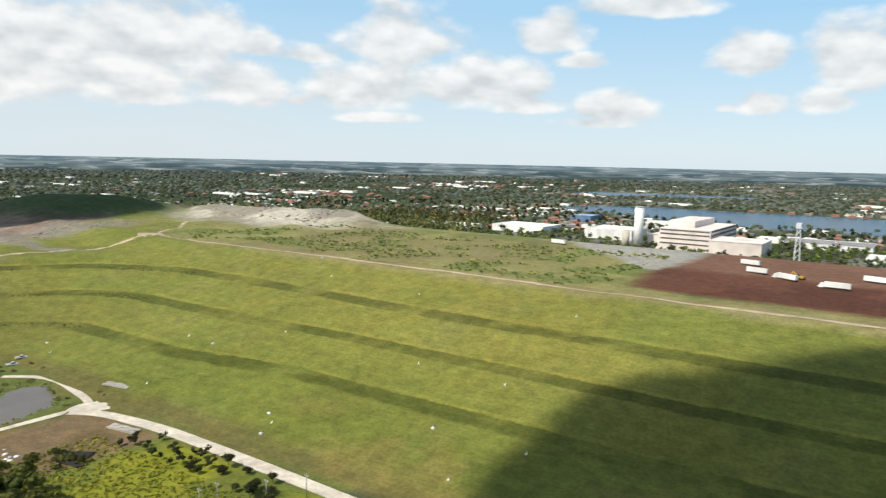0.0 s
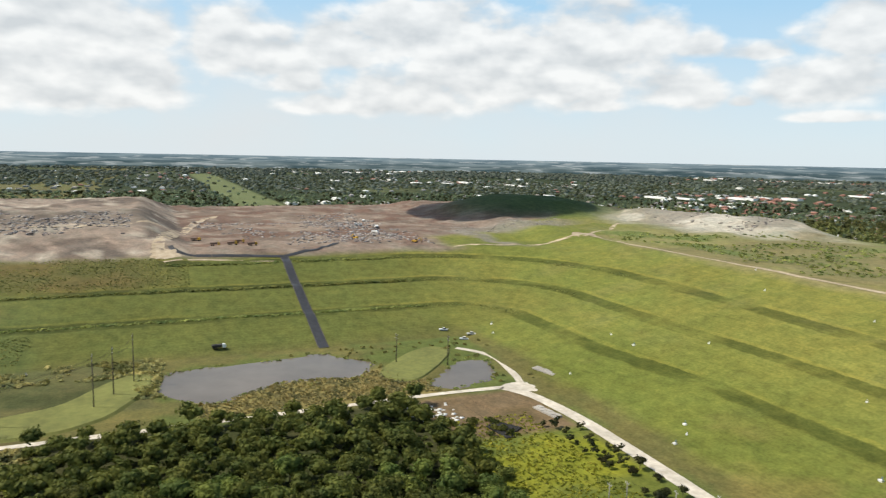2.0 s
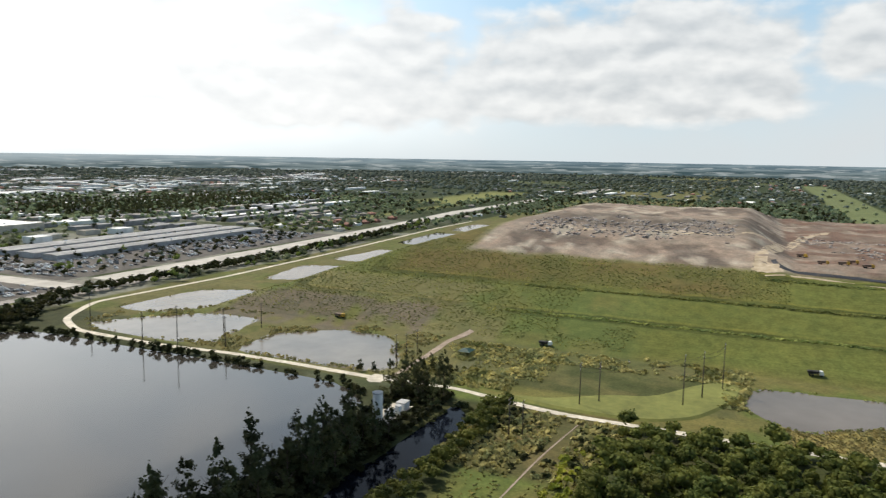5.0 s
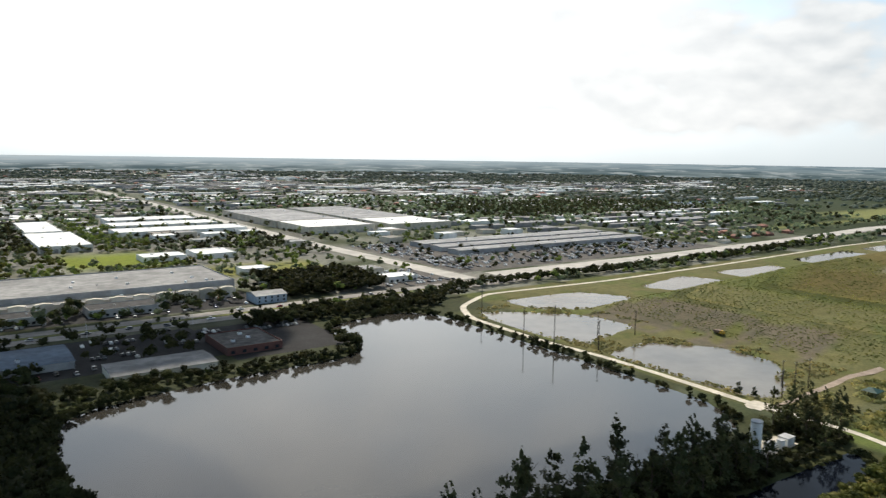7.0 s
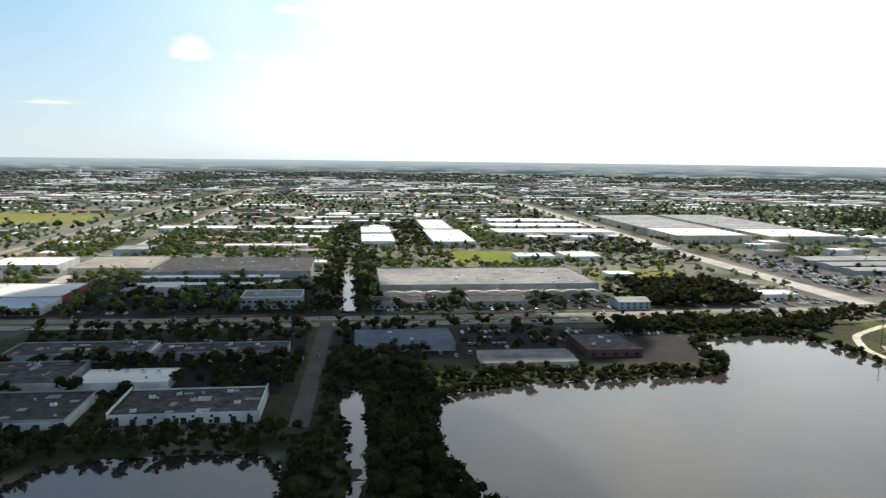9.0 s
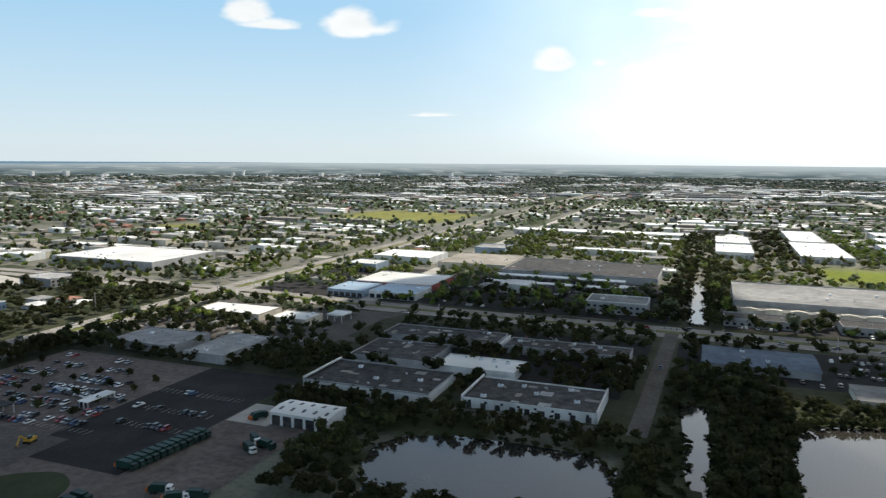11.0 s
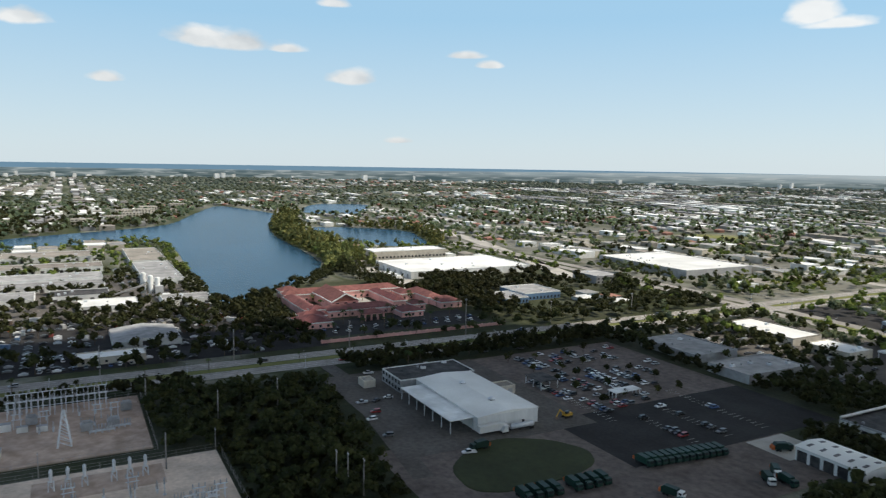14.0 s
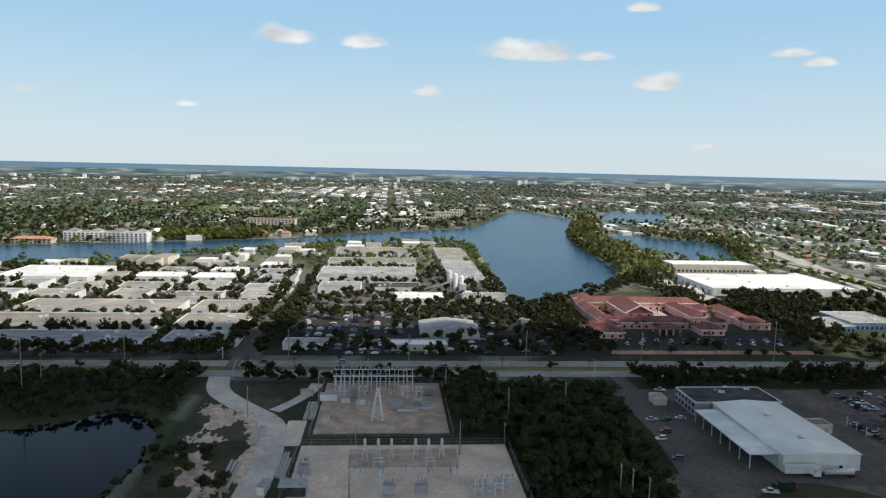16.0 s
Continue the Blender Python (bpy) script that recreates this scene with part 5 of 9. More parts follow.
def dry(x, y, m=1.5):
    """Which of the points stand clear of all water."""
    x, y = np.asarray(x), np.asarray(y)
    ok = np.ones(np.shape(x), bool)
    for pts in SHORES.values():
        a = np.array(pts)
        i = np.where((x > a[:, 0].min() - m) & (x < a[:, 0].max() + m) & (y > a[:, 1].min() - m) & (y < a[:, 1].max() + m))[0]
        if len(i):
            ok[i] &= seg_distance(x[i], y[i], pts) > m
    return ok


def spots(x0, x1, y0, y1, gap, seed, keep=1.0, margin=1.5, wet=1.5):
    """Jittered places in a rectangle, clear of roads, buildings and water."""
    rng = np.random.default_rng(seed)
    gx, gy = np.arange(x0 + gap / 2, x1, gap), np.arange(y0 + gap / 2, y1, gap)
    X, Y = (a.ravel() for a in np.meshgrid(gx, gy))
    X, Y = X + rng.uniform(-0.42, 0.42, X.size) * gap, Y + rng.uniform(-0.42, 0.42, X.size) * gap
    ok = (rng.random(X.size) < keep) & dry(X, Y, wet)
    for a, b, c, d in BLOCKED:
        ok &= ~((X > a - margin) & (X < b + margin) & (Y > c - margin) & (Y < d + margin))
    return X[ok], Y[ok]


def scatter(name, arrays, X, Y, mat, label, category, lo=0.8, hi=1.25, seed=3, squash=1.0):
    """One mesh of many plants."""
    rng = np.random.default_rng(seed)
    if len(X) == 0:
        return None
    Z = np.maximum(height(X, Y), -0.2)
    pick = rng.integers(0, len(arrays), len(X))
    got, base = [], 0
    for k, (v, f) in enumerate(arrays):
        m = np.where(pick == k)[0]
        if not len(m):
            continue
        a, s = rng.uniform(0, 6.283, len(m)), rng.uniform(lo, hi, len(m))
        ca, sa = np.cos(a), np.sin(a)
        vx = (v[None, :, 0] * ca[:, None] - v[None, :, 1] * sa[:, None]) * s[:, None] + X[m][:, None]
        vy = (v[None, :, 0] * sa[:, None] + v[None, :, 1] * ca[:, None]) * s[:, None] + Y[m][:, None]
        vz = v[None, :, 2] * s[:, None] * squash + Z[m][:, None] - 0.05
        got.append((np.stack([vx, vy, vz], -1).reshape(-1, 3), (f[None] + (np.arange(len(m)) * len(v))[:, None, None]).reshape(-1, f.shape[1])))
    v, f = join(got)
    return tagged(new(name, raw_mesh(name, v, f, M[mat])), label, category, kind="stuff")

# ---------------------------------------------------------------- buildings
UNIT = Shape().box(-1.2, 1.2, -0.9, 0.9, 0, 1.1).box(-0.7, 0.7, -0.7, 0.7, 1.1, 1.35).mesh("roof_unit", M["metal"])
FAN = Shape().tube((0, 0, 1.35), (0, 0, 1.6), 0.55, 0.5, 10).mesh("fan_guard", M["rubber"])
VENT = Shape().tube((0, 0, 0), (0, 0, 0.7), 0.45, 0.45, 8).tube((0, 0, 0.7), (0, 0, 1.0), 0.75, 0.5, 8).mesh("roof_vent", M["greywall"])
OPENINGS = {}


def opening_mesh(kind, w, h):
    key = (kind, w, h)
    if key not in OPENINGS:
        s = Shape().box(-w / 2, w / 2, -0.12, 0.06, 0, h)
        if kind == "window":
            s.box(-w / 2 - 0.12, w / 2 + 0.12, -0.2, 0.1, -0.14, -0.02)
        OPENINGS[key] = s.mesh(kind, M["glass"] if kind in ("window", "door") else M["greywall"] if kind == "dock_door" else M["darkroof"])
    return OPENINGS[key]


def row_of(parent, kind, side, x0, x1, y0, y1, n, w, h, z):
    """n openings evenly along one side; side is s, n, e or w."""
    me = opening_mesh(kind, w, h)
    for k in range(n):
        f = (k + 0.5) / n
        x, y, turn = {"s": (x0 + (x1 - x0) * f, y0, 0), "n": (x0 + (x1 - x0) * f, y1, 180), "w": (x0, y0 + (y1 - y0) * f, -90), "e": (x1, y0 + (y1 - y0) * f, 90)}[side]
        ob = part(kind, me, None, parent)
        ob.matrix_basis = pose(x, y, z, 0, 0, turn)


def hall(x0, x1, y0, y1, h, wall, roof, label, name="warehouse", category="warehouse", units=4, rows=(), parapet=0.7, pitch=0.0, seed=0, base=0.0, turn=0.0, block=True, trim=None):
    """A flat or shallow-gabled building. rows: (kind, side, count, width, height, sill)."""
    rng = random.Random(int(x0 * 7 + y0 * 13) + seed)
    cx, cy = (x0 + x1) / 2, (y0 + y1) / 2
    b = thing(name, label, category, (cx, cy, base), turn)
    a, c = (x1 - x0) / 2, (y1 - y0) / 2
    part("wall", Shape().box(-a, a, -c, c, -0.5, h), M[wall], b)
    if pitch:
        s = Shape()
        if a > c:
            s.add([(-a - .5, -c - .5, h), (a + .5, -c - .5, h), (a + .5, 0, h + pitch), (-a - .5, 0, h + pitch), (-a - .5, c + .5, h), (a + .5, c + .5, h)], [(0, 1, 2, 3), (3, 2, 5, 4), (0, 3, 4), (1, 5, 2), (0, 4, 5, 1)])
        else:
            s.add([(-a - .5, -c - .5, h), (-a - .5, c + .5, h), (0, c + .5, h + pitch), (0, -c - .5, h + pitch), (a + .5, -c - .5, h), (a + .5, c + .5, h)], [(0, 3, 2, 1), (3, 4, 5, 2), (0, 4, 3), (1, 2, 5), (0, 1, 5, 4)])
        part("roof", s, M[roof], b)
    else:
        part("roof", Shape().box(-a + .3, a - .3, -c + .3, c - .3, h - 0.1, h + 0.12), M[roof], b)
        if parapet:
            s = Shape()
            for q in ((-a - .02, a + .02, -c - .02, -c + .3), (-a - .02, a + .02, c - .3, c + .02), (-a - .02, -a + .3, -c + .3, c - .3), (a - .3, a + .02, -c + .3, c - .3)):
                s.box(*q, h - 0.05, h + parapet)
            part("parapet", s, M[trim or wall], b)
    for k in range(math.ceil(units * 0.5)):
        boxy = rng.random() < 0.6
        o = part("roof_unit", UNIT if boxy else VENT, None, b)
        if boxy and math.hypot(cx, cy) < 430:
            part("fan_guard", FAN, None, o)
        o.matrix_basis = pose(rng.uniform(-a * .85, a * .85), rng.uniform(-c * .8, c * .8), h + 0.1 + pitch * 0.4, 0, 0, rng.choice((0, 90)))
    for kind, side, n, w, hh, z in rows:
        row_of(b, kind, side, -a, a, -c, c, n, w, hh, z)
    if block:
        BLOCKED.append((x0 - 1, x1 + 1, y0 - 1, y1 + 1))
    return b


def canopy(x0, x1, y0, y1, h, roof, label, name="canopy", bays=5, thick=0.4):
    cx, cy = (x0 + x1) / 2, (y0 + y1) / 2
    a, c = (x1 - x0) / 2, (y1 - y0) / 2
    b = thing(name, label, "canopy", (cx, cy, 0))
    part("roof", Shape().box(-a, a, -c, c, h, h + thick), M[roof], b)
    post = Shape().box(-0.15, 0.15, -0.15, 0.15, 0, h).mesh("post", M["metal"])
    for k in range(bays + 1):
        for y in (-c + 0.5, c - 0.5):
            part("post", post, None, b).location = (-a + 0.5 + (2 * a - 1) * k / bays, y, 0)
    BLOCKED.append((x0, x1, y0, y1))
    return b


def hip_house(x0, x1, y0, y1, h, wall, roof, label, name="house", rise=2.4, category="house", rows=(), base=0.0, trim=None):
    cx, cy = (x0 + x1) / 2, (y0 + y1) / 2
    a, c = (x1 - x0) / 2, (y1 - y0) / 2
    b = thing(name, label, category, (cx, cy, base))
    part("wall", Shape().box(-a, a, -c, c, -0.3, h), M[wall], b)
    part("roof", Shape().hip(-a, a, -c, c, h, rise), M[roof], b)
    if trim:
        part("fascia", Shape().box(-a - 0.7, a + 0.7, -c - 0.7, c + 0.7, h - 0.8, h - 0.05), M[trim], b)
    for kind, side, n, w, hh, z in rows:
        row_of(b, kind, side, -a, a, -c, c, n, w, hh, z)
    BLOCKED.append((x0 - 1, x1 + 1, y0 - 1, y1 + 1))
    return b


# yards and car parks
slab("car_park", 189, 243, -300, -182, "asphalt", "dark asphalt car park with worn patches", 0.06)
slab("car_park", 243.1, 342, -300, -200.1, "lot", "worn grey asphalt car park", 0.06)
slab("truck_yard", 150, 243, -262, -100, "lot", "worn grey truck yard", 0.04)
slab("yard", 232, 343, -200, -112, "oldasphalt", "worn asphalt depot yard", 0.09)
meadow([(237, -152), (232, -134), (218, -118), (198, -116), (191, -128), (192, -158), (198, -173), (210, -179), (226, -171)], 0.22, "dark oval lawn in a truck yard", "lawn")
slab("apron", 168, 188, -262, -240, "concrete", "pale concrete apron", 0.13)
slab("substation_pad", 284, 352, -26, 30, "soilgravel", "pale gravel substation pad", 0.5, block=True)
slab("substation_pad", 205, 271, -47, 33, "gravel", "pale gravel substation pad", 0.5, block=True)
slab("storage_yard", 272, 300, 34, 42, "gravel", "gravel storage strip", 0.05)
slab("car_park", 425, 470, -262, -140, "asphalt", "dark car park before the pink building", 0.06)
slab("car_park", 408, 470, -75, 20, "asphalt", "dark yard packed with vehicles", 0.05, block=False)
slab("car_park", 36, 190, -385, -328, "asphalt", "worn car park between low buildings", 0.04, block=False)
slab("car_park", 30, 190, -291, -284, "oldasphalt", "worn service lane", 0.05)
slab("car_park", 30, 190, -440, -408, "asphalt", "dark car park between low buildings", 0.04, block=False)
slab("car_park", -130, 15, -452, -380, "asphalt", "dark car park by the avenue", 0.04, block=False)
slab("car_park", -200, -130.1, -445, -366, "asphalt", "worn car park beside the lake", 0.04, block=False)
slab("car_park", 210, 355, -460, -352, "oldasphalt", "pale worn shopping car park", 0.04, block=False)
slab("car_park", -200, -12, -553, -500, "asphalt", "dark car park before a long building", 0.04, block=False)
slab("car_park", -384, -310, -580, -500, "oldasphalt", "pale worn car park by the avenue", 0.05, block=False)
slab("car_park", 25, 360, -660, -500, "asphalt", "dark dealership lot", 0.03, block=False)
slab("auction_lot", -830, -410, -760, -535, "oldasphalt", "wide worn vehicle lot", 0.03, block=False)
slab("yard", 406, 544.9, -138, 72, "asphalt", "dark cluttered industrial yard", 0.03, block=False)
slab("yard", 545, 745, -100, 75, "oldasphalt", "pale worn industrial yard", 0.05, block=False)
slab("yard", 405, 745, 76, 400, "oldasphalt", "worn industrial yard", 0.03, block=False)
slab("yard", 560, 700, -290, -262, "concrete", "pale concrete yard", 0.05)

WIN = ("window", "w", 9, 1.6, 1.3, 1.2)
# the depot
hall(244, 303, -177, -147, 6.6, "white", "whiteroof", "long white metal warehouse with two roof fans and a shallow gable", pitch=1.2, units=0, rows=(("dock_door", "s", 6, 4, 4, 0.1), ("door", "w", 2, 1.2, 2.2, 0.1)))
canopy(247, 296, -147, -135.5, 5.4, "white", "pale blue-white lean-to canopy beside a warehouse", bays=6)
hall(303.5, 326, -180, -139, 6.2, "greywall", "darkroof", "dark-roofed depot office with a white parapet", name="office", category="office", units=5, parapet=0.5, trim="white", rows=(("window", "n", 6, 1.8, 1.4, 1.2), ("window", "n", 6, 1.8, 1.4, 4.4), ("window", "e", 9, 1.8, 1.4, 1.2)))
hall(281, 289, -190, -178, 3.6, "cream", "tanroof", "small beige gatehouse in a depot", name="gatehouse", category="gatehouse", units=0, rows=(("dock_door", "w", 2, 2.5, 2.6, 0.1),))
hall(318, 326, -132, -126, 3.2, "cream", "tanroof", "small beige pump house", name="shed", category="shed", units=1)
canopy(278, 292, -214, -203, 4.2, "darkroof", "dark fuel canopy on thin posts", bays=2)
canopy(252, 258, -244, -228, 3.0, "white", "low white shade canopy", bays=2)
# the truck garage
garage = hall(141, 168, -258.5, -243, 5.6, "white", "whiteroof", "white truck garage with five open bays and roof vents", name="garage", category="garage", units=0, parapet=0, pitch=0.8, rows=(("bay_door", "n", 5, 4.0, 4.2, 0.05), ("door", "w", 1, 1.2, 2.2, 0.1)))
for k in range(10):
    part("roof_light", Shape().box(-0.6, 0.6, -1.4, 1.4, 0, 0.25), M["louvre"], garage, "dark roof light").matrix_basis = pose(-11 + 5.4 * (k % 5), 3.6 if k < 5 else -3.6, 6.0, -5.5 if k < 5 else 5.5)
for x in (258, 284):
    f = thing("roof_fan", "grey mushroom fan on a white roof", "roof fan", (x, -162, 7.7))
    part("curb", Shape().box(-1.1, 1.1, -1.1, 1.1, -0.6, 0.5), M["greywall"], f)
    part("hood", Shape().tube((0, 0, 0.5), (0, 0, 1.2), 1.7, 0.9, 12), M["metal"], f)
# low office parks south of the yard
hall(116, 181, -327, -290, 4.0, "white", "darkroof", "long low dark-roofed workshop with white-blue walls", units=16, rows=(("bay_door", "n", 9, 2.4, 2.6, 0.1),), trim="greywall")
hall(41, 101, -326, -293, 4.0, "white", "darkroof", "long low dark-roofed workshop with patched roof", units=18, rows=(("bay_door", "n", 9, 2.4, 2.6, 0.1), ("window", "n", 8, 1.2, 0.8, 2.9)), trim="white")
hall(88, 130, -358, -336, 4.2, "white", "whiteroof", "low workshop with a bright white roof", units=9)
hall(136, 182, -376, -338, 4.0, "greywall", "darkroof", "low dark-roofed workshop in an office park", units=8)
hall(38, 108, -407, -387, 4.2, "greywall", "darkroof", "long low dark-roofed office row", units=12, rows=(("window", "s", 14, 1.8, 1.4, 1.2),))
hall(113, 186, -414, -387, 4.2, "greywall", "darkroof", "long low dark-roofed office row", units=12, rows=(("window", "s", 14, 1.8, 1.4, 1.2),))
for x, y0, y1 in ((41, -327, -293), (101, -327, -293), (181, -328, -290), (110, -408, -386)):
    w = thing("fire_wall", "white slanted fire wall between roofs", "wall", (x, (y0 + y1) / 2, 0))
    part("panel", Shape().box(-0.3, 0.3, -(y1 - y0) / 2, (y1 - y0) / 2, 0, 5.6), M["white"], w)
hall(281, 326, -346, -313, 4.2, "greywall", "greyroof", "low grey flat-roofed workshop", units=9)
hall(241, 268, -352, -307, 4.4, "greywall", "greyroof", "low flat-roofed shop with a pale roof", units=9)
hall(246, 274, -420, -398, 4.5, "cream", "whiteroof", "cream shop with a white roof", units=4, name="shop", category="shop", rows=(("window", "n", 6, 2.2, 1.8, 0.6),))
hall(284, 338, -428, -400, 4.5, "cream", "whiteroof", "long white shop with a tan band", units=6, name="shop", category="shop", trim="tanroof", rows=(("window", "n", 10, 2.4, 1.8, 0.6),))
canopy(230, 242, -432, -418, 4.6, "white", "white filling station canopy", bays=2, thick=0.9)
# car dealer with blue roofs
hall(214, 254, -542, -506, 5.4, "white", "blueroof", "white showroom with a blue roof", name="showroom", category="showroom", units=3, parapet=0.4, rows=(("window", "n", 7, 4.2, 3.0, 0.5),))
hall(258, 290, -540, -503, 5.4, "paleblue", "blueroof", "pale blue showroom with a blue-grey roof", name="showroom", category="showroom", units=3, parapet=0.4, rows=(("window", "n", 6, 4.0, 3.0, 0.5),))
hall(216, 286, -600, -545, 5.6, "redwall", "whiteroof", "red-walled workshop with a white roof", units=6, trim="white")
hall(306, 338, -655, -625, 7.5, "paleblue", "whiteroof", "white-roofed pale blue sales building", units=2, rows=(("window", "n", 5, 3.2, 3.0, 0.5),))
canopy(72, 186, -604, -594, 4.6, "white", "long thin white carport roof", bays=14, thick=0.5)
canopy(68, 186, -641, -630, 4.6, "white", "long thin white carport roof", bays=14, thick=0.5)
canopy(58, 70, -612, -598, 5.0, "white", "white pointed tent canopy", bays=2, thick=0.5)
hall(40, 83, -545, -517, 8.6, "greywall", "greyroof", "two-storey grey-pink office with a white roof edge", name="office", category="office", units=3, trim="white", rows=(("window", "n", 10, 2.0, 1.5, 1.2), ("window", "n", 10, 2.0, 1.5, 4.8)))
# between the avenue and the lake
hall(-352, -322, -545, -524, 4.6, "white", "whiteroof", "small white shop with a flat roof by the avenue", name="shop", category="shop", units=2, rows=(("window", "n", 5, 2.4, 1.8, 0.6),))
hall(-56, 1, -434, -396, 4.0, "greywall", "fadedblue", "low shop row with a faded blue roof", name="shop_row", category="shop row", units=5, parapet=0, pitch=1.0, rows=(("door", "s", 8, 2.4, 2.4, 0.1),))
hall(-116, -66, -381, -356, 4.2, "cream", "greyroof", "long pale shed with a grey ribbed roof", parapet=0, pitch=0.7, units=0, name="shed", category="shed", rows=(("door", "n", 2, 2.4, 2.4, 0.1),))
hall(-160, -128, -414, -376, 3.8, "brick", "darkroof", "brown-red building with a dark flat roof", name="restaurant", category="restaurant", units=5, rows=(("window", "n", 5, 2.2, 1.5, 1.0),))
# south of the avenue
hall(-196, -18, -642, -555, 9.5, "greywall", "greyroof", "huge long grey distribution hall with a patched roof", units=20, parapet=0.9)
front = hall(-192, -20, -554.6, -541, 5.6, "cream", "greyroof", "low front of a long hall with repeating gabled bays", units=6, parapet=0.4, rows=(("window", "n", 22, 2.0, 1.2, 1.4),), name="loading_front")
for k in range(11):
    bay = part("bay", Shape().box(-5.2, 5.2, -4, 0, 0, 7.6).add([(-5.2, 0, 7.6), (5.2, 0, 7.6), (0, 0, 8.3), (-5.2, -4, 7.6), (5.2, -4, 7.6), (0, -4, 8.3)], [(0, 1, 2), (5, 4, 3), (0, 2, 5, 3), (1, 4, 5, 2)]), M["cream"], front)
    bay.location = (-78 + 15.6 * k, 10.8, 0)
    part("dock_door", opening_mesh("dock_door", 3.4, 3.8), None, bay).matrix_basis = pose(0, 0, 0.2, 0, 0, 180)
hall(-57, -11, -532, -510, 5.0, "greywall", "darkroof", "low grey office row by the avenue", units=6, rows=(("window", "n", 10, 2.0, 1.4, 1.2),), name="office", category="office")
hall(-127, -82, -534, -510, 5.0, "greywall", "darkroof", "low dark office row by the avenue", units=6, rows=(("window", "n", 10, 2.0, 1.4, 1.2),), name="office", category="office")
hall(-216, -192, -518, -498, 6.0, "paleblue", "greyroof", "small pale blue house-like office by the avenue", name="office", category="office", parapet=0, pitch=2.0, units=0, rows=(("window", "n", 5, 1.4, 1.4, 1.2), ("window", "n", 5, 1.4, 1.4, 3.9)))
for x0, x1, y0, y1, h in ((-47, -6, -1060, -978, 7), (-47, -6, -962, -874, 7), (-140, -98, -1182, -1032, 7), (-147, -94, -1018, -868, 7), (-345, -215, -1200, -1142, 8), (-350, -205, -1112, -1058, 8), (-362, -193, -1024, -968, 8), (170, 280, -1086, -1046, 6), (32, 152, -1090, -1052, 6), (58, 152, -862, -842, 6), (30, 58, -730, -712, 5)):
    hall(x0, x1, y0, y1, h, "white", "whiteroof", "white flat-roofed warehouse in an industrial park", units=5, rows=(("dock_door", "n", 8, 4, 4, 0.3),))
for x0, x1, y0, y1, wr in ((-532, -425, -1012, -905, 1), (-534, -423, -1250, -1014, 0), (-662, -552, -1000, -893, 1), (-664, -550, -1260, -1002, 0)):
    hall(x0, x1, y0, y1, 10, "cream", "whiteroof" if wr else "greyroof", "vast distribution warehouse with a %s roof" % ("bright white" if wr else "pale grey"), units=14, rows=(("dock_door", "n", 9, 4, 4, 0.3),))
hall(-215, -172, -778, -748, 5, "white", "whiteroof", "low white-roofed hall beside a lawn", units=2)
hall(-266, -226, -790, -744, 5, "white", "whiteroof", "low white-roofed hall beside a lawn", units=2)
hall(42, 186, -742, -652, 6, "greywall", "darkroof", "broad dark-roofed industrial hall", units=24)
hall(190, 262, -760, -680, 5.4, "cream", "tanroof", "broad tan-roofed industrial hall", units=10)
hall(275, 340, -745, -690, 7, "white", "whiteroof", "white-roofed hall in an industrial park", units=6)
hall(225, 262, -842, -802, 7, "paleblue", "greyroof", "blue-grey box-like office building", units=3)
hall(510, 642, -642, -546, 8.0, "greywall", "whiteroof", "huge white-roofed warehouse with grey walls", units=22, rows=(("dock_door", "n", 10, 4, 4, 0.3),))
for y0, y1 in ((-656, -634), (-694, -668), (-736, -706)):
    hall(-800, -482, y0, y1, 5.5, "greywall", "greyroof", "very long grey-roofed auction shed", units=10, name="shed", category="shed", parapet=0, pitch=0.9)
# east of the avenue
hall(478, 516, -366, -330, 5.4, "bluewall", "greyroof", "blue-walled office with a flat grey roof", name="office", category="office", units=5, trim="white", rows=(("window", "w", 10, 1.6, 1.8, 1.0),))
hall(470, 500, -328, -306, 4.4, "bluewall", "greyroof", "low blue office with a white fascia", name="office", category="office", units=4, trim="white", rows=(("window", "w", 7, 1.6, 1.8, 1.0),))
hall(722, 752, -386, -297, 13.0, "cream", "whiteroof", "white two-storey office block with rows of square windows", name="office_block", category="office", units=6, parapet=0.8, trim="white", rows=(("window", "w", 20, 2.2, 1.8, 1.8), ("window", "w", 20, 2.2, 1.8, 6.0), ("window", "n", 9, 2.2, 1.8, 1.8), ("window", "n", 9, 2.2, 1.8, 6.0)))
hall(612, 700, -428, -290, 6.5, "white", "whiteroof", "big square white warehouse with a bright white roof", units=12, rows=(("dock_door", "n", 6, 3.6, 4, 0.3),))
hall(520, 556, -470, -440, 7.0, "greywall", "greyroof", "grey two-storey office with ribbon windows", name="office", category="office", units=4, rows=(("window", "w", 6, 2.2, 1.5, 1.2), ("window", "w", 6, 2.2, 1.5, 4.4)))
for x0, x1, y0, y1, r in ((858, 914, -30, 64, "tanroof"), (772, 810, -30, 66, "tanroof"), (700, 738, -27, 67, "greyroof"), (662, 690, -27, 67, "greyroof"), (800, 918, -93, -57, "tanroof"), (668, 790, -92, -58, "greyroof"), (605, 642, 24, 60, "greyroof"), (610, 640, -28, 14, "darkroof"), (560, 590, -45, -5, "whiteroof"), (565, 590, -98, -62, "greyroof")):
    hall(x0, x1, y0, y1, 4.4, "white", r, "long pale storage building with rows of doors", units=8, rows=(("bay_door", "w", max(4, int((y1 - y0) / 8)), 3.0, 2.8, 0.1),))
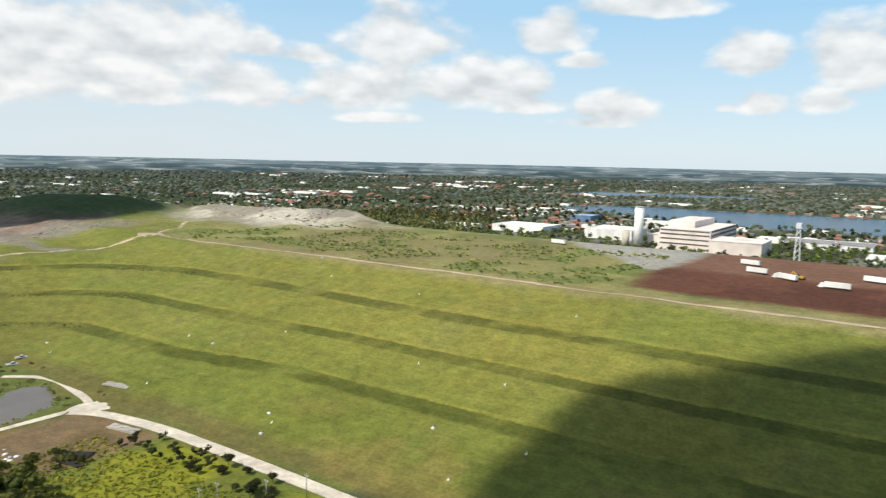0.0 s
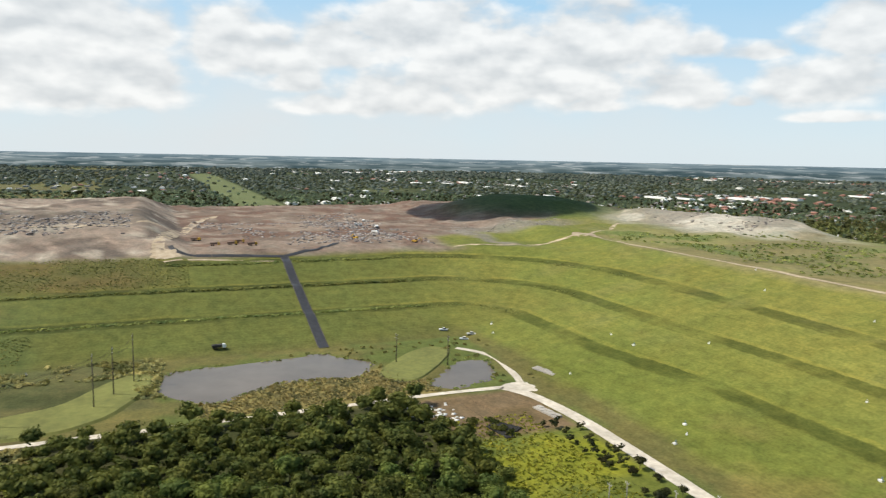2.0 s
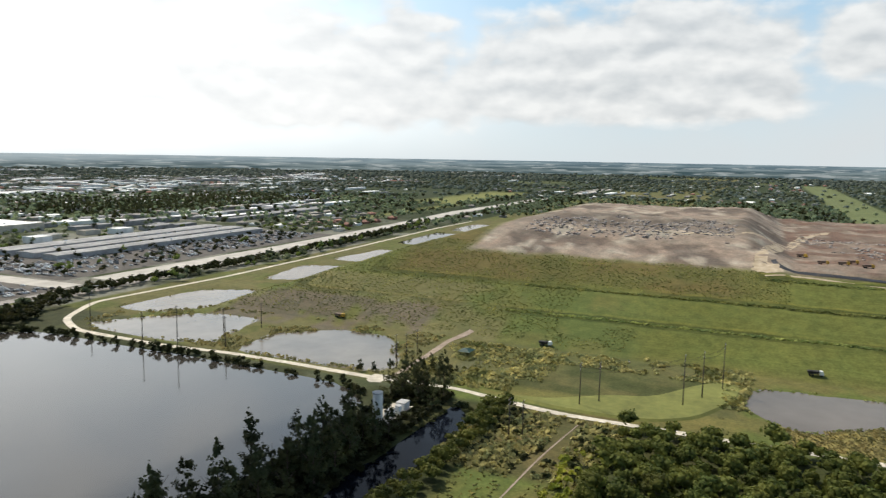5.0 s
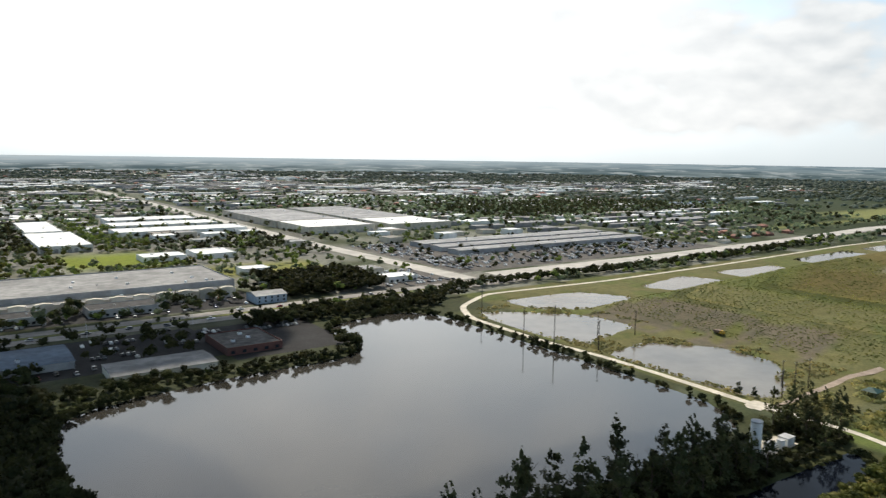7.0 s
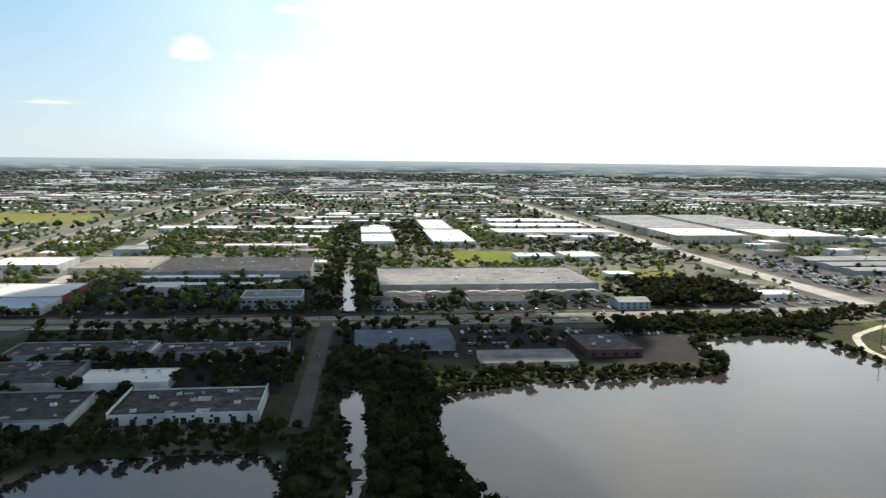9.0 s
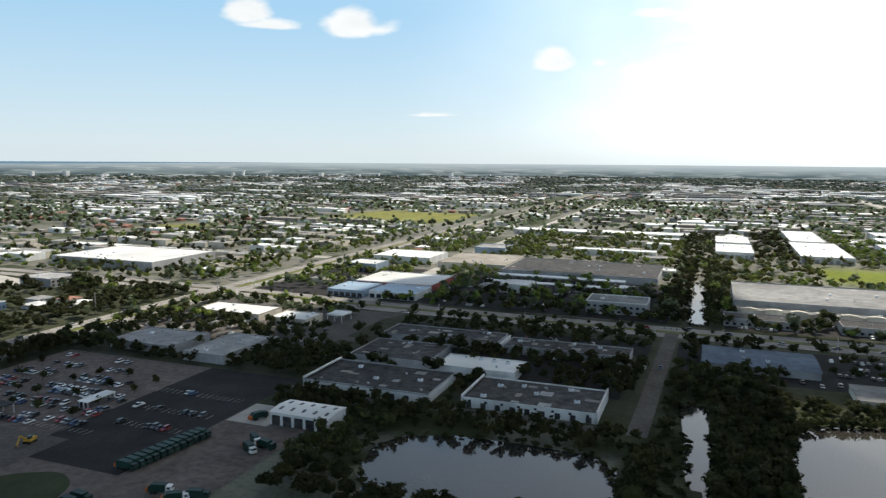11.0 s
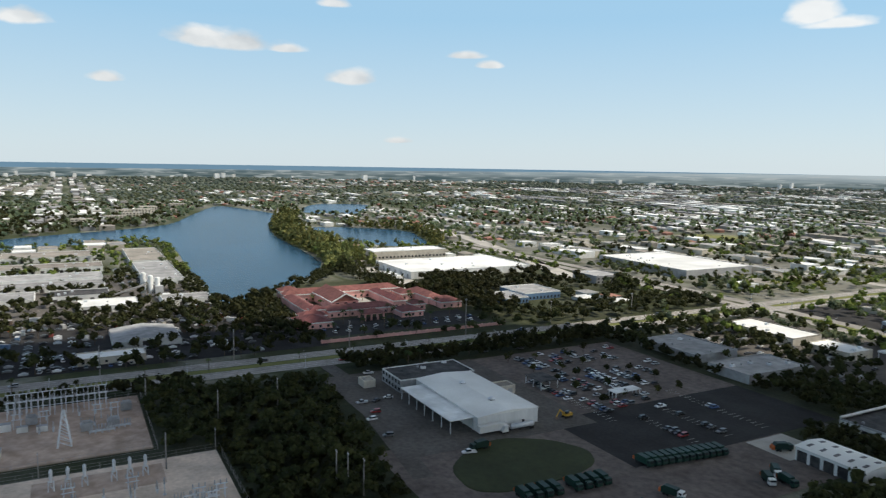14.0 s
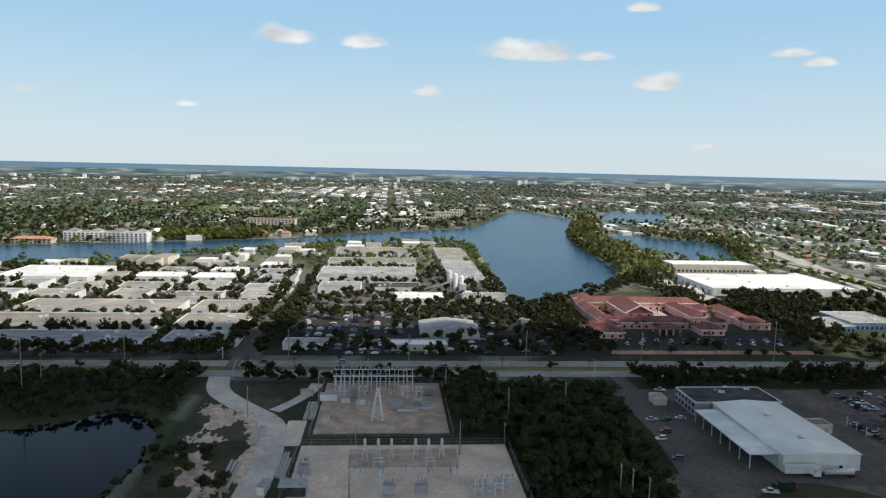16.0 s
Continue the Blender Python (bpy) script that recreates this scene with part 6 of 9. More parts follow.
for x0, x1, y0, y1, r, h in ((462, 496, 152, 262, "tanroof", 6), (513, 546, 150, 262, "tanroof", 6), (463, 497, 92, 138, "tanroof", 6), (424, 450, 90, 134, "greyroof", 5), (416, 449, 144, 236, "greyroof", 5), (642, 712, 265, 345, "whiteroof", 7), (512, 546, 92, 140, "tanroof", 6)):
    hall(x0, x1, y0, y1, h - 1.2, "white", r, "white-walled warehouse with a weathered flat roof", units=12, rows=(("bay_door", "w", max(4, int((y1 - y0) / 11)), 3.6, 3.4, 0.1),))
prng = random.Random(17)
for gx in range(4):
    for gy in range(6):
        x, y = 562 + gx * 44 + prng.uniform(-3, 3), 84 + gy * 52 + prng.uniform(-4, 4)
        if clear(x + 15, y + 20, 12) and not (gx == 3 and gy > 3):
            hall(x, x + prng.uniform(22, 31), y, y + prng.uniform(26, 42), prng.uniform(4, 5.6), "white", prng.choice(("whiteroof", "tanroof", "tanroof", "greyroof")), "white warehouse in a crowded industrial estate", units=3, rows=(("bay_door", "w", 4, 3.4, 3.2, 0.1),))


def arched_barn():
    b = thing("barn", "white gabled storage barn with a pale roof", "barn", (467, -40, 0))
    s, n = Shape(), 2
    for x in (-21, 21):
        s.v += [(x, 19 * math.cos(math.pi * k / n), 3.4 + 2.2 * math.sin(math.pi * k / n)) for k in range(n + 1)]
    s.f = [(k, k + 1, n + 2 + k, n + 1 + k) for k in range(n)]
    part("roof", s, M["greyroof"], b)
    w = Shape()
    for x in (-21, 21):
        ring = [(x, 19 * math.cos(math.pi * k / n), 3.35 + 2.15 * math.sin(math.pi * k / n)) for k in range(n + 1)]
        w.add(ring + [(x, -19, 0), (x, 19, 0)], [tuple(range(n + 3))])
    w.box(-21, 21, 18.7, 19, 0, 3.4).box(-21, 21, -19, -18.7, 0, 3.4)
    part("wall", w, M["white"], b)
    row_of(b, "bay_door", "w", -21.05, 21, -19, 19, 1, 6, 3.6, 0.05)
    BLOCKED.append((445, 489, -60, -20))


arched_barn()
hall(416, 430, -36, -2, 3.4, "cream", "whiteroof", "long pale site trailer in a yard", name="site_trailer", category="trailer", units=2, rows=(("window", "w", 6, 1.4, 1.0, 1.3),))
hall(418, 432, 36, 62, 3.6, "white", "greyroof", "low white workshop by the avenue", units=2)
# the pink complex
PINK = "pink stucco wing under a red tile roof"
for x0, x1, y0, y1, h, r in (
        (543, 557, -246, -148, 6.5, 3.4), (486, 543, -158, -147, 5.6, 2.6), (492, 543, -229, -219, 6.0, 2.6), (478, 496, -214, -162, 5.0, 2.8),
        (449, 470, -155, -133, 4.6, 3.8), (470, 482, -158, -140, 4.6, 2.8), (459, 476, -228, -211, 4.4, 3.4), (480, 490, -160.2, -150, 6.6, 2.6),
        (496, 536, -263, -250, 5.6, 3.2), (477, 496, -270, -252, 5.0, 3.4), (520, 540, -250, -238, 5.2, 2.8), (553, 565, -163, -148, 8.0, 3.0), (480, 490, -240, -229, 4.6, 2.6)):
    hip_house(x0, x1, y0, y1, h, "pinkwall", "tileroof", PINK, name="pink_building", rise=r, category="building", rows=(("window", "w", max(2, int((y1 - y0) / 5)), 1.6, 1.5, 1.2),), trim="white")
# the gabled centre wing, a cloister lawn and a white pool deck beside it
gb = thing("pink_building", "tall pink gabled wing with white trim under a red tile roof", "building", (520, -182, 0))
part("wall", Shape().box(-23, 23, -10, 10, -0.3, 8.0), M["pinkwall"], gb)
part("gable", Shape().add([(-23.1, -10, 8), (-23.1, 10, 8), (-23.1, 0, 13), (-22.4, -10, 8), (-22.4, 10, 8), (-22.4, 0, 13)], [(0, 2, 1), (3, 4, 5), (0, 1, 4, 3), (1, 2, 5, 4), (2, 0, 3, 5)]), M["pinkwall"], gb)
part("roof", Shape().add([(-23.8, -11, 7.7), (23, -11, 7.7), (23, 0, 13.4), (-23.8, 0, 13.4), (-23.8, 11, 7.7), (23, 11, 7.7)], [(0, 1, 2, 3), (3, 2, 5, 4), (1, 5, 2), (0, 3, 4), (0, 4, 5, 1)]), M["tileroof"], gb)
for k in (-1, 1):
    part("fascia", Shape().beam((-24.1, k * 11.2, 7.6), (-24.1, 0, 13.3), 0.5, 0.9), M["white"], gb)
    part("eave", Shape().box(-23.8, 23, k * 11.2 - 0.3, k * 11.2 + 0.3, 7.0, 7.7), M["white"], gb)
row_of(gb, "window", "w", -23.1, 23, -10, 10, 3, 2.2, 2.4, 4.2)
BLOCKED.append((496, 544, -193, -171))
slab("cloister_lawn", 498, 542, -170, -161, "lawn", "small green cloister lawn", 0.12)
slab("pool_deck", 498, 542, -214, -194, "concrete", "pale pool deck in a courtyard", 0.12)
hip_house(500, 508, -206, -196, 3.0, "white", "white", "low white pavilion in a courtyard", name="pavilion", rise=0.5, category="pavilion")
pc = thing("entrance_porch", "pink arched porch with a red tile roof", "porch", (466, -190, 0))
part("roof", Shape().hip(-7, 7, -8, 8, 5, 2.4), M["tileroof"], pc)
for x in (-6, 6):
    for y in (-7, -2.4, 2.4, 7):
        part("column", Shape().box(x - .5, x + .5, y - .5, y + .5, 0, 5), M["pinkwall"], pc)
wl = thing("boundary_wall", "long low pink stucco boundary wall", "wall", (411, -201, 0))
part("panel", Shape().box(-0.2, 0.2, -66, 66, 0, 2.0), M["pinkwall"], wl)
for k in range(23):
    part("pier", Shape().box(-0.35, 0.35, -0.35, 0.35, 0, 2.4), M["pinkwall"], wl).location = (0, -66 + k * 6, 0)


# apartment blocks across the east lake
def apartments(x0, x1, y0, y1, floors, wall, roof, label, hip=0.0):
    h = floors * 3.1
    rows = []
    for f in range(floors):
        rows.append(("window", "w", max(4, int((y1 - y0) / 5.5)), 2.8, 1.7, 0.7 + 3.1 * f))
    if hip:
        return hip_house(x0, x1, y0, y1, h, wall, roof, label, "apartment_block", hip, "apartments", rows)
    return hall(x0, x1, y0, y1, h, wall, roof, label, "apartment_block", "apartments", 3, rows)


shore = apartments(974, 997, 322, 430, 4, "white", "tanroof", "long cream four-storey apartment block with hipped stair towers on the shore")
for y in (-44, -16, 14, 44):
    part("tower", Shape().box(-8, 8, -7, 7, 12.3, 14.2), M["white"], shore).location = (0, y, 0)
    part("tower_roof", Shape().hip(-8, 8, -7, 7, 14.2, 3.4), M["tanroof"], shore).location = (0, y, 0)
for f in range(4):
    part("balcony", Shape().box(-12.6, -11.52, -50, 50, 3.1 * f + 0.1, 3.1 * f + 0.5), M["white"], shore)
apartments(944, 961, 432, 482, 2, "cream", "orangeroof", "tan two-storey waterside apartments", 3)
apartments(900, 924, 500, 560, 4, "white", "tanroof", "white apartment block on the shore")
apartments(1210, 1236, 158, 238, 5, "cream", "tileroof", "tan five-storey apartment block", 0)
for k in range(7):
    hip_house(1070 + (k % 2) * 26, 1088 + (k % 2) * 26, 148 + k * 14, 159 + k * 14, 6, "cream", "orangeroof", "waterside townhouse with an orange tile roof", rise=3)
for x, y, f in ((1390, -95, 3), (1425, -125, 4), (1470, -150, 5), (1545, -120, 3), (1605, -170, 4), (1690, -240, 4), (1330, -40, 3)):
    apartments(x, x + 22, y, y + 34, f, "cream", "tanroof", "tan mid-rise apartment block by the lake")


# the works beyond the landfill
def works():
    b = thing("power_plant", "stepped cream waste-to-energy plant hall with ribbon windows", "power plant", (-258, 990, 0))
    part("hall", Shape().box(-32, 32, -70, 70, 0, 29), M["palewall"], b)
    part("boiler_house", Shape().box(-30, 4, -40, 60, 29, 37), M["palewall"], b)
    part("lower_hall", Shape().box(-50, -32.2, -62, 50, 0, 18), M["palewall"], b)
    for z in (9, 15, 21, 26):
        part("louvre_band", Shape().box(32.02, 32.3, -66, 66, z, z + 2.6), M["louvre"], b)
        part("louvre_band", Shape().box(-31, 31, -70.3, -70.02, z, z + 1.8), M["louvre"], b)
    part("annex", Shape().box(36, 96, -92, -30, 0, 19), M["palewall"], b)
    part("annex_roof", Shape().box(35.5, 96.5, -92.5, -29.5, 19, 19.8), M["palewall"], b)
    s = thing("smokestack", "tall plain white concrete smokestack", "chimney", (-314, 908, 0))
    part("shaft", Shape().tube((0, 0, 0), (0, 0, 55), 6.0, 5.6, 16), M["white"], s, smooth=True)
    part("rim", Shape().tube((0, 0, 54), (0, 0, 55.6), 6.0, 6.0, 16), M["greywall"], s)
    d = thing("silo", "squat concrete silo beside the stack", "silo", (-328, 900, 0))
    part("shaft", Shape().tube((0, 0, 0), (0, 0, 24), 5.2, 5.2, 14), M["cream"], d, smooth=True)
    w = thing("water_tower", "slim white lattice tower", "tower", (-115, 832, 0))
    for x, y in ((-3, -3), (3, -3), (3, 3), (-3, 3)):
        part("leg", Shape().beam((x, y, 0), (x * 0.5, y * 0.5, 46), 0.55), M["metal"], w)
    for k in range(7):
        q = 3 - 1.5 * k / 7
        part("brace", Shape().beam((-q, -q, k * 6.5), (q, -q, k * 6.5 + 6), 0.5), M["white"], w)
    part("head", Shape().box(-2.6, 2.6, -2.6, 2.6, 46, 52), M["metal"], w)
    hall(-424, -352, 990, 1060, 14, "white", "whiteroof", "white and yellow industrial hall", units=4)
    hall(-580, -490, 985, 1050, 10, "white", "whiteroof", "long white industrial hall", units=4)
    hall(-640, -600, 960, 985, 8, "white", "whiteroof", "white domed industrial hall", units=1)
    hall(-560, -520, 1240, 1290, 12, "bluewall", "blueroof", "blue-roofed hall beside a lake", units=2)
    hall(-420, -330, 1230, 1290, 8, "white", "whiteroof", "long white lakeside hall", units=4)
    hall(-170, -60, 1080, 1150, 7, "white", "greyroof", "low white works building", units=5)
    hall(-60, 20, 960, 1010, 6, "white", "whiteroof", "low white works building", units=5)
    hall(-20, 80, 1100, 1160, 7, "white", "greyroof", "low white works building", units=5)
    for k in range(5):
        hall(-330 + k * 40, -300 + k * 40, 1080 + (k % 2) * 40, 1110 + (k % 2) * 40, 6, "white", "whiteroof", "small white shed by the works", units=1)


works()


# concrete plant by the lake
def batch_plant(x, y):
    b = thing("concrete_plant", "pale concrete batching plant with tall silos and a conveyor", "concrete plant", (x, y, 0))
    for k, h in enumerate((17, 19, 15)):
        px, py = 4.6 * (k % 2), -5.2 * (k // 2) + 5.0 * (k == 1)
        part("silo", Shape().tube((px, py, 5), (px, py, h), 2.0, 2.0, 12).tube((px, py, 2.4), (px, py, 5), 0.5, 2.0, 12).tube((px, py, h), (px, py, h + 0.8), 2.0, 0.6, 12), M["white"], b, smooth=False)
        for a in range(4):
            part("leg", Shape().box(px - 0.2 + 1.5 * (a % 2 * 2 - 1), px + 0.2 + 1.5 * (a % 2 * 2 - 1), py - 0.2 + 1.5 * (a // 2 * 2 - 1), py + 0.2 + 1.5 * (a // 2 * 2 - 1), 0, 5.4), M["metal"], b)
    part("conveyor", Shape().beam((-2, 3, 11), (-9, 38, 2), 1.6, 1.2), M["greyroof"], b)
    part("hopper_house", Shape().box(-6, 1, -9, -3, 0, 9), M["greywall"], b)
    part("office", Shape().box(-20, -9, -14, -4, 0, 4), M["white"], b)


batch_plant(612, -58)

for x0, x1, y0, y1, r, lab in ((428, 444, -402, -386, "whiteroof", "white-roofed house among dark trees"), (452, 468, -384, -370, "whiteroof", "white-roofed house by the avenue"), (450, 464, -408, -396, "orangeroof", "small house with an orange roof"), (472, 486, -402, -388, "greyroof", "grey-roofed house among dark trees")):
    hip_house(x0, x1, y0, y1, 3.2, "white", r, lab, rise=1.8, rows=(("window", "w", 3, 1.4, 1.2, 1.0),))


# repairs and pale sheets on the dark flat roofs
def roof_patches(x0, x1, y0, y1, h, n, seed):
    q = random.Random(seed)
    b = thing("roof_repairs", "pale patches and sheets on a dark flat roof", "roof patch", (0, 0, h), kind="structure")
    for k in range(n):
        x, y, w, d = q.uniform(x0 + 4, x1 - 4), q.uniform(y0 + 3, y1 - 3), q.uniform(0.8, 3.4), q.uniform(0.8, 3.0)
        part("patch", Shape().box(x - w, x + w, y - d, y + d, 0.115, 0.13 + 0.004 * k), M[q.choice(("greyroof", "greyroof", "tanroof", "darkroof"))], b)


for k, (x0, x1, y0, y1, h) in enumerate(((116, 181, -327, -290, 4.0), (41, 101, -326, -293, 4.0), (136, 182, -376, -338, 4.0), (38, 108, -407, -387, 4.2), (113, 186, -414, -387, 4.2), (42, 186, -742, -652, 6.0))):
    roof_patches(x0, x1, y0, y1, h, 10, 500 + k)

# ---------------------------------------------------------------- poles, wires, the substation and works gear
def utility_pole(x, y, h, mat="pole", arms=2, label="tall weathered grey utility pole", wide=2.6):
    b = thing("utility_pole", label, "utility pole", (x, y, max(height_at(x, y), 0)), 0, "utility poles")
    part("shaft", Shape().tube((0, 0, -0.5), (0, 0, h), 0.30 if h > 10 else 0.2, 0.18 if h > 10 else 0.13, 8), M[mat], b, smooth=True)
    for k in range(arms):
        part("crossarm", Shape().beam((-wide / 2, 0, h - 0.8 - 1.9 * k), (wide / 2, 0, h - 0.8 - 1.9 * k), 0.16), M[mat], b)
    for k in range(max(arms, 1)):
        for s in (-1, 1):
            part("insulator", Shape().tube((s * wide * 0.46, 0, h - 0.75 - 1.9 * k), (s * wide * 0.46, 0, h - 0.25 - 1.9 * k), 0.1, 0.07, 6), M["metal"], b)
    return b


AVENUE_POLES = [(394, 144, 14), (393, 55, 18), (394, -12, 16), (394, -79, 18), (395, -147, 17), (395, -227, 24), (402, -300, 16), (402, -375, 16), (335, 169, 30), (343, 164, 18), (394, 230, 18)]
YARD_POLES = [(304, 60, 14), (318, 31, 16), (226, 12, 13), (271, 12, 10), (332, -28, 14), (261, -28, 14), (272, -47, 9), (299, -53, 15), (306, -80, 15), (225, -79, 12), (219, -81, 13), (212, -84, 13)]
POND_POLES = [(-306, -69, 20), (-314, -62, 19), (-326, -27, 24), (-341, -20, 23), (-358, -12, 24), (-259, -86, 16), (-261, -81, 15), (-350, 116, 16), (-339, 141, 16)]
WOOD_POLES = [(-290, -315, 20), (-298, -297, 24), (-328, -290, 18), (-310, -273, 18), (-357, -285, 16), (-337, -178, 13), (-319, -168, 14), (-312, -383, 20), (-330, -168, 16), (-345, -169, 15)]
for x, y, h in AVENUE_POLES:
    utility_pole(x, y, h, arms=1 if h > 15 else 0, wide=2.2)
for x, y, h in YARD_POLES:
    utility_pole(x, y, h, arms=1 if h > 12 else 0, wide=1.6)
for x, y, h in POND_POLES:
    utility_pole(x, y, h, "woodpole", 2, "tall dark wooden transmission pole", 3.4)
for x, y, h in WOOD_POLES:
    utility_pole(x, y, h, "woodpole", 1, "tall dark wooden pole beside a pond", 2.6)
for x, y, h in ((-179, 131, 8), (-178, 137, 8), (-169, 149, 7), (-160, 158, 8)):
    utility_pole(x, y, h, "pole", 1, "short concrete pole beside the white road", 1.8)


def wires(name, pts, label, drop=1.6, n=10, thick=0.03):
    """One continuous wire, sagging from pole to pole."""
    line = [Vector(pts[0])]
    for a, b in zip(pts, pts[1:]):
        a, b = Vector(a), Vector(b)
        line += [a.lerp(b, k / n) - Vector((0, 0, drop * 4 * (k / n) * (1 - k / n))) for k in range(1, n + 1)]
    s = Shape()
    for p in line:
        s.v += [(p.x + i * thick, p.y + i * thick * 0.3, p.z + j * thick) for i, j in ((-1, -1), (1, -1), (1, 1), (-1, 1))]
    s.f = [(4 * k + i, 4 * k + (i + 1) % 4, 4 * k + 4 + (i + 1) % 4, 4 * k + 4 + i) for k in range(len(line) - 1) for i in range(4)]
    tagged(new(name, s.mesh(name, M["rubber"])), label, "power line")


for k in (-1.1, 1.1):
    wires("power_line", [(394 + k, y, 14.5) for y in (230, 144, 55, -12, -79, -147, -227, -300, -375)], "sagging power line along the avenue")
    for z in (22, 20):
        wires("power_line", [(-358 + k, -12, z), (-341 + k, -20, z), (-326 + k, -27, z), (-306 + k, -69, z - 4)], "sagging power line over the ponds")
for k in range(5):
    wires("power_line", [(-262, 96 + 6 * k, 9), (-206, 108 + 6 * k, 8.2), (-150, 122 + 6 * k, 9)], "thin wire strung across a field", thick=0.025)


def street_lamp(x, y, turn):
    b = thing("street_lamp", "slim grey street lamp with a single arm", "street lamp", (x, y, 0), turn, "street lamps")
    part("post", Shape().tube((0, 0, 0), (0, 0, 9), 0.13, 0.08, 6), M["metal"], b)
    part("arm", Shape().tube((0, 0, 8.9), (2.4, 0, 9.4), 0.07, 0.05, 5), M["metal"], b)
    part("head", Shape().box(2.2, 3.0, -0.18, 0.18, 9.3, 9.5), M["greywall"], b)


for k in range(9):
    street_lamp(362.4, 250 - 60 * k, 0)
for k in range(9):
    street_lamp(300 - 62 * k, -458.5 - (6 if k == 0 else 0), -90)


def signal_mast(x, y, turn):
    b = thing("traffic_signal", "grey mast arm carrying traffic signals", "traffic signal", (x, y, 0), turn)
    part("post", Shape().tube((0, 0, 0), (0, 0, 7), 0.22, 0.16, 8), M["metal"], b)
    part("arm", Shape().tube((0, 0, 6.6), (14, 0, 7.2), 0.15, 0.08, 6), M["metal"], b)
    for k in (6, 10, 13):
        part("signal_head", Shape().box(k - 0.2, k + 0.2, -0.2, 0.2, 6.0, 7.0), M["rubber"], b)


for p in ((360, 78, 0), (398, 92, 180), (360, -470, 0), (400, -505, 180), (362, -505, 90), (30, -458, 180), (-382, -470, 90)):
    signal_mast(*p)


# substation gear, z above the raised pad
PAD = 0.5


def breaker(x, y, turn=0.0):
    b = thing("circuit_breaker", "grey circuit breaker with three bushings", "switchgear", (x, y, PAD), turn, "circuit breakers")
    part("frame", Shape().box(-1.2, 1.2, -0.4, 0.4, 0.8, 1.5).box(-1.1, -0.9, -0.3, 0.3, 0, 0.8).box(0.9, 1.1, -0.3, 0.3, 0, 0.8), M["metal"], b)
    for k in (-0.9, 0, 0.9):
        part("bushing", Shape().tube((k, 0, 1.5), (k * 1.15, 0, 3.8), 0.26, 0.15, 6), M["greywall"], b)
    return b


def transformer(x, y):
    b = thing("transformer", "pale grey power transformer with cooling fins", "transformer", (x, y, PAD), 0, "transformers")
    part("tank", Shape().box(-1.5, 1.5, -2.2, 2.2, 0.3, 3.4), M["greywall"], b)
    for k in range(6):
        part("radiator", Shape().box(1.6, 2.2, -2 + k * 0.7, -1.7 + k * 0.7, 0.6, 3.2), M["metal"], b)
    part("conservator", Shape().tube((-0.6, -1.6, 4.2), (-0.6, 1.6, 4.2), 0.5, 0.5, 10), M["greywall"], b)
    for k in (-1.2, 0, 1.2):
        part("bushing", Shape().tube((0.3, k, 3.4), (0.5, k, 5.4), 0.2, 0.09, 6), M["tanroof"], b)
    return b


def bay_gantry(x, y, h, turn=0.0):
    b = thing("substation_gantry", "tall galvanised steel gantry topped with insulators", "gantry", (x, y, PAD), turn, "substation gantries")
    leg = Shape()
    for q in (-0.75, 0.75):
        leg.beam((q, 0, 0), (q * 0.35, 0, h), 0.26)
    for k in range(1, int(h / 1.6)):
        w = 0.75 - 0.49 * k * 1.6 / h
        leg.beam((-w, 0, k * 1.6), (w, 0, k * 1.6), 0.16)
    for q in (-1.3, 1.3):
        part("leg", leg, M["metal"], b).location = (0, q, 0)
    part("crossbeam", Shape().beam((0, -2.1, h), (0, 2.1, h), 0.34).beam((0, -2.1, h * 0.62), (0, 2.1, h * 0.62), 0.26), M["metal"], b)
    ins = Shape()
    for q in (-1.9, 0, 1.9):
        ins.tube((0, q, h + 0.1), (0, q, h + 1.5), 0.24, 0.16, 6)
    part("insulator", ins, M["greywall"], b)
    return b


for k in range(9):
    bay_gantry(347, 24 - 4.4 * k, 8.5), bay_gantry(340, 24 - 4.4 * k, 7.0)
for y in (21, 11.5, -8.5, -15):
    bay_gantry(327, y, 6.0)
for k in range(6):
    breaker(334, -14 + k * 6.2), breaker(318, -12 + k * 5)
    if k < 4:
        breaker(308, -13 + 2.4 * k, 90), breaker(311, -19 + 2.2 * k, 90)
for p in ((333, -20), (330, 16), (314, -14), (313, -4)):
    transformer(*p)
at_ = thing("lattice_tower", "A-shaped galvanised lattice tower in a substation", "tower", (300, 4, PAD))
for s in (-1, 1):
    for q in (-1, 1):
        part("leg", Shape().beam((s * 2.4, q * 2.4, 0), (s * 0.3, q * 0.3, 14), 0.42), M["metal"], at_)
for k in range(6):
    q = 2.4 - 2.1 * k / 6
    for s in (-1, 1):
        part("brace", Shape().beam((s * q, -q, k * 2.3), (s * (q - .35), q - .35, k * 2.3 + 2.3), 0.2), M["metal"], at_)
        part("brace", Shape().beam((-q, s * q, k * 2.3), (q - .35, s * (q - .35), k * 2.3 + 2.3), 0.2), M["metal"], at_)
slab("gear_bed", 250, 267, -27, 14, "soilgravel", "grey gravel bed under switchgear", 0.504, block=False)
for x, y in ((240, 11), (240, 2), (240, -7), (240, -16), (240, -25)):
    b = thing("bus_support", "slim steel post with a stacked insulator", "bus support", (x, y, PAD), 0, "bus supports")
    part("post", Shape().tube((0, 0, 0), (0, 0, 3.8), 0.26, 0.22, 6).box(-0.5, 0.5, -0.5, 0.5, 0, 0.3), M["metal"], b)
    part("insulator", Shape().tube((0, 0, 3.8), (0, 0, 6.0), 0.34, 0.24, 8), M["greywall"], b)
